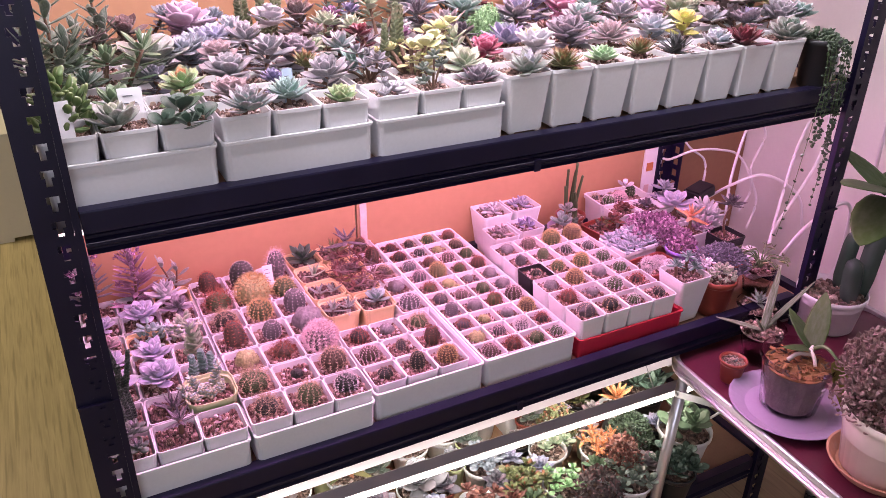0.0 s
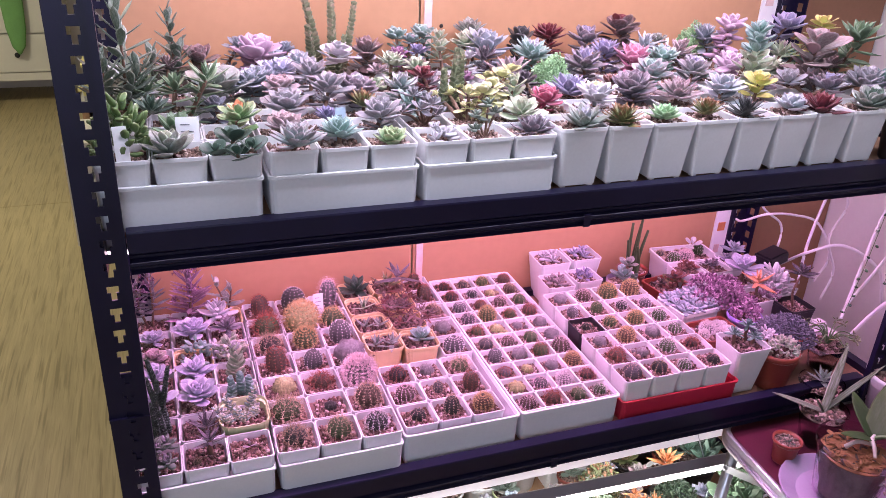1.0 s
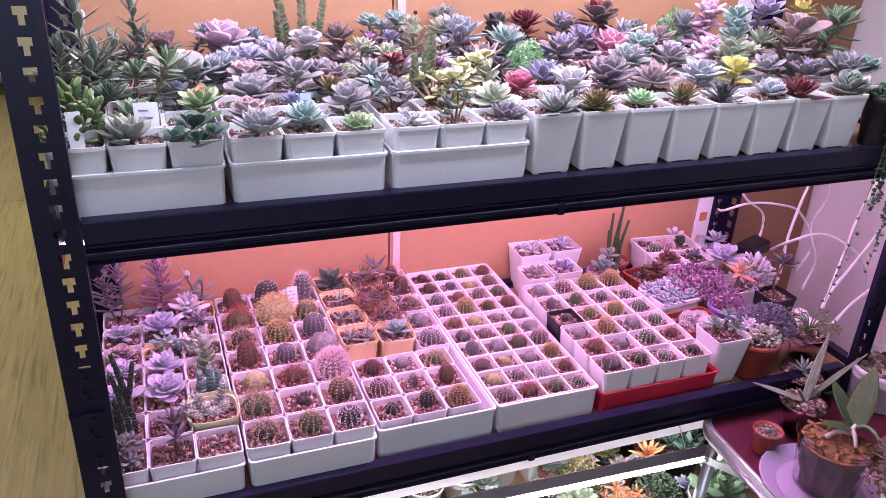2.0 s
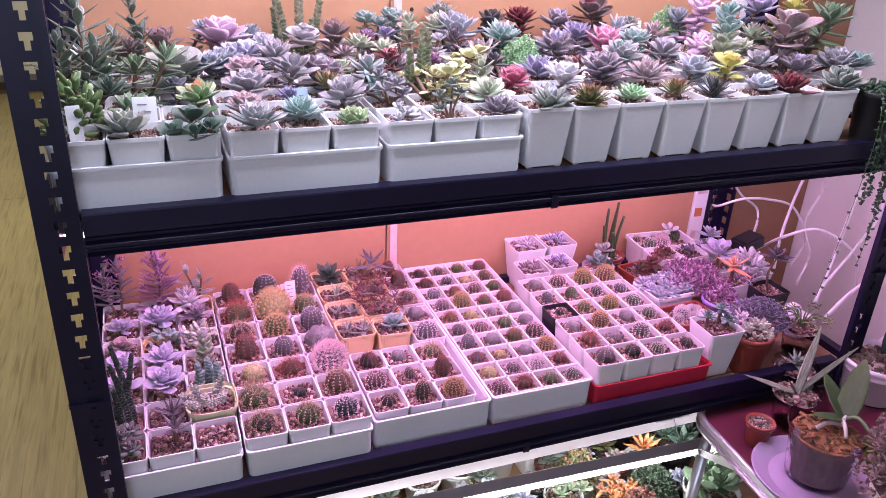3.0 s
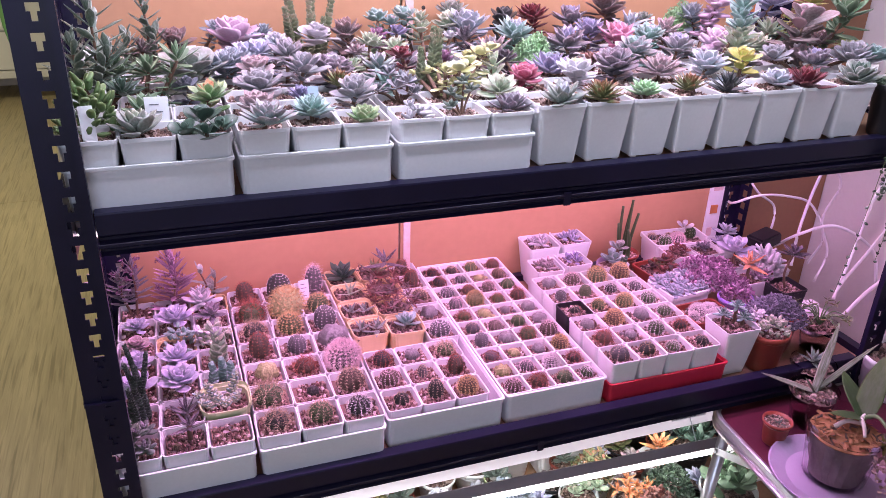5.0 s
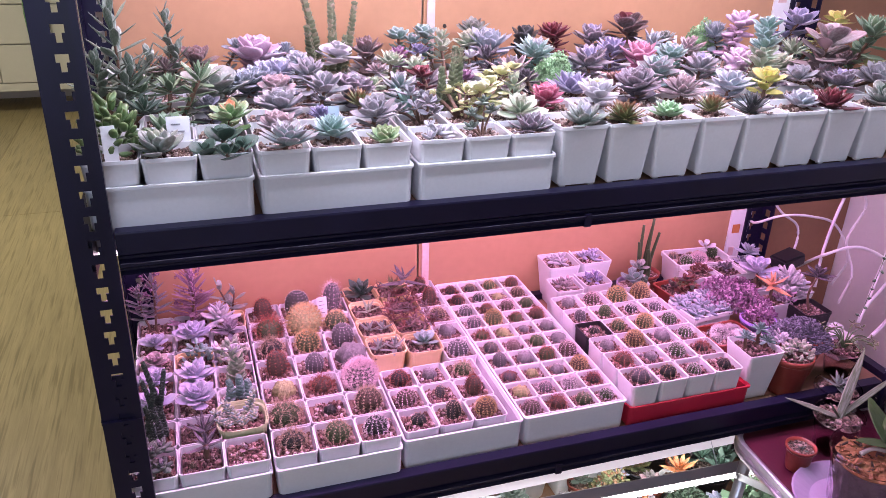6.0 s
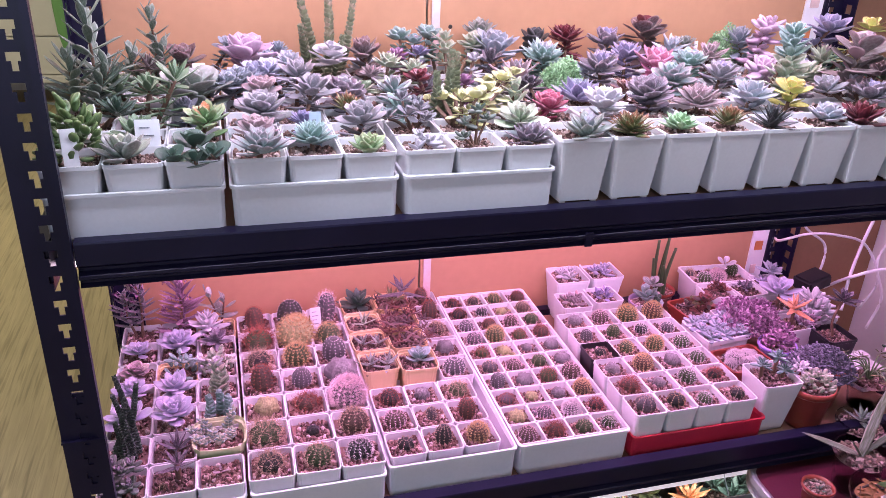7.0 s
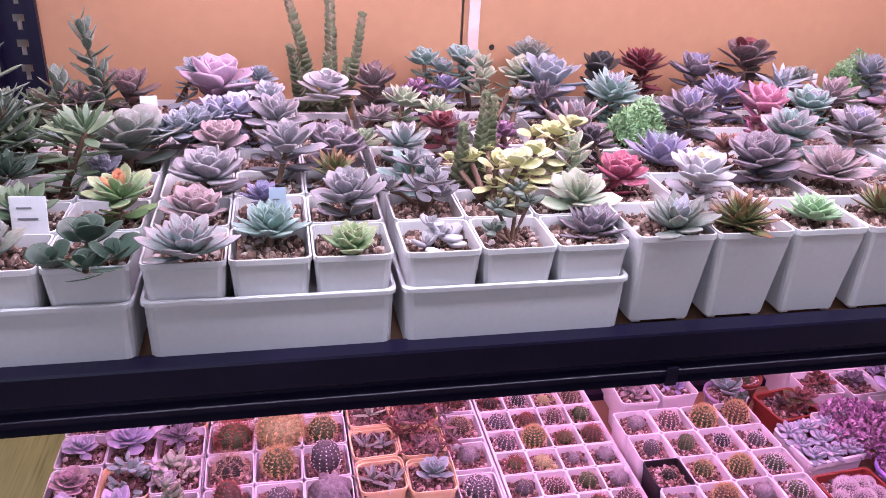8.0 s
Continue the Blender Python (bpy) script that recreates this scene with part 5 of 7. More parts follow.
yellow_pot(0.421, 0.262, "greygreen", "agave", ((-0.014, -0.006), (0.014, -0.010)), 0.032, "grey-green spiky succulents in a pale yellow pot", 10, 0.30)
yellow_pot(0.489, 0.252, "teal", "spoon", ((0.004, 0.004),), 0.030, "blue-green rosette succulent in a pale yellow pot", 18, 0.6)
yellow_pot(0.418, 0.331, "greygreen", "agave", ((-0.014, -0.004), (0.012, -0.008)), 0.026, "small spiky succulents in a pale yellow pot", 9, 0.30)
yellow_pot(0.419, 0.400, "palegreen", "agave", ((0.0, -0.004),), 0.036, "pale green spiky succulent in a pale yellow pot", 10, 0.30)
yellow_pot(0.420, 0.468, "darkgreen", "point", ((0.0, 0.0),), 0.043, "dark green rosette succulent in a pale yellow pot", 20, 0.45)
yellow_pot(0.488, 0.468, "olive", "agave", ((0.0, 0.004),), 0.044, "olive green spiky aloe in a pale yellow pot", 16, 0.24)
for x, y in ((0.487, 0.325), (0.489, 0.397)):
    ob, bed = potted(x, y, BASE, "yellow", "crowded reddish-brown starry succulents in a yellow pot", "succulent", GROUP_L, colour="yellow", stones="darkgravel")
    for k in range(20):
        rosette(ob, (rng.uniform(-0.042, 0.042), rng.uniform(-0.038, 0.038), bed + rng.uniform(0.004, 0.034)), rng.uniform(0.018, 0.0224), rng.choice(("brown", "redbrown", "redbrown", "dusky")), 10, "agave", 0.28, 8, 65)
rosette(ob, (0.012, 0.030, bed + 0.045), 0.050, "purpleblack", 9, "agave", 0.26, 8, 50)

# the tray of forty small cactus pots, from the front row to the back
D_ROWS = [
    [("fine", BR, "pink", 0.018), ("claw", BR, "rust", 0.017), ("ribbed", G, "straw", 0.017), ("ball", G, "white", 0.014)],
    [("nubs", PA, "gold", 0.019), ("fine", GR, "pink", 0.015, 3), ("wool", GR, "white", 0.017), ("claw", K, "rust", 0.015)],
    [("fine", GR, "rust", 0.015, 2), ("nubs", PA, "gold", 0.014), ("star", ST, "white", 0.016), ("barrel", BR, "gold", 0.018)],
    [("nipple", GR, "white", 0.016), ("star", ST, "white", 0.019), ("ball", G, "rust", 0.018), ("ball", BR, "pink", 0.021)],
    [("ribbed", GR, "straw", 0.017), ("fine", BR, "pink", 0.017, 1), ("ribbed", G, "straw", 0.017), ("star", ST, "white", 0.019)],
    [("claw", G, "rust", 0.015), ("nubs", PA, "gold", 0.017, 2), ("star", ST, "white", 0.013, 2), ("star", ST, "white", 0.018)],
    [("ball", GR, "pink", 0.018), ("barrel", G, "gold", 0.021), ("ball", G, "rust", 0.015), ("ball", BR, "rust", 0.018)],
    [("fine", GR, "white", 0.018), ("fine", BR, "rust", 0.016, 2), ("ball", BR, "pink", 0.017), ("ribbed", G, "straw", 0.017)],
    [("ball", K, "rust", 0.016, 2), ("fine", K, "white", 0.015, 3), ("nubs", PA, "gold", 0.014, 2), ("fine", BR, "straw", 0.017)],
    [("ball", K, "rust", 0.014, 2), ("ball", K, "straw", 0.014), ("ball", G, "gold", 0.016), ("fine", BR, "rust", 0.017)],
]
for j, row in enumerate(D_ROWS):
    for i, (kind, skin, spine, r, *extra) in enumerate(row):
        cactus_pot(0.6155 + 0.0467 * i, 0.0380 + 0.0480 * j, "cell", kind, skin, spine, r, extra=sum(extra))
# white pots over the red tray, from the front row to the back
E_ROWS = [
    [("ribbed", GR, "straw", 0.021), ("ribbed", K, "gold", 0.018), ("fine", G, "white", 0.015), ("ribbed", K, "straw", 0.015)],
    [("claw", BR, "rust", 0.019), ("star", ST, "white", 0.015, 1), ("ball", G, "white", 0.019), ("claw", K, "rust", 0.015)],
    [("star", ST, "white", 0.017), ("barrel", BR, "gold", 0.020), ("star", ST, "white", 0.019), ("fine", G, "white", 0.017)],
    [("ribbed", K, "straw", 0.013), ("ball", G, "gold", 0.016), ("barrel", G, "gold", 0.019), ("fine", G, "white", 0.018)],
    [("nipple", GR, "white", 0.014), ("nipple", G, "straw", 0.015), ("ball", K, "white", 0.015), ("fine", GR, "white", 0.016)],
    [("star", ST, "white", 0.018), ("fine", BR, "pink", 0.020), ("barrel", G, "gold", 0.023), ("barrel", BR, "gold", 0.022)],
]
for j, row in enumerate(E_ROWS):
    for i, (kind, skin, spine, r, *extra) in enumerate(row):
        cactus_pot(0.8155 + 0.0563 * i, 0.036 + 0.0548 * j, "mid", kind, skin, spine, r, colour="black" if (i, j) == (0, 3) else "white", extra=sum(extra))

# ---- lower shelf: the succulents at its left end ----
def left(i, j, words, colour="white", stones="gravel", pot="low"):
    return potted(0.0215 + 0.0645 * i, 0.030 + 0.0665 * j, BASE, pot, words, "succulent", GROUP_L, colour=colour, stones=stones)


ob, bed = left(0, 0, "clump of small silvery purple rosettes in a white pot")
for dx, dy, dz, r in ((-0.012, 0.010, 0.03, 0.022), (0.010, 0.012, 0.026, 0.02), (0.012, -0.012, 0.012, 0.02), (-0.012, -0.012, 0.014, 0.02), (0.0, 0.0, 0.03, 0.018)):
    rosette(ob, (dx, dy, bed + dz), r, "greygreen", 16, "bean", 0.55, 12, 75, inner="lilac")
ob, bed = left(1, 0, "dark purple spiky succulent beside a small grey column cactus", stones="darkgravel")
rosette(ob, (0.008, 0.006, bed + 0.022), 0.034, "purpleblack", 14, "agave", 0.22, 15, 75)
stem(ob, [(0.008, 0.006, bed - 0.002), (0.008, 0.006, bed + 0.024)], 0.004, 0.004)
cactus(ob, (-0.012, -0.010, bed - 0.002), 0.0062, "column", BR, "straw")
ob, bed = left(2, 0, "gravel-filled white pot with one tiny pale succulent")
rosette(ob, (0.0, 0.002, bed + 0.006), 0.012, "pink", 5, "spoon", 0.6, 10, 50)
ob, bed = left(0, 1, "green chain-like upright succulent stems in a white pot")
for dx, dy, h in ((-0.016, 0.0, 0.10), (-0.004, 0.010, 0.12), (0.010, -0.004, 0.105), (0.016, 0.010, 0.13), (0.0, -0.012, 0.075)):
    column(ob, (dx, dy, bed), h, 0.0085, "darkgreen", (rng.uniform(-10, 10), rng.uniform(-10, 14)))
ob, bed = left(1, 1, "dark purple spiky rosette in a white pot", stones="darkgravel")
rosette(ob, (0.006, -0.006, bed + 0.006), 0.040, "purpleblack", 15, "agave", 0.20, 20, 80)
lime = thing("potted_succulent", pose(0.1505, 0.104, BASE), "plump pale-leaved sedum overflowing a rounded pale green pot", "succulent", GROUP_L)
part("pot", pot_geometry(0.078, 0.086, 0.78, r=0.022, lip=0.004), M["lime"], lime)
part("gravel", GRAVEL[0], M["gravel"], lime, m=pose(0, 0, 0.070) @ Matrix.Diagonal((0.066, 0.066, 0.05, 1)))
for dx, dy, h, tx, ty in ((-0.026, 0.014, 0.030, 40, -40), (-0.012, 0.018, 0.030, -10, -30), (0.010, 0.020, 0.036, -30, 20), (0.014, 0.004, 0.014, 0, 20), (-0.022, -0.004, 0.022, 20, -60), (0.0, -0.004, 0.012, 10, 0), (-0.01, 0.004, 0.018, 15, 0)):
    base = Vector((dx, dy, 0.070))
    for i in range(9):
        p = base + Vector((math.sin(radians(ty)), -math.sin(radians(tx)) * 0.6, 1)).normalized() * h * i / 8
        for k in range(4):
            put_leaf(lime, "bean", "palegreen" if (i + k) % 3 else "teal", Matrix.Translation(p) @ pose(0, 0, 0, 0, 0, 90 * k + 45 * (i % 2) + rng.uniform(-15, 15)) @ pose(0, 0, 0, 35, 0, 0), 0.0115 * (1.1 - 0.05 * i), 0.5, 0.5)
SPOT = [  # column, row, colour, radius, leaves, width, form, words
    (0, 2, "lavender", 0.046, 16, 0.62, "spoon", "lilac broad-leaved rosette on a bare stem"), (1, 2, "lavender", 0.046, 18, 0.62, "spoon", "lilac pink rosette in a white pot"),
    (0, 3, "lavender", 0.040, 18, 0.6, "spoon", "lilac grey rosette in a white pot"), (1, 3, "lavender", 0.048, 16, 0.6, "point", "mauve pointed rosette in a white pot"),
    (0, 4, "pink", 0.034, 20, 0.9, "paddle", "frilly mauve rosette in a white pot"), (2, 5, "purple", 0.040, 16, 0.4, "point", "dusky purple starry succulent in a white pot"),
    (1, 5, "lavender", 0.046, 18, 0.62, "spoon", "lavender blue rosette in a white pot"), (0, 5, "lavender", 0.034, 16, 0.6, "spoon", "lilac grey rosette in a white pot"),
]
for i, j, colour, r, n, w, form, words in SPOT:
    ob, bed = left(i, j, words)
    lift = 0.020 if r > 0.039 else 0.012
    r *= 0.80
    stem(ob, [(0, 0, bed - 0.003), (0.003, -0.004, bed + lift / 2), (0, -0.004, bed + lift)], 0.004, 0.003)
    rosette(ob, (0, -0.004, bed + lift), r, colour, int(n * 1.4), form, w, 14, 72)
ob, bed = left(2, 2, "little blue-green sedum shoots in a white pot")
for dx, dy in ((-0.014, 0.004), (0.004, 0.012), (0.016, -0.006)):
    column(ob, (dx, dy, bed), 0.04, 0.010, "teal", (rng.uniform(-8, 8), rng.uniform(-8, 8)), form="bean")
ob, bed = left(2, 3, "tall stacked pale pink-green succulent tower in a white pot")
column(ob, (0, 0, bed), 0.052, 0.020, "palegreen", (0, 0), 11, "spoon")
rosette(ob, (0, 0, bed + 0.056), 0.0165, "white", 12, "spoon", 0.7, 35, 85)
ob, bed = left(1, 4, "blue-green trailing sedum in a pale yellow pot", "yellow", "darkgravel", "yellow")
beans(ob, (0.008, -0.004, bed), 0.022, "teal", 40, 0.014, 0.55, 0.035)
ob, bed = left(2, 4, "pale round-leaved sedum in a white pot")
beans(ob, (0.0, 0.0, bed), 0.026, "palegreen", 60, 0.013, 0.6, 0.03)
beans(ob, (-0.018, 0.0, bed), 0.014, "white", 20, 0.012, 0.6, 0.028)
ob, bed = left(0, 6, "purple flowering succulent stalks in a white pot")
for dx, dy, h in ((0.000, 0.0, 0.115), (-0.02, 0.006, 0.09)):
    stalk(ob, (dx * 0.4, dy, bed), (dx, dy, bed + h), "purple", 0.030, 30, "point", 0.26, bare=0.3)
    for k in range(9):
        a = k * 2.4
        clump(ob, "flower", (dx + 0.013 * math.cos(a), dy + 0.013 * math.sin(a), bed + h - 0.012 * (k % 4)), 0.005, 0.005, "magenta", 10, 0.005)
ob, bed = left(1, 6, "tall purple succulent spike with pink flowers in a white pot")
stalk(ob, (0, 0, bed), (0.0, 0.0, bed + 0.12), "magenta", 0.042, 56, "point", 0.24, bare=0.05)
for k in range(12):
    a = k * 2.4
    clump(ob, "flower", (0.022 * math.cos(a), 0.022 * math.sin(a), bed + 0.115 - 0.016 * (k % 5)), 0.006, 0.006, "magenta", 12, 0.005)
ob, bed = left(2, 6, "tall grey-green broad-leaved succulent in a pale yellow pot", "yellow", "darkgravel", "yellow")
for dx, dy, h in ((-0.012, 0.0, 0.085), (0.018, 0.0, 0.07)):
    stalk(ob, (dx * 0.3, dy, bed), (dx, dy, bed + h), "greygreen", 0.032, 9, "paddle", 0.42, bare=0.3)
rosette(ob, (-0.014, -0.034, bed + 0.03), 0.040, "white", 20, "bean", 0.36, 10, 80)
rosette(ob, (-0.014, -0.034, bed + 0.05), 0.022, "white", 12, "bean", 0.36, 30, 85)

# ---- lower shelf: the mixed pots at its right end ----
def small_white(x, y, words, pot="small", z=None, stones="gravel", colour="white"):
    return potted(x, y, BASE - 0.0015 if z is None else z, pot, words, "succulent", GROUP_L, colour=colour, stones=stones, turn=rng.uniform(-4, 4))


for x, y, colour, pot in ((0.850, 0.392, "pink", "small"), (0.922, 0.402, "violet", "small"), (0.868, 0.466, "white", "deep"), (0.948, 0.470, "lavender", "deep")):
    ob, bed = small_white(x, y, f"{PALETTE[colour][3]} pebble-leaved succulents in a white square pot", pot)
    for dx, dy in ((-0.012, 0.004), (0.010, 0.010), (0.002, -0.012)):
        rosette(ob, (dx, dy, bed + 0.006), 0.020, colour, 10, "bean" if colour != "violet" else "point", 0.5, 18, 75)
ob, bed = round_potted(1.018, 0.392, MID, 0.036, 0.062, "blue-green rosette succulent in a round grey pot", "succulent", colour="lavender", group=GROUP_L)
rosette(ob, (0, 0, bed + 0.010), 0.038, "teal", 18, "spoon", 0.65, 12, 75)
rosette(ob, (0.004, 0.006, bed + 0.045), 0.024, "greygreen", 12, "spoon", 0.65, 18, 78)
stem(ob, [(0.003, 0.004, bed), (0.004, 0.006, bed + 0.046)], 0.004, 0.003)
ob, bed = round_potted(0.992, 0.335, MID, 0.030, 0.058, "dark green bean-leaved succulent in a round grey pot", "succulent", colour="lavender", group=GROUP_L)
for dx, dy, h in ((-0.014, 0.0, 0.05), (0.004, 0.004, 0.035), (0.014, -0.006, 0.02)):
    column(ob, (dx, dy, bed), h, 0.013, "darkgreen", (rng.uniform(-8, 8), rng.uniform(-10, 10)), form="bean")
ob, bed = round_potted(1.075, 0.440, MID, 0.036, 0.060, "tall slender green branching cactus in a round pot", "cactus", "potted_cactus", colour="terracotta", group=GROUP_L)
for dx, dy, h, tx in ((-0.022, 0.0, 0.085, -4), (-0.010, 0.01, 0.12, 0), (0.004, 0.0, 0.135, 2), (0.012, 0.012, 0.11, 4), (0.024, 0.004, 0.095, 8), (0.0, -0.014, 0.07, -8)):
    bm = tube(bmesh.new(), glide([(dx * 0.6, dy, bed - 0.004), (dx, dy, bed + h * 0.5), (dx + h * math.sin(radians(tx)), dy, bed + h)], 5), 0.0048, 0.0030, 7)
    part("stem", bm, M["cactus_green"], ob, smooth=True)


def box_planter(x, y, w, d, h, words, colour, turn=0.0, stones="gravel"):
    """A rectangular planter with a bed of stones."""
    ob = thing("planter", pose(x, y, MID, 0, 0, turn), words, "planter", GROUP_L)
    a, b = w / 2, d / 2
    loops = [round_rect(a * 0.88, b * 0.88, 0.008, 0), round_rect(a - 0.003, b - 0.003, 0.008, h * 0.86), round_rect(a, b, 0.009, h * 0.88), round_rect(a, b, 0.009, h), round_rect(a - 0.004, b - 0.004, 0.007, h), round_rect(a * 0.86, b * 0.86, 0.006, 0.005)]
    bm = rings(bmesh.new(), loops, True, True)
    bmesh.ops.recalc_face_normals(bm, faces=bm.faces[:])
    part("pot", bm, M[colour], ob)
    part("gravel", GRAVEL[1], M[stones], ob, m=pose(0, 0, h * 0.82) @ Matrix.Diagonal((w * 0.92, d * 0.92, 0.06, 1)))
    return ob, h * 0.82


ob, bed = box_planter(1.105, 0.350, 0.085, 0.075, 0.060, "terracotta square planter with brownish leafy succulents", "terracotta", 8, "darkgravel")
for k in range(8):
    rosette(ob, (rng.uniform(-0.03, 0.03), rng.uniform(-0.025, 0.03), bed + rng.uniform(0.005, 0.03)), 0.022, rng.choice(("brown", "redbrown", "olive")), 9, "spoon", 0.6, 10, 70)
ob, bed = box_planter(1.225, 0.452, 0.150, 0.085, 0.075, "white rectangular planter with small round cacti", "white", -4)
for dx, dy, r, kind, skin, spine in ((-0.035, -0.012, 0.019, "fine", G, "white"), (-0.012, 0.014, 0.012, "ball", BR, "straw"), (0.010, 0.018, 0.013, "fine", G, "gold"), (0.045, 0.012, 0.016, "nipple", G, "white"), (-0.052, 0.02, 0.013, "claw", GR, "straw"), (-0.006, -0.015, 0.02, "wool", GR, "pink")):
    cactus(ob, (dx, dy, bed), r, kind, skin, spine)
rosette(ob, (0.018, 0.002, bed + 0.03), 0.026, "white", 8, "paddle", 0.7, 25, 70)
for k, (x, y) in enumerate(((1.172, 0.372), (1.242, 0.365), (1.310, 0.385))):
    ob, bed = small_white(x, y, "white square pot of small brownish succulents", "small", stones="darkgravel")
    for _ in range(5):
        rosette(ob, (rng.uniform(-0.02, 0.02), rng.uniform(-0.02, 0.02), bed + 0.008), 0.016, ("redbrown", "purple", "lavender")[k], 9, "spoon", 0.55, 15, 70)
rosette(ob, (0.0, 0.0, bed + 0.03), 0.034, "blue", 18, "point", 0.45, 10, 75)
ob, bed = box_planter(1.085, 0.240, 0.105, 0.088, 0.076, "white square planter full of pale blue plump-leaved succulents", "white", 6)
for k in range(9):
    rosette(ob, (-0.036 + 0.036 * (k % 3) + rng.uniform(-0.006, 0.006), -0.028 + 0.028 * (k // 3), bed + 0.012), 0.0215, "paleblue", 20, "bean", 0.55, 10, 80)
ob, bed = box_planter(1.086, 0.150, 0.100, 0.078, 0.062, "terracotta planter with a cluster of white woolly cacti", "terracotta", 4)
for dx, dy, r in ((-0.012, 0.008, 0.018), (0.014, 0.010, 0.015), (0.006, -0.012, 0.014), (0.030, -0.008, 0.012), (-0.030, -0.004, 0.012), (0.032, 0.014, 0.011)):
    cactus(ob, (dx, dy, bed - 0.002), r, "wool", GR, "white")
ob, bed = small_white(1.064, 0.048, "tall white square pot with fuzzy blue-green rosettes", "deep", MID + 0.001, "darkgravel")
for dx, dy, h in ((-0.022, 0.004, 0.026), (0.012, 0.010, 0.034), (0.020, -0.004, 0.016)):
    stem(ob, [(dx * 0.8, dy, bed - 0.003), (dx, dy, bed + h)], 0.004, 0.003)
    rosette(ob, (dx, dy, bed + h), 0.018, "teal", 26, "bean", 0.34, 5, 85)
ob, bed = round_potted(1.134, 0.030, MID, 0.042, 0.082, "pale plump-leaved sedum in a round terracotta plastic pot", "succulent", group=GROUP_L, stones="darkgravel")
beans(ob, (-0.008, -0.004, bed), 0.028, "palegreen", 110, 0.0105, 0.62, 0.026)
beans(ob, (0.024, -0.014, bed), 0.018, "white", 50, 0.0105, 0.62, 0.030)
ob, bed = round_potted(1.200, 0.080, MID, 0.046, 0.086, "dense cushion of dark blue-grey tiny leaves in a red-brown pot", "succulent", group=GROUP_L, stones="darkgravel")
clump(ob, "foliage", (0, 0, bed - 0.004), 0.056, 0.040, "slate", 1700, 0.0068, "bean", 0.7)
ob, bed = round_potted(1.176, 0.172, MID, 0.036, 0.070, "magenta small-leaved plant in a violet pot", "succulent", group=GROUP_L, colour="violet", stones="darkgravel")
clump(ob, "foliage", (0, 0, bed), 0.034, 0.03, "magenta", 300, 0.0085)
ob, bed = small_white(1.140, 0.270, "white pot under a spreading cloud of magenta small-leaved foliage", "small", MID)
for dx, dy, dz, s in ((0.0, -0.03, 0.0, 0.045), (0.04, -0.03, 0.005, 0.045), (0.065, -0.06, -0.01, 0.035), (0.02, 0.01, 0.01, 0.04), (0.065, 0.0, 0.005, 0.035)):
    clump(ob, "foliage", (dx, dy, bed + dz), s, 0.03, "magenta", 420, 0.0080)
ob, bed = small_white(1.245, 0.225, "orange star-shaped rosette succulent in a white pot", "small", MID)
rosette(ob, (0, 0, bed + 0.035), 0.046, "orange", 12, "agave", 0.30, 8, 60)
stem(ob, [(0, 0, bed - 0.002), (0, 0, bed + 0.037)], 0.004, 0.003)
beans(ob, (0.03, -0.012, bed), 0.02, "magenta", 26, 0.014, 0.6, 0.02)
ob, bed = small_white(1.318, 0.245, "pale white-leaved plump succulent in a white pot", "small", MID)
beans(ob, (-0.012, 0.0, bed), 0.032, "white", 60, 0.022, 0.5, 0.04)
ob, bed = small_white(1.268, 0.298, "large lilac rosette succulent in a white pot", "small", MID)
stem(ob, [(0, 0, bed - 0.002), (0, 0, bed + 0.03)], 0.004, 0.003)
rosette(ob, (0, 0, bed + 0.03), 0.048, "lavender", 16, "spoon", 0.7, 8, 70)
ob, bed = small_white(1.300, 0.170, "dark purple rosette on a tall bare stem", "small", MID, "darkgravel", "black")
stem(ob, [(0, 0, bed - 0.002), (-0.012, 0, bed + 0.04), (0.0, 0.0, bed + 0.078)], 0.003, 0.002)
rosette(ob, (0.0, 0, bed + 0.078), 0.036, "purpleblack", 20, "point", 0.4, 0, 75)
ob, bed = round_potted(1.276, 0.046, MID, 0.036, 0.066, "wiry olive green succulent in a smoky clear pot", "succulent", colour="clear", group=GROUP_L, stones="darkgravel")
for k in range(14):
    a = k * 2.4
    q = [(0, 0, bed), (0.02 * math.cos(a), 0.02 * math.sin(a), bed + 0.03), (0.05 * math.cos(a), 0.05 * math.sin(a), bed + rng.uniform(0.01, 0.04))]
    stem(ob, q, 0.0018, 0.0008, "stem_green")
    rosette(ob, q[-1], 0.014, "olive", 5, "bean", 0.3, 0, 60)


# ---- bottom shelf ----
JOIN[0] = True
GROUP_B = "succulents on the bottom shelf"


def low_pot(x, y, words, r=0.044, h=0.075, colour="white", stones="darkgravel"):
    return round_potted(x, y, LOW, r, h, words, "succulent", colour=colour, stones=stones, group=GROUP_B)


def low_rosettes(x, y, colour, radius, n, form, width, heads=1, pot="white", r=0.044, words="rosette succulent", lift=0.02):
    names = {"white": "a round white pot", "lime": "a pale green pot", "terracotta": "a terracotta pot", "black": "a black pot"}
    ob, bed = low_pot(x, y, f"{PALETTE[colour][3]} {words} in {names[pot]}", r, colour=pot)
    n = n + 6 if heads == 1 else 13
    heads = heads if heads == 1 else heads * 2
    radius *= 1.08 if heads == 1 else 0.74
    for k in range(heads):
        a = 6.283 * k / max(1, heads) + x * 40
        d = 0.0 if heads == 1 else r * (0.85 if k % 2 else 0.40)
        rosette(ob, (d * math.cos(a), d * math.sin(a), bed + lift), radius, colour, n, form, width, 14, 76)
    return ob, bed


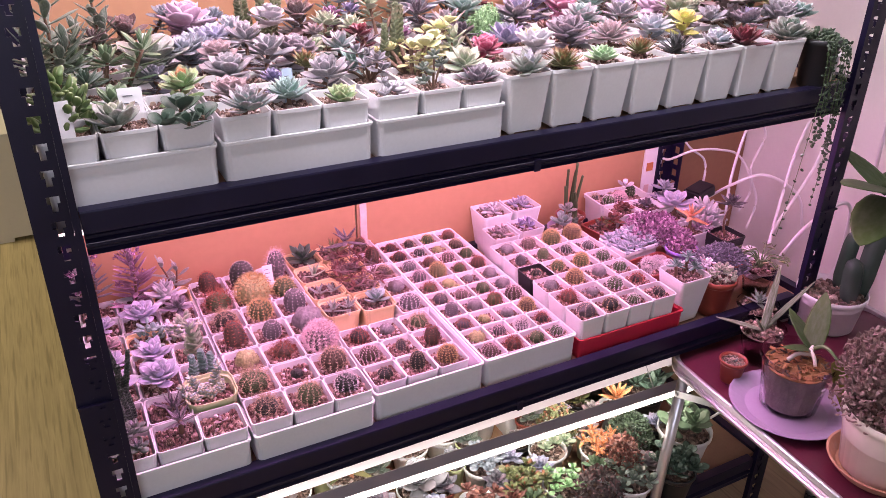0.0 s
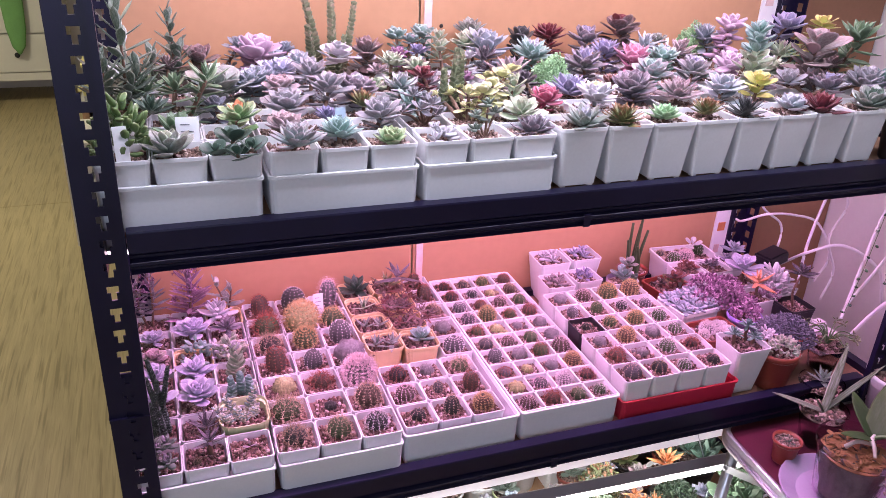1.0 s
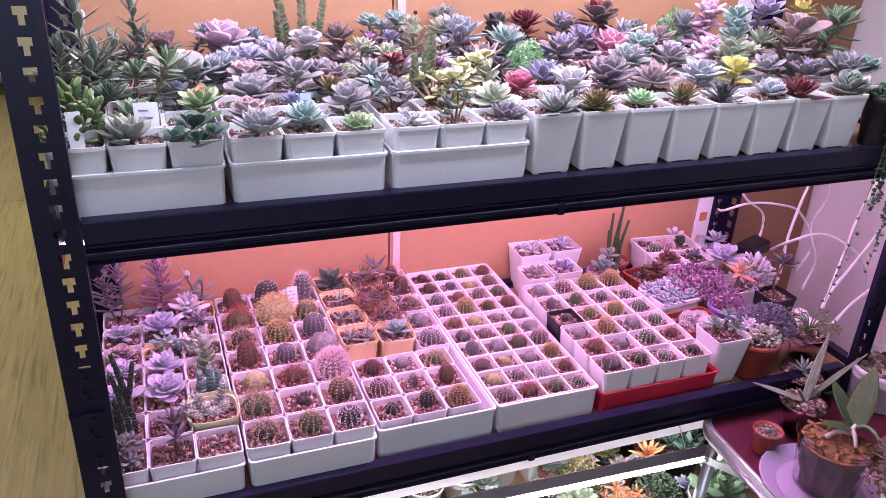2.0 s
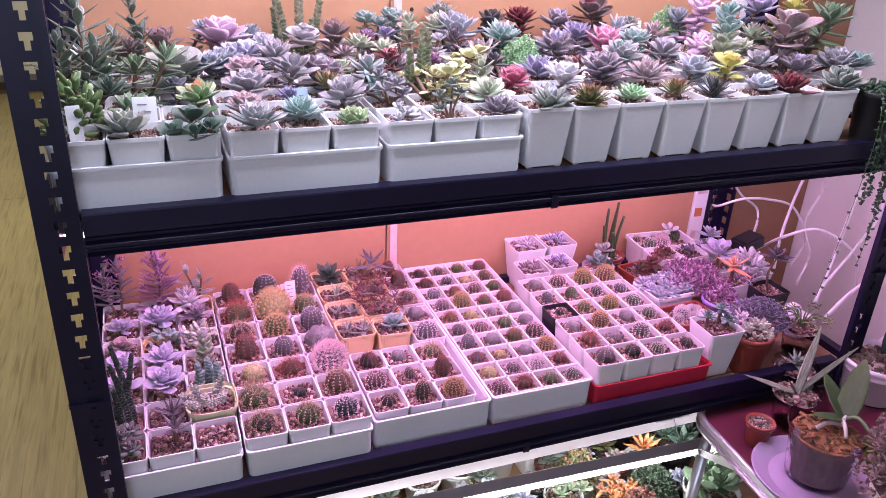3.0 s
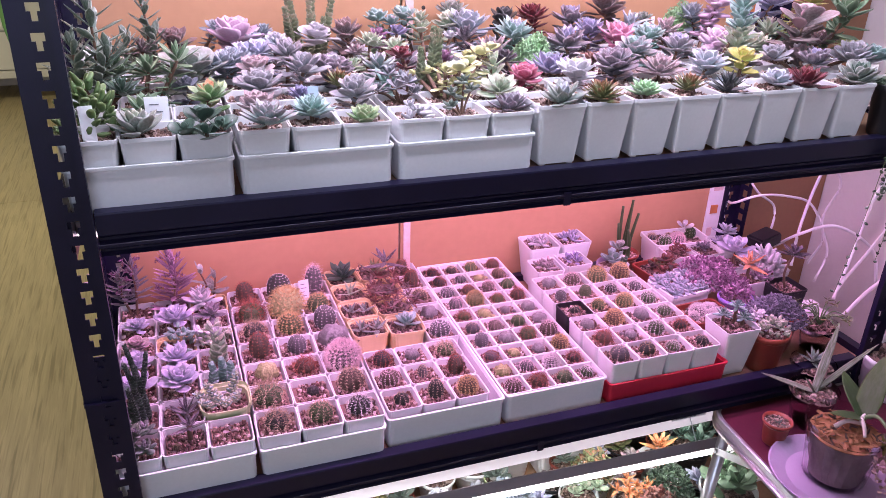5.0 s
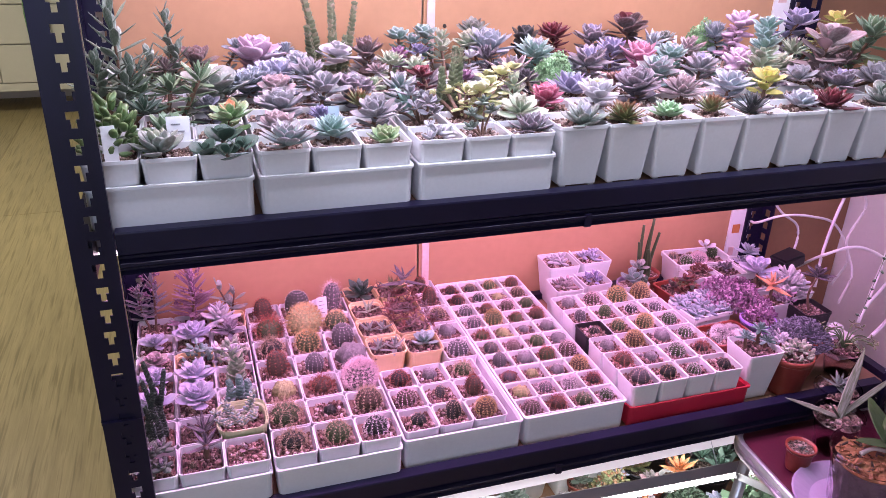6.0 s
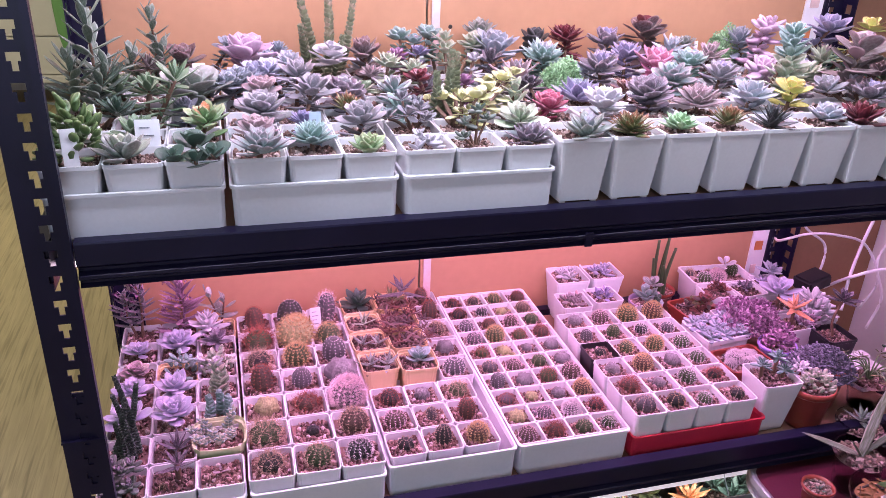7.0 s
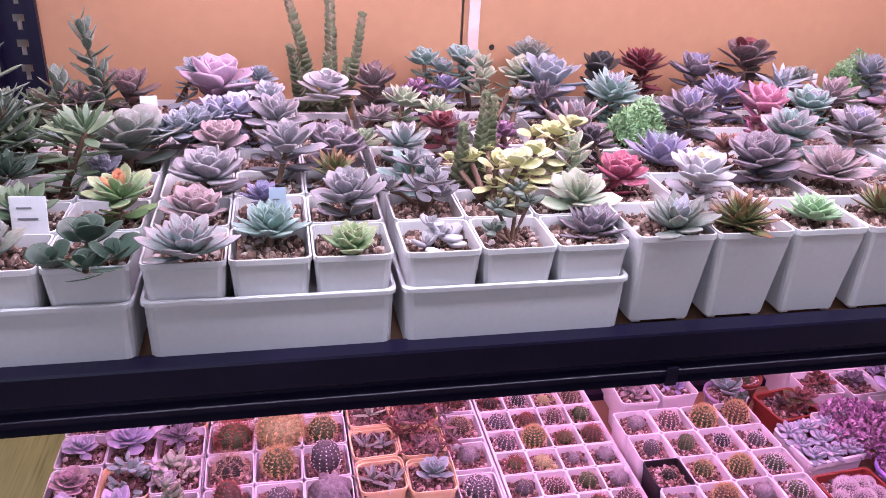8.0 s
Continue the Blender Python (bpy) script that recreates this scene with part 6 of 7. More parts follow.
low_rosettes(0.965, 0.115, "orange", 0.034, 16, "agave", 0.30, 5, lift=0.03, words="starry leaved succulent")
low_rosettes(1.092, 0.215, "orange", 0.050, 16, "agave", 0.32, 1, words="starry leaved succulent", lift=0.035)
low_rosettes(0.585, 0.315, "violet", 0.062, 26, "spoon", 0.62, 1, words="large rosette succulent", lift=0.035)
low_rosettes(0.705, 0.190, "blue", 0.034, 20, "spoon", 0.6, 4)
low_rosettes(0.545, 0.190, "lilac", 0.058, 24, "spoon", 0.6, 1)
low_rosettes(0.425, 0.290, "olive", 0.058, 26, "agave", 0.26, 1, words="spiky rosette succulent", lift=0.03)
low_rosettes(0.305, 0.300, "pink", 0.056, 22, "point", 0.3, 1, words="spiky rosette succulent")
low_rosettes(0.640, 0.085, "redbrown", 0.030, 14, "spoon", 0.6, 4, r=0.05)
low_rosettes(0.755, 0.095, "olive", 0.032, 14, "spoon", 0.55, 5, pot="lime", r=0.05)
low_rosettes(0.860, 0.165, "palegreen", 0.030, 12, "spoon", 0.6, 4, lift=0.04, words="leafy succulent")
low_rosettes(0.830, 0.060, "brightgreen", 0.024, 14, "spoon", 0.6, 4, r=0.046)
low_rosettes(0.440, 0.160, "purple", 0.050, 22, "spoon", 0.6, 1)
low_rosettes(0.330, 0.150, "teal", 0.050, 22, "spoon", 0.6, 1)
low_rosettes(0.680, 0.330, "lilac", 0.046, 20, "spoon", 0.6, 2, r=0.05)
low_rosettes(0.790, 0.350, "greygreen", 0.056, 20, "spoon", 0.7, 1)
low_rosettes(0.520, 0.430, "teal", 0.060, 20, "spoon", 0.6, 1)
low_rosettes(0.640, 0.440, "purple", 0.055, 22, "spoon", 0.6, 1)
low_rosettes(0.210, 0.180, "lilac", 0.056, 22, "spoon", 0.6, 1)
low_rosettes(0.190, 0.320, "greygreen", 0.056, 22, "spoon", 0.6, 1)
low_rosettes(0.965, 0.010, "greygreen", 0.034, 18, "spoon", 0.6, 4, r=0.05)
low_rosettes(0.730, 0.000, "midgreen", 0.040, 14, "spoon", 0.5, 4, r=0.05, words="leafy succulent")
low_rosettes(0.610, -0.002, "lilac", 0.040, 18, "spoon", 0.6, 3, r=0.046)
low_rosettes(0.500, 0.070, "pink", 0.046, 20, "spoon", 0.6, 1)
low_rosettes(1.075, -0.012, "darkgreen", 0.040, 14, "spoon", 0.6, 5, pot="black", r=0.046, lift=0.03, words="leafy succulent")
for x, y, colour, n in ((1.055, 0.118, "pearl", 420), (0.925, 0.215, "olive", 300), (0.985, 0.062, "redbrown", 420), (0.880, 0.005, "brown", 420)):
    ob, bed = low_pot(x, y, f"{PALETTE[colour][3]} dense bushy succulent in a round white pot", 0.046)
    clump(ob, "foliage", (0, 0, bed), 0.054, 0.070, colour, n * 2, 0.0095, "spoon", 0.6)
ob, bed = low_pot(1.165, 0.060, "broad green leafy succulent in a round white pot", 0.062, 0.10)
for k in range(4):
    rosette(ob, (0.028 * math.cos(k * 1.6), 0.028 * math.sin(k * 1.6), bed + 0.02 + 0.02 * (k % 2)), 0.050, "midgreen", 12, "spoon", 0.55, 12, 72)
ob, bed = low_pot(1.185, 0.220, "dark green leafy succulent in a black pot", 0.050, 0.09, "black")
for k in range(4):
    rosette(ob, (0.03 * math.cos(k * 1.6), 0.03 * math.sin(k * 1.6), bed + 0.03), 0.055, "darkgreen", 12, "point", 0.36, 15, 75)
ob, bed = low_pot(1.000, 0.330, "dark spiky succulents in a black pot", 0.052, 0.07, "black")
for k in range(5):
    rosette(ob, (0.035 * math.cos(k * 1.3), 0.035 * math.sin(k * 1.3), bed + 0.02), 0.045, "greygreen", 14, "agave", 0.24, 20, 75)
ob, bed = low_pot(1.120, 0.350, "dark spiky succulents in a black pot", 0.052, 0.07, "black")
for k in range(5):
    rosette(ob, (0.035 * math.cos(k * 1.3), 0.035 * math.sin(k * 1.3), bed + 0.02), 0.045, "olive", 14, "agave", 0.24, 20, 75)
TAKEN = [o.matrix_basis.translation.xy for o in list(scene.objects) if o.get("group") == GROUP_B]
for gx in range(20):
    for gy in range(9):
        x, y = 0.18 + 0.053 * gx + rng.uniform(-0.008, 0.008), 0.02 + 0.051 * gy + rng.uniform(-0.007, 0.007)
        if min((Vector((x, y)) - q).length for q in TAKEN) < 0.056 or (Vector((x, y)) - Vector((0.905, 0.385))).length < 0.11:
            continue
        colour = rng.choice(("redbrown", "midgreen", "lilac", "lavender", "olive", "greygreen", "purple", "pink", "pink"))
        pot = rng.choice(("black", "terracotta", "black", "lime"))
        ob, bed = low_pot(x, y, f"{PALETTE[colour][3]} small succulent in a {'pale green' if pot == 'lime' else pot} pot", 0.028, 0.070, pot)
        rosette(ob, (0, 0, bed + 0.012), rng.uniform(0.032, 0.040), colour, 24, rng.choice(("spoon", "point")), rng.uniform(0.4, 0.65), 12, 76)
        TAKEN.append(Vector((x, y)))
seedbox = thing("seed_box", pose(0.905, 0.385, LOW), "open white box filled with pinkish gravel", "planter", GROUP_B)
box_mesh, rim_mesh = tray_geometry(0.13, 0.16, 0.085)
part("box", box_mesh, M["white"], seedbox)
part("rim", rim_mesh, M["white"], seedbox)
part("gravel", gravel_geometry(30, "square", 260), M["gravel"], seedbox, m=pose(0, 0, 0.076) @ Matrix.Diagonal((0.115, 0.145, 0.05, 1)))

JOIN[0] = False
# ---- the folding table with its pots ----
TZ = 0.572
table = thing("folding_table", pose(1.012, 0.018, 0, 0, 0, -4), "folding table with dark red top and ribbed aluminium rim", "table")
TW, TD = 0.52, 0.60


def rim_loop(grow, z):
    return [(x + TW / 2, y - TD / 2, z) for x, y, z in round_rect(TW / 2 + grow, TD / 2 + grow, 0.06 + grow, z, 8)]


bm = rings(bmesh.new(), [rim_loop(-0.006, TZ - 0.020), rim_loop(-0.006, TZ - 0.010)], True, True)
part("tabletop", bm, M["maroon"], table)
prof = [(-0.0055, TZ - 0.030), (0.006, TZ - 0.030), (0.0075, TZ - 0.024), (0.005, TZ - 0.021), (0.0075, TZ - 0.017), (0.005, TZ - 0.013), (0.0075, TZ - 0.009), (0.006, TZ - 0.001), (0.002, TZ), (-0.0045, TZ - 0.003), (-0.0055, TZ - 0.010)]
bm = bmesh.new()
rings(bm, [rim_loop(g, z) for g, z in prof + [prof[0]]])
bmesh.ops.recalc_face_normals(bm, faces=bm.faces[:])
part("rim", bm, M["alu"], table, "ribbed aluminium rim")
for lx, ly, fx, fy in ((0.028, -0.040, -0.03, 0.0), (0.030, -TD + 0.04, -0.03, -0.05), (TW - 0.03, -0.04, 0.03, 0.0), (TW - 0.03, -TD + 0.04, 0.03, -0.05)):
    part("leg", tube(bmesh.new(), [(lx, ly, TZ - 0.024), (lx + fx, ly + fy, 0.004)], 0.0115, 0.0115, 12), M["alu"], table, smooth=True)
    foot = tube(bmesh.new(), [(lx + fx * 0.96, ly + fy * 0.96, 0.022), (lx + fx, ly + fy, 0.0)], 0.014, 0.014, 12)
    part("rubber_foot", foot, M["black"], table)
for s in (0, 1):
    y = -0.058
    a, b = Vector((0.010, -0.046, TZ - 0.085)), Vector((0.012, -0.165, TZ - 0.030))
    if s:
        a.x, b.x = TW - 0.012, TW - 0.012
    bm = bmesh.new()
    d = (b - a).normalized()
    up_v = d.cross(Vector((1, 0, 0))).normalized() * 0.007
    rings(bm, [[p - up_v, p + up_v, p + up_v + Vector((0.003, 0, 0)), p - up_v + Vector((0.003, 0, 0))] for p in (a, b)], True, True)
    bmesh.ops.recalc_face_normals(bm, faces=bm.faces[:])
    part("brace", bm, M["steel"], table)
    for p in (a, b):
        part("rivet", tube(bmesh.new(), [p + Vector((-0.004, 0, 0)), p + Vector((0.005, 0, 0))], 0.004, 0.004, 10), M["steel"], table)
TT = TZ - 0.0095
dish = bmesh.new()
rings(dish, [circle(0.070, 0, 36), circle(0.072, 0.004, 36), circle(0.098, 0.014, 36), circle(0.100, 0.017, 36), circle(0.097, 0.017, 36), circle(0.070, 0.005, 36)], True, True)
bmesh.ops.recalc_face_normals(dish, faces=dish.faces[:])
tagged_at(part("saucer", dish, M["lavender"], smooth=False), pose(1.084, -0.220, TT), "wide lavender plastic plant saucer on the table", "saucer")
GROUP_T = "pots on the folding table"
orchid = thing("potted_orchid", pose(1.094, -0.214, TT + 0.0055) @ Matrix.Diagonal((0.88, 0.88, 0.96, 1)), "orchid in a smoky clear pot full of bark", "orchid", GROUP_T)
part("pot", round_pot_geometry(0.073, 0.112, 0.76, 0.004, 0.10), M["clear"], orchid, "smoky clear plastic pot")
bm = bmesh.new()
rings(bm, [circle(0.049, 0.008, 24), circle(0.062, 0.089, 24)], True, True)
part("bark", bm, M["bark_dusty"], orchid, "dusty bark filling")
bm = bmesh.new()
rings(bm, [circle(0.0622, 0.0892, 24), circle(0.0622, 0.0905, 24)], True, True)
part("bark_layer", bm, M["bark"], orchid)
for k in range(170):
    a, r = rng.uniform(0, 6.28), 0.058 * math.sqrt(rng.random())
    part("bark_chip", GRAVEL_CHIP[k % 3], M["bark"] if k % 4 else M["soil"], orchid, m=pose(r * math.cos(a), r * math.sin(a), 0.091 + rng.uniform(0, 0.007), rng.uniform(-30, 30), rng.uniform(-30, 30), rng.uniform(0, 360)))
for pts in (((-0.02, 0.01, 0.102), (0.0, 0.005, 0.112), (0.03, -0.004, 0.106)), ((0.03, 0.0, 0.112), (0.018, -0.018, 0.112), (0.012, -0.030, 0.100)), ((0.03, 0.0, 0.114), (0.05, 0.01, 0.112), (0.056, 0.02, 0.10))):
    part("root", tube(bmesh.new(), glide(pts, 5), 0.0042, 0.0032, 8), M["root"], orchid, smooth=True)


def big_leaf(parent, m, length, width, colour):
    return part("leaf", leaf_mesh("blade", colour), None, parent, m=m @ Matrix.Diagonal((length * width, length, length * 0.16, 1)))


CROWN = (0.040, 0.004, 0.112)
for place, az, up_a, ln, w, colour, roll in (((0.034, -0.056, 0.124), 180, -62, 0.125, 0.44, "orchid_yellow", 8), (CROWN, -72, 42, 0.125, 0.40, "orchid", -20), (CROWN, -15, 18, 0.11, 0.46, "orchid", 20), (CROWN, 78, 12, 0.075, 0.36, "orchid", 0)):
    big_leaf(orchid, pose(*place, 0, 0, az) @ pose(0, 0, 0, up_a, roll, 0), ln, w, colour)
stem(orchid, [CROWN, (0.040, -0.022, 0.130), (0.034, -0.056, 0.124)], 0.004, 0.003, "stem_green")
ob, bed = round_potted(1.062, -0.108, TT, 0.026, 0.048, "tiny dark plants in a small red-brown plastic pot", "succulent", group=GROUP_T, stones="darkgravel")
rosette(ob, (0.002, 0.004, bed), 0.012, "darkgreen", 10, "agave", 0.3, 20, 75)
ob, bed = round_potted(1.160, -0.082, TT, 0.043, 0.078, "long-leaved striped agave in a smoky clear pot", "succulent", group=GROUP_T, colour="clear", stones="darkgravel")
ob.rotation_euler.z = 0
for az, up_a, ln, w in ((72, 22, 0.115, 0.17), (-58, 58, 0.135, 0.12), (-82, 22, 0.170, 0.07), (100, 50, 0.06, 0.16)):
    big_leaf(ob, pose(0, 0, bed, 0, 0, az) @ pose(0, 0, 0, up_a, 0, 0), ln, w, "agave_stripe")
ob, bed = round_potted(1.225, -0.010, TT, 0.042, 0.075, "small spiky grey-green succulent in a clear pot", "succulent", group=GROUP_T, colour="clear", stones="darkgravel")
rosette(ob, (0, 0, bed + 0.008), 0.034, "greygreen", 18, "agave", 0.26, 20, 75)
ob, bed = round_potted(1.392, -0.052, TT, 0.070, 0.085, "upright dark ribbed cacti in a white round pot", "cactus", "potted_cactus", "white", "darkgravel", 0.8, GROUP_T)
ob.rotation_euler.z = 0
for dx, dy, h, r, tilt in ((0.012, -0.030, 0.10, 0.021, -6), (0.052, -0.024, 0.17, 0.022, 8), (0.046, 0.02, 0.13, 0.018, 4)):
    loops = []
    for j in range(10):
        f = j / 9
        rr = r * min(1, 0.75 + f) * math.sqrt(max(0.02, 1 - max(0, f - 0.72) ** 2 * 12.2))
        loops.append([(dx + tilt * 0.002 * f + rr * (1 if k % 2 else 0.72) * math.cos(math.pi * k / 6), dy + rr * (1 if k % 2 else 0.72) * math.sin(math.pi * k / 6), bed - 0.004 + h * f) for k in range(12)])
    bm = rings(bmesh.new(), loops, True, True)
    bmesh.ops.recalc_face_normals(bm, faces=bm.faces[:])
    part("cactus_column", bm, M["cactus_bluegreen"], ob, smooth=True)
saucer2 = bmesh.new()
rings(saucer2, [circle(0.062, 0, 32), circle(0.078, 0.018, 32), circle(0.080, 0.022, 32), circle(0.076, 0.022, 32), circle(0.062, 0.004, 32)], True, True)
bmesh.ops.recalc_face_normals(saucer2, faces=saucer2.faces[:])
tagged_at(part("saucer", saucer2, M["terracotta_pale"]), pose(1.095, -0.395, TT), "terracotta saucer under a cream ceramic pot", "saucer")
ob, bed = round_potted(1.095, -0.395, TT + 0.0045, 0.077, 0.118, "cream glazed pot overflowing with dusky small-leaved sedum", "succulent", colour="cream_glaze", stones="darkgravel", taper=0.76, group=GROUP_T)
for dx, dy, dz, s in ((0, 0, 0.0, 0.075), (-0.03, 0.03, 0.02, 0.06), (0.03, 0.03, 0.03, 0.06), (0.0, 0.05, 0.05, 0.05), (0.04, -0.02, 0.02, 0.05), (0.04, 0.06, 0.06, 0.05)):
    clump(ob, "foliage", (dx, dy, bed + dz), s, 0.055, "dusky", 520, 0.009, "spoon", 0.6)
ob, bed = round_potted(1.465, -0.200, TT, 0.052, 0.10, "large-leaved dark green orchid in a white round pot", "orchid", "potted_orchid", "white", "darkgravel", 0.8, GROUP_T)
ob.rotation_euler.z = 0
stem(ob, [(0, 0, bed - 0.003), (-0.015, 0.05, bed + 0.13), (-0.045, 0.11, bed + 0.235)], 0.006, 0.004, "stem_green")
for az, up_a, ln, w, z in ((95, 16, 0.18, 0.5, 0.232), (112, -16, 0.16, 0.55, 0.215), (-80, 10, 0.15, 0.5, 0.235), (10, 30, 0.13, 0.5, 0.225)):
    big_leaf(ob, pose(-0.044, 0.108, bed + z, 0, 0, az) @ pose(0, 0, 0, up_a, 0, 0), ln, w, "orchid")

# ---- cables, power and labels at the right end ----
def cable(name, pts, r, label, colour="cable"):
    tagged(part(name, tube(bmesh.new(), glide(pts, 8), r, r, 8), M[colour], smooth=True), label, "cable", "cables")


C_W = "loose white electric cable beside the rack"
cable("cable", [(1.335, 0.47, 1.03), (1.36, 0.46, 0.90), (1.42, 0.44, 0.80), (1.50, 0.45, 0.74), (1.47, 0.42, 0.68), (1.40, 0.40, 0.645)], 0.0029, C_W)
cable("cable", [(1.375, 0.47, 0.76), (1.33, 0.40, 0.79), (1.36, 0.36, 0.82), (1.44, 0.36, 0.81), (1.52, 0.36, 0.78), (1.56, 0.34, 0.70), (1.52, 0.33, 0.64)], 0.0029, C_W)
cable("cable", [(1.52, 0.34, 1.03), (1.50, 0.33, 0.92), (1.56, 0.33, 0.84), (1.52, 0.32, 0.76), (1.54, 0.30, 0.68), (1.50, 0.28, 0.62)], 0.0029, C_W)
cable("cable", [(1.60, 0.36, 1.04), (1.54, 0.34, 0.95), (1.50, 0.34, 0.85), (1.47, 0.33, 0.74), (1.44, 0.30, 0.66)], 0.0034, C_W)
cable("cable", [(1.58, 0.24, 1.04), (1.60, 0.24, 0.94), (1.54, 0.22, 0.84), (1.50, 0.20, 0.74), (1.44, 0.16, 0.68)], 0.0034, C_W)
cable("cable", [(1.62, 0.22, 1.04), (1.63, 0.22, 0.92), (1.60, 0.20, 0.82), (1.52, 0.18, 0.74), (1.42, 0.14, 0.70), (1.36, 0.10, 0.69)], 0.0035, C_W)
cable("cable", [(1.48, 0.40, 0.66), (1.44, 0.30, 0.74), (1.50, 0.26, 0.77), (1.58, 0.22, 0.72), (1.60, 0.2, 0.64)], 0.0035, C_W)
cable("cable", [(1.36, 0.07, 0.665), (1.44, 0.08, 0.72), (1.54, 0.08, 0.76), (1.62, 0.10, 0.70), (1.62, 0.10, 0.5)], 0.0040, C_W)
cable("cable", [(1.58, 0.05, 0.95), (1.60, 0.06, 0.86), (1.64, 0.08, 0.76), (1.58, 0.05, 0.66), (1.46, 0.03, 0.58)], 0.0040, "grey electric cable hanging by the wall")
cable("cable", [(1.12, 0.205, 0.380), (1.22, 0.215, 0.385), (1.27, 0.23, 0.43), (1.30, 0.25, 0.52), (1.36, 0.30, 0.575)], 0.0029, C_W)
cable("cable", [(1.24, 0.10, 0.36), (1.20, 0.12, 0.30), (1.22, 0.08, 0.26), (1.30, 0.06, 0.30), (1.40, 0.06, 0.42)], 0.0029, C_W)
adapter = thing("power_adapter", pose(1.328, 0.120, MID, 0, 0, 12), "white power adapter box lying on the shelf", "adapter")
part("case", boxes((-0.026, 0.026, -0.040, 0.040, 0, 0.045), bevel=0.006), M["white"], adapter)
part("socket", boxes((-0.012, 0.012, -0.012, 0.012, 0.0452, 0.060), bevel=0.003), M["white"], adapter)
plug = thing("black_adapter", pose(1.388, 0.345, 0.700, 0, -8, 12), "black power adapter on a white power strip", "adapter")
part("case", boxes((-0.034, 0.034, -0.024, 0.024, 0, 0.030), bevel=0.005), M["black"], plug)
power = thing("power_strip", pose(1.385, 0.345, MID, 0, 0, 12), "white power strip standing at the end of the shelf", "power strip")
part("case", boxes((-0.030, 0.030, -0.026, 0.026, 0, 0.0695), bevel=0.005), M["white"], power)
for k in range(2):
    part("socket", boxes((-0.014, 0.014, -0.0285, -0.0262, 0.010 + 0.028 * k, 0.032 + 0.028 * k), bevel=0.001), M["tag"], power)
label_card = thing("lamp_label", pose(1.13, 0.1865, 0.386, 55), "printed paper label on the tube lamp", "label")
part("card", boxes((-0.045, 0.045, -0.006, 0.008, 0, 0.0008)), M["tag"], label_card)
for k in range(4):
    part("print_bar", boxes((-0.035, 0.02 + 0.004 * k, -0.004 + 0.003 * k, -0.0025 + 0.003 * k, 0.001, 0.0014)), M["ink"], label_card)

# string-of-pearls plant hanging over the upper beam
pearls = thing("string_of_pearls", pose(1.258, 0.010, UP), "string-of-pearls plant trailing from a dark pot over the shelf", "succulent")
part("pot", round_pot_geometry(0.036, 0.088, 0.74), M["black"], pearls)
clump(pearls, "foliage", (0, 0, 0.080), 0.034, 0.022, "pearl", 160, 0.007, "bean", 0.9)
for k, (dx, drop, sway) in enumerate(((-0.030, 0.27, -0.03), (-0.020, 0.10, 0.0), (0.006, 0.12, 0.012), (0.020, 0.17, 0.0), (0.014, 0.10, 0.01), (-0.010, 0.08, 0.0), (0.028, 0.22, -0.012))):
    line = glide([(dx * 0.4, -0.02, 0.090), (dx, -0.040, 0.075), (dx, -0.046, 0.0), (dx + sway * 0.5, -0.046, -drop * 0.6), (dx + sway, -0.044, -drop)], 12)
    stem(pearls, line[::6] + [line[-1]], 0.0007, 0.0005, "stem_green")
    verts, polys = [], []
    src = leaf_mesh("bean", "pearl")
    co, faces = np.array([v.co[:] for v in src.vertices]), [tuple(p.vertices) for p in src.polygons]
    step = 1 if drop < 0.2 else 2
    for p in line[4::step]:
        m = np.array(Matrix.Translation(Vector(p) + Vector((rng.uniform(-0.003, 0.003), rng.uniform(-0.003, 0.001), 0))) @ pose(0, 0, 0, rng.uniform(-60, 60), 0, rng.uniform(0, 360)) @ Matrix.Diagonal((0.0062, 0.0066, 0.0062, 1)))
        n0 = len(verts)
        verts += [tuple(v) for v in co @ m[:3, :3].T + m[:3, 3]]
        polys += [tuple(n0 + i for i in f) for f in faces]
    mesh = bpy.data.meshes.new("pearl_strand")
    mesh.from_pydata(verts, [], polys)
    mesh.shade_smooth()
    tagged(part("pearl_strand", mesh, M["tiny_pearl"], pearls), kind="stuff")
ob = thing("round_dish", pose(1.315, 0.040, UP), "white round dish at the end of the upper shelf", "dish")
part("bowl", round_pot_geometry(0.030, 0.050, 0.8), M["white"], ob)


def plant_tag(x, y, z, w, h, tilt, turn, bars=2, colour="tag"):
    ob = thing("plant_tag", pose(x, y, z, tilt, 0, turn), "white plastic plant tag stuck in a pot", "plant tag", "plant tags")
    part("card", boxes((-w / 2, w / 2, -0.0006, 0.0006, -0.02, h), bevel=0.0004), M[colour], ob)
    for k in range(bars):
        part("writing_bar", boxes((-w * 0.3, w * (0.1 + 0.15 * (k % 2)), -0.0013, -0.0008, h * (0.75 - 0.22 * k), h * (0.75 - 0.22 * k) + 0.0012)), M["ink"], ob)


plant_tag(0.030, 0.014, UP + 0.078, 0.016, 0.046, -8, 10, 0)
plant_tag(0.106, 0.062, UP + 0.078, 0.028, 0.040, -10, -4, 2)
plant_tag(0.300, 0.058, UP + 0.080, 0.014, 0.042, -6, 0, 2, "tag_blue")
plant_tag(0.165, 0.330, UP + 0.080, 0.018, 0.046, -12, 8, 1)
plant_tag(0.052, 0.095, UP + 0.080, 0.004, 0.05, -6, 60, 0)
plant_tag(0.330, 0.405, MID + 0.076, 0.020, 0.036, -8, 4, 4)
plant_tag(0.020, 0.330, UP + 0.080, 0.014, 0.05, -10, 20, 0)
plant_tag(1.030, 0.385, UP + 0.095, 0.008, 0.045, -6, 6, 0)

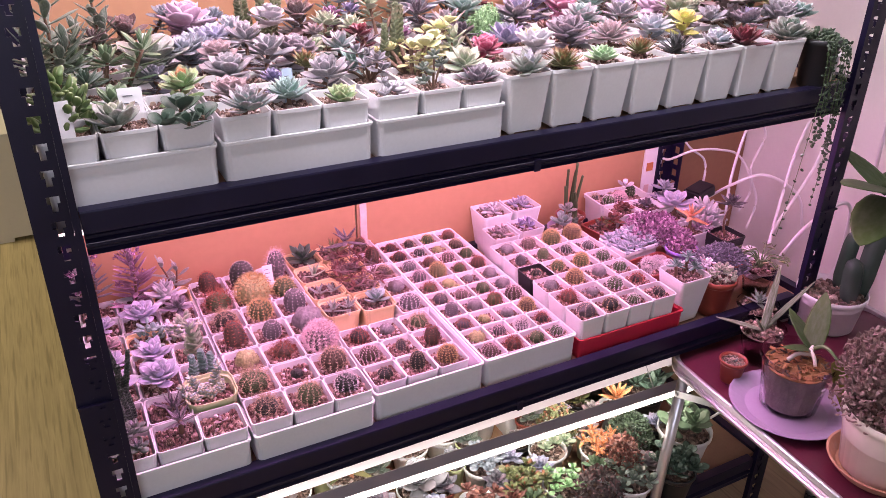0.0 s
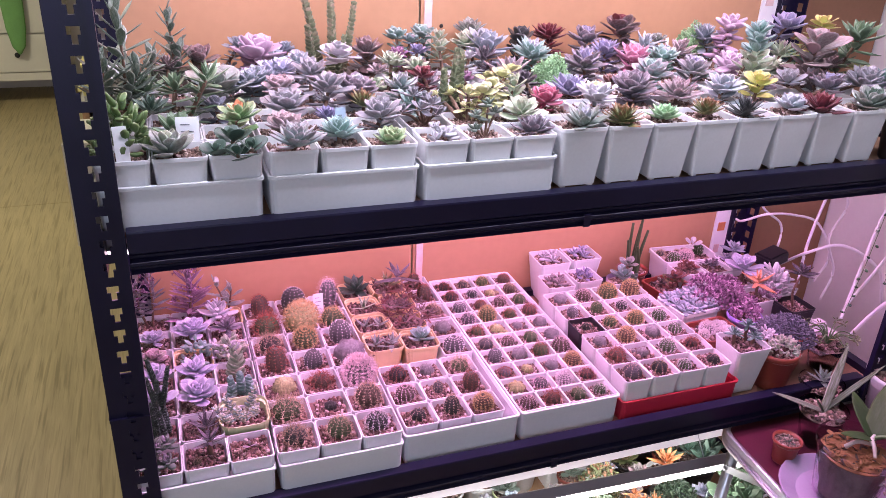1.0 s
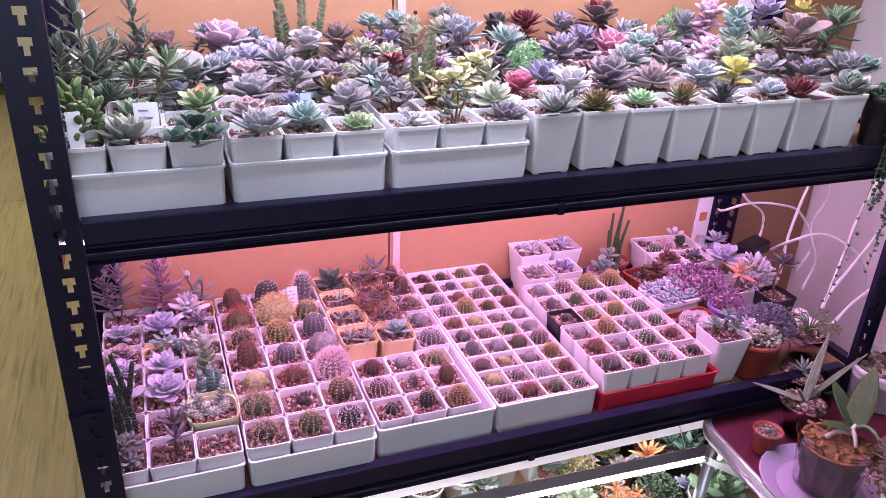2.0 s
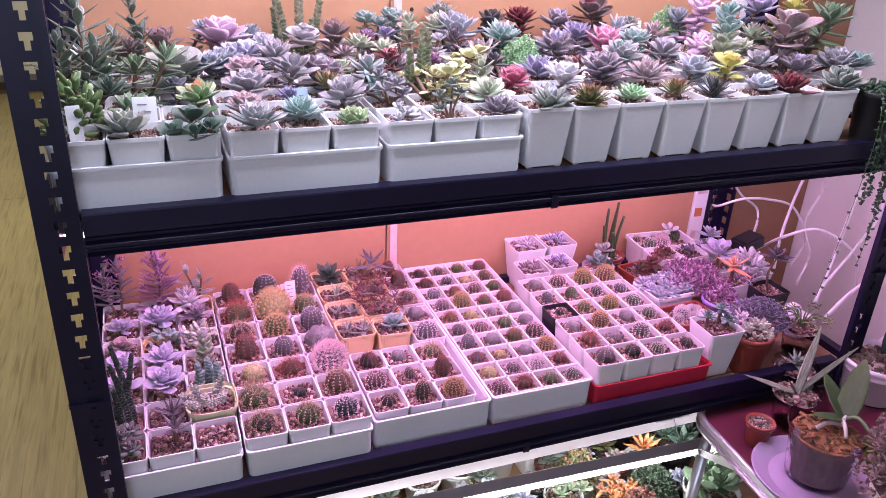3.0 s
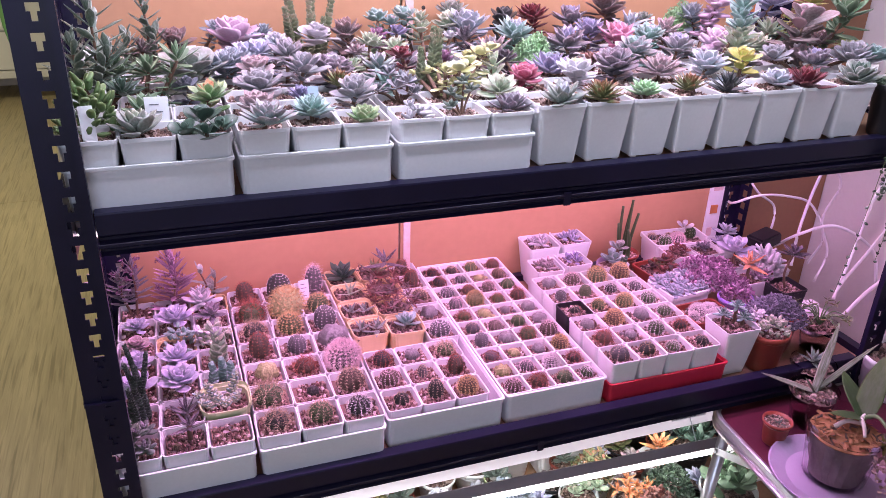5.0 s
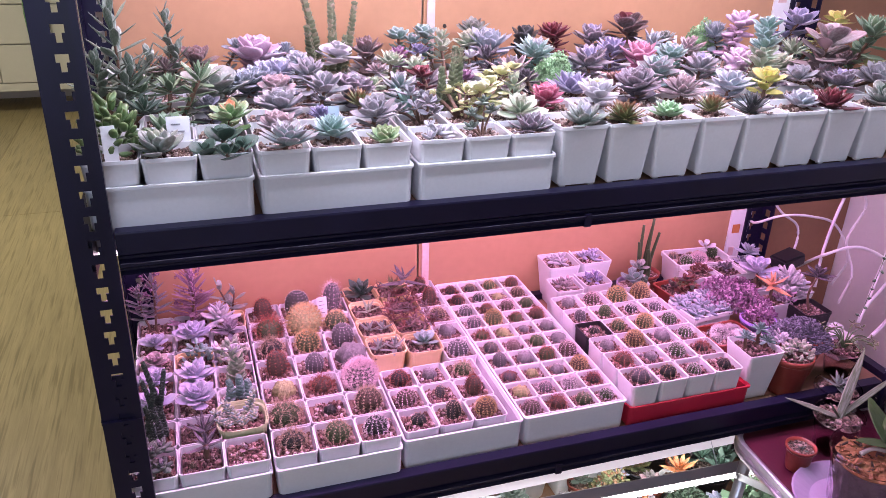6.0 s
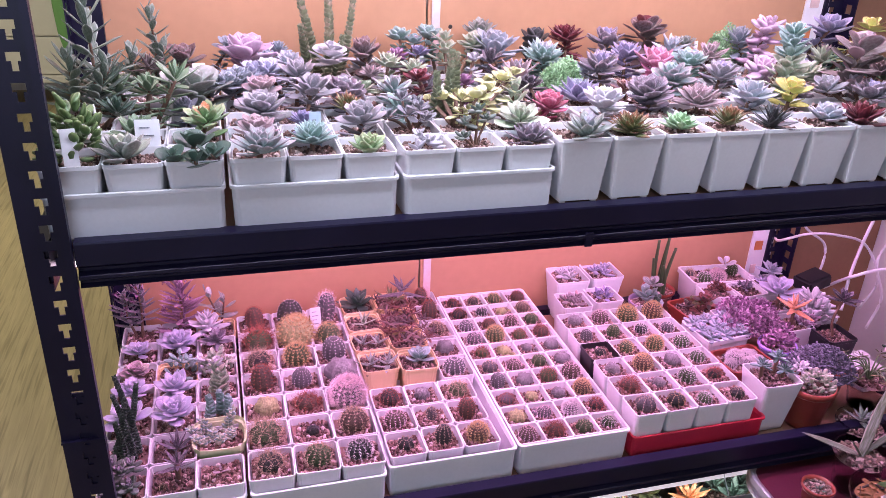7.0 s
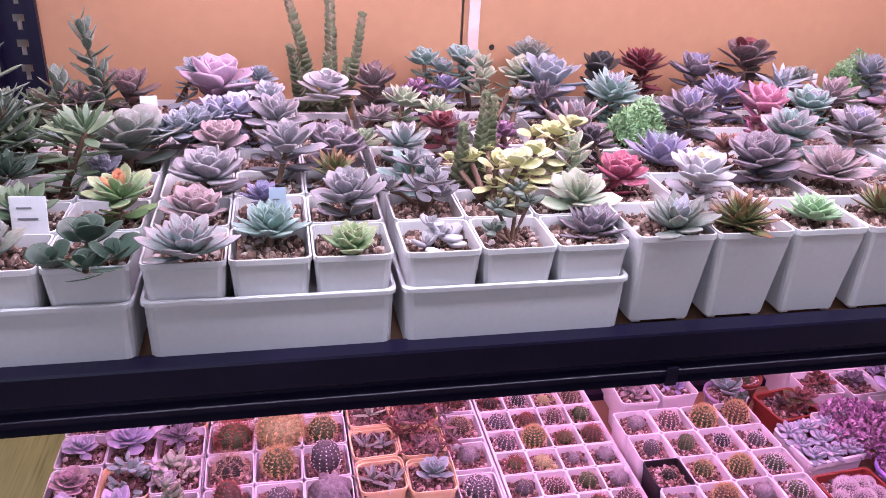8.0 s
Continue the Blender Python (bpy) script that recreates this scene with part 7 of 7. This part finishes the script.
# ---- the room beyond ----
cab = thing("drawer_cabinet", pose(0, 0, 0), "white chest of drawers with small dark round knobs", "cabinet")
CX0, CX1, CY = -1.55, -0.455, 4.80
part("carcass", boxes((CX0 + 0.03, CX1 - 0.03, CY + 0.02, CY + 0.44, 0.16, 1.00), bevel=0.003), M["cabinet"], cab)
part("top", boxes((CX0 - 0.01, CX1 + 0.01, CY - 0.012, CY + 0.45, 1.001, 1.025), bevel=0.004), M["cabinet"], cab)
part("plinth_rail", boxes((CX0 + 0.045, CX1 - 0.045, CY - 0.002, CY + 0.019, 0.161, 0.212), bevel=0.002), M["cabinet"], cab)
for x in (CX0, CX1 - 0.045):
    for y in (CY - 0.004, CY + 0.40):
        part("leg", boxes((x, x + 0.044, y, y + 0.044, 0.0, 1.0005), bevel=0.004), M["cabinet"], cab)
knob = bmesh.new()
rings(knob, [circle(0.006, 0, 14), circle(0.007, 0.010, 14), circle(0.016, 0.014, 14), circle(0.017, 0.022, 14), circle(0.010, 0.028, 14)], True, True)
bmesh.ops.recalc_face_normals(knob, faces=knob.faces[:])
knob_mesh = bpy.data.meshes.new("knob")
knob.to_mesh(knob_mesh)
knob.free()
for j in range(3):
    z0 = 0.218 + 0.250 * j
    for x0, x1 in ((CX0 + 0.05, -1.005), (-0.999, CX1 - 0.05)):
        front = part("drawer", boxes((x0, x1, CY - 0.004, CY + 0.018, z0, z0 + 0.242), bevel=0.003), M["cabinet"], cab)
        part("knob", knob_mesh, M["black"], front, "dark round knob", m=pose((x0 + x1) / 2, CY - 0.004, z0 + 0.115, 90))
bag = bmesh.new()
rings(bag, [[(-0.60 - 0.13 + s * math.cos(a), 4.755 + 0.022 * math.sin(a), z) for a in [2 * math.pi * k / 12 for k in range(12)]] for s, z in ((0.008, 0.345), (0.038, 0.39), (0.058, 0.50), (0.066, 0.66), (0.06, 0.80), (0.03, 0.845))], True, True)
bmesh.ops.recalc_face_normals(bag, faces=bag.faces[:])
tagged(part("cloth_bag", bag, M["leafbag"], smooth=True), "green cloth hanging in front of the drawers", "cloth")
panel = tagged(part("white_panel", boxes((-0.310, -0.213, 2.40, 2.425, 0.0, 0.45), (-0.2129, -0.02, 2.40, 2.425, 0.016, 0.45), (-0.3095, -0.02, 2.4251, 2.78, 0.03, 0.445)), M["cabinet"]), "low white painted box standing on the floor", "box")
basket = thing("laundry_basket", pose(0, 0, 0), "dark basket heaped with folded striped cloth", "basket")
bm = rings(bmesh.new(), [[(-0.135 + x, 3.30 + y, z) for x, y, z in round_rect(a, 0.16, 0.03, z)] for a, z in ((0.13, 0.0), (0.15, 0.39), (0.145, 0.392), (0.125, 0.02))], True, True)
bmesh.ops.recalc_face_normals(bm, faces=bm.faces[:])
part("basket", bm, M["mdf"], basket)
for k in range(8):
    z = 0.392 + 0.058 * k
    w = 0.155 + 0.012 * math.sin(k * 2.1) - 0.008 * k
    part("folded_cloth", boxes((-0.130 - w, -0.130 + w, 3.15 + 0.006 * (k % 3), 3.44, z, z + 0.056), bevel=0.022), M["cloth_yellow"] if k in (1, 3) else M["cloth"], basket)

# ---- floor boards ----
EDGES = (X0, -1.85, -0.90, 0.05, 1.00, X1)
for x0, x1 in zip(EDGES, EDGES[1:]):
    for j in range(-1, 3):
        y0, y1 = max(-0.87 + 3.8 * j, Y0), min(-0.87 + 3.8 * (j + 1), Y1)
        if y1 - y0 > 0.05:
            part("floor_board", boxes((x0 + 0.0006, x1 - 0.0006, y0 + 0.0006, y1 - 0.0006, -0.012, 0.0), bevel=0.001), M["plank"], floor)
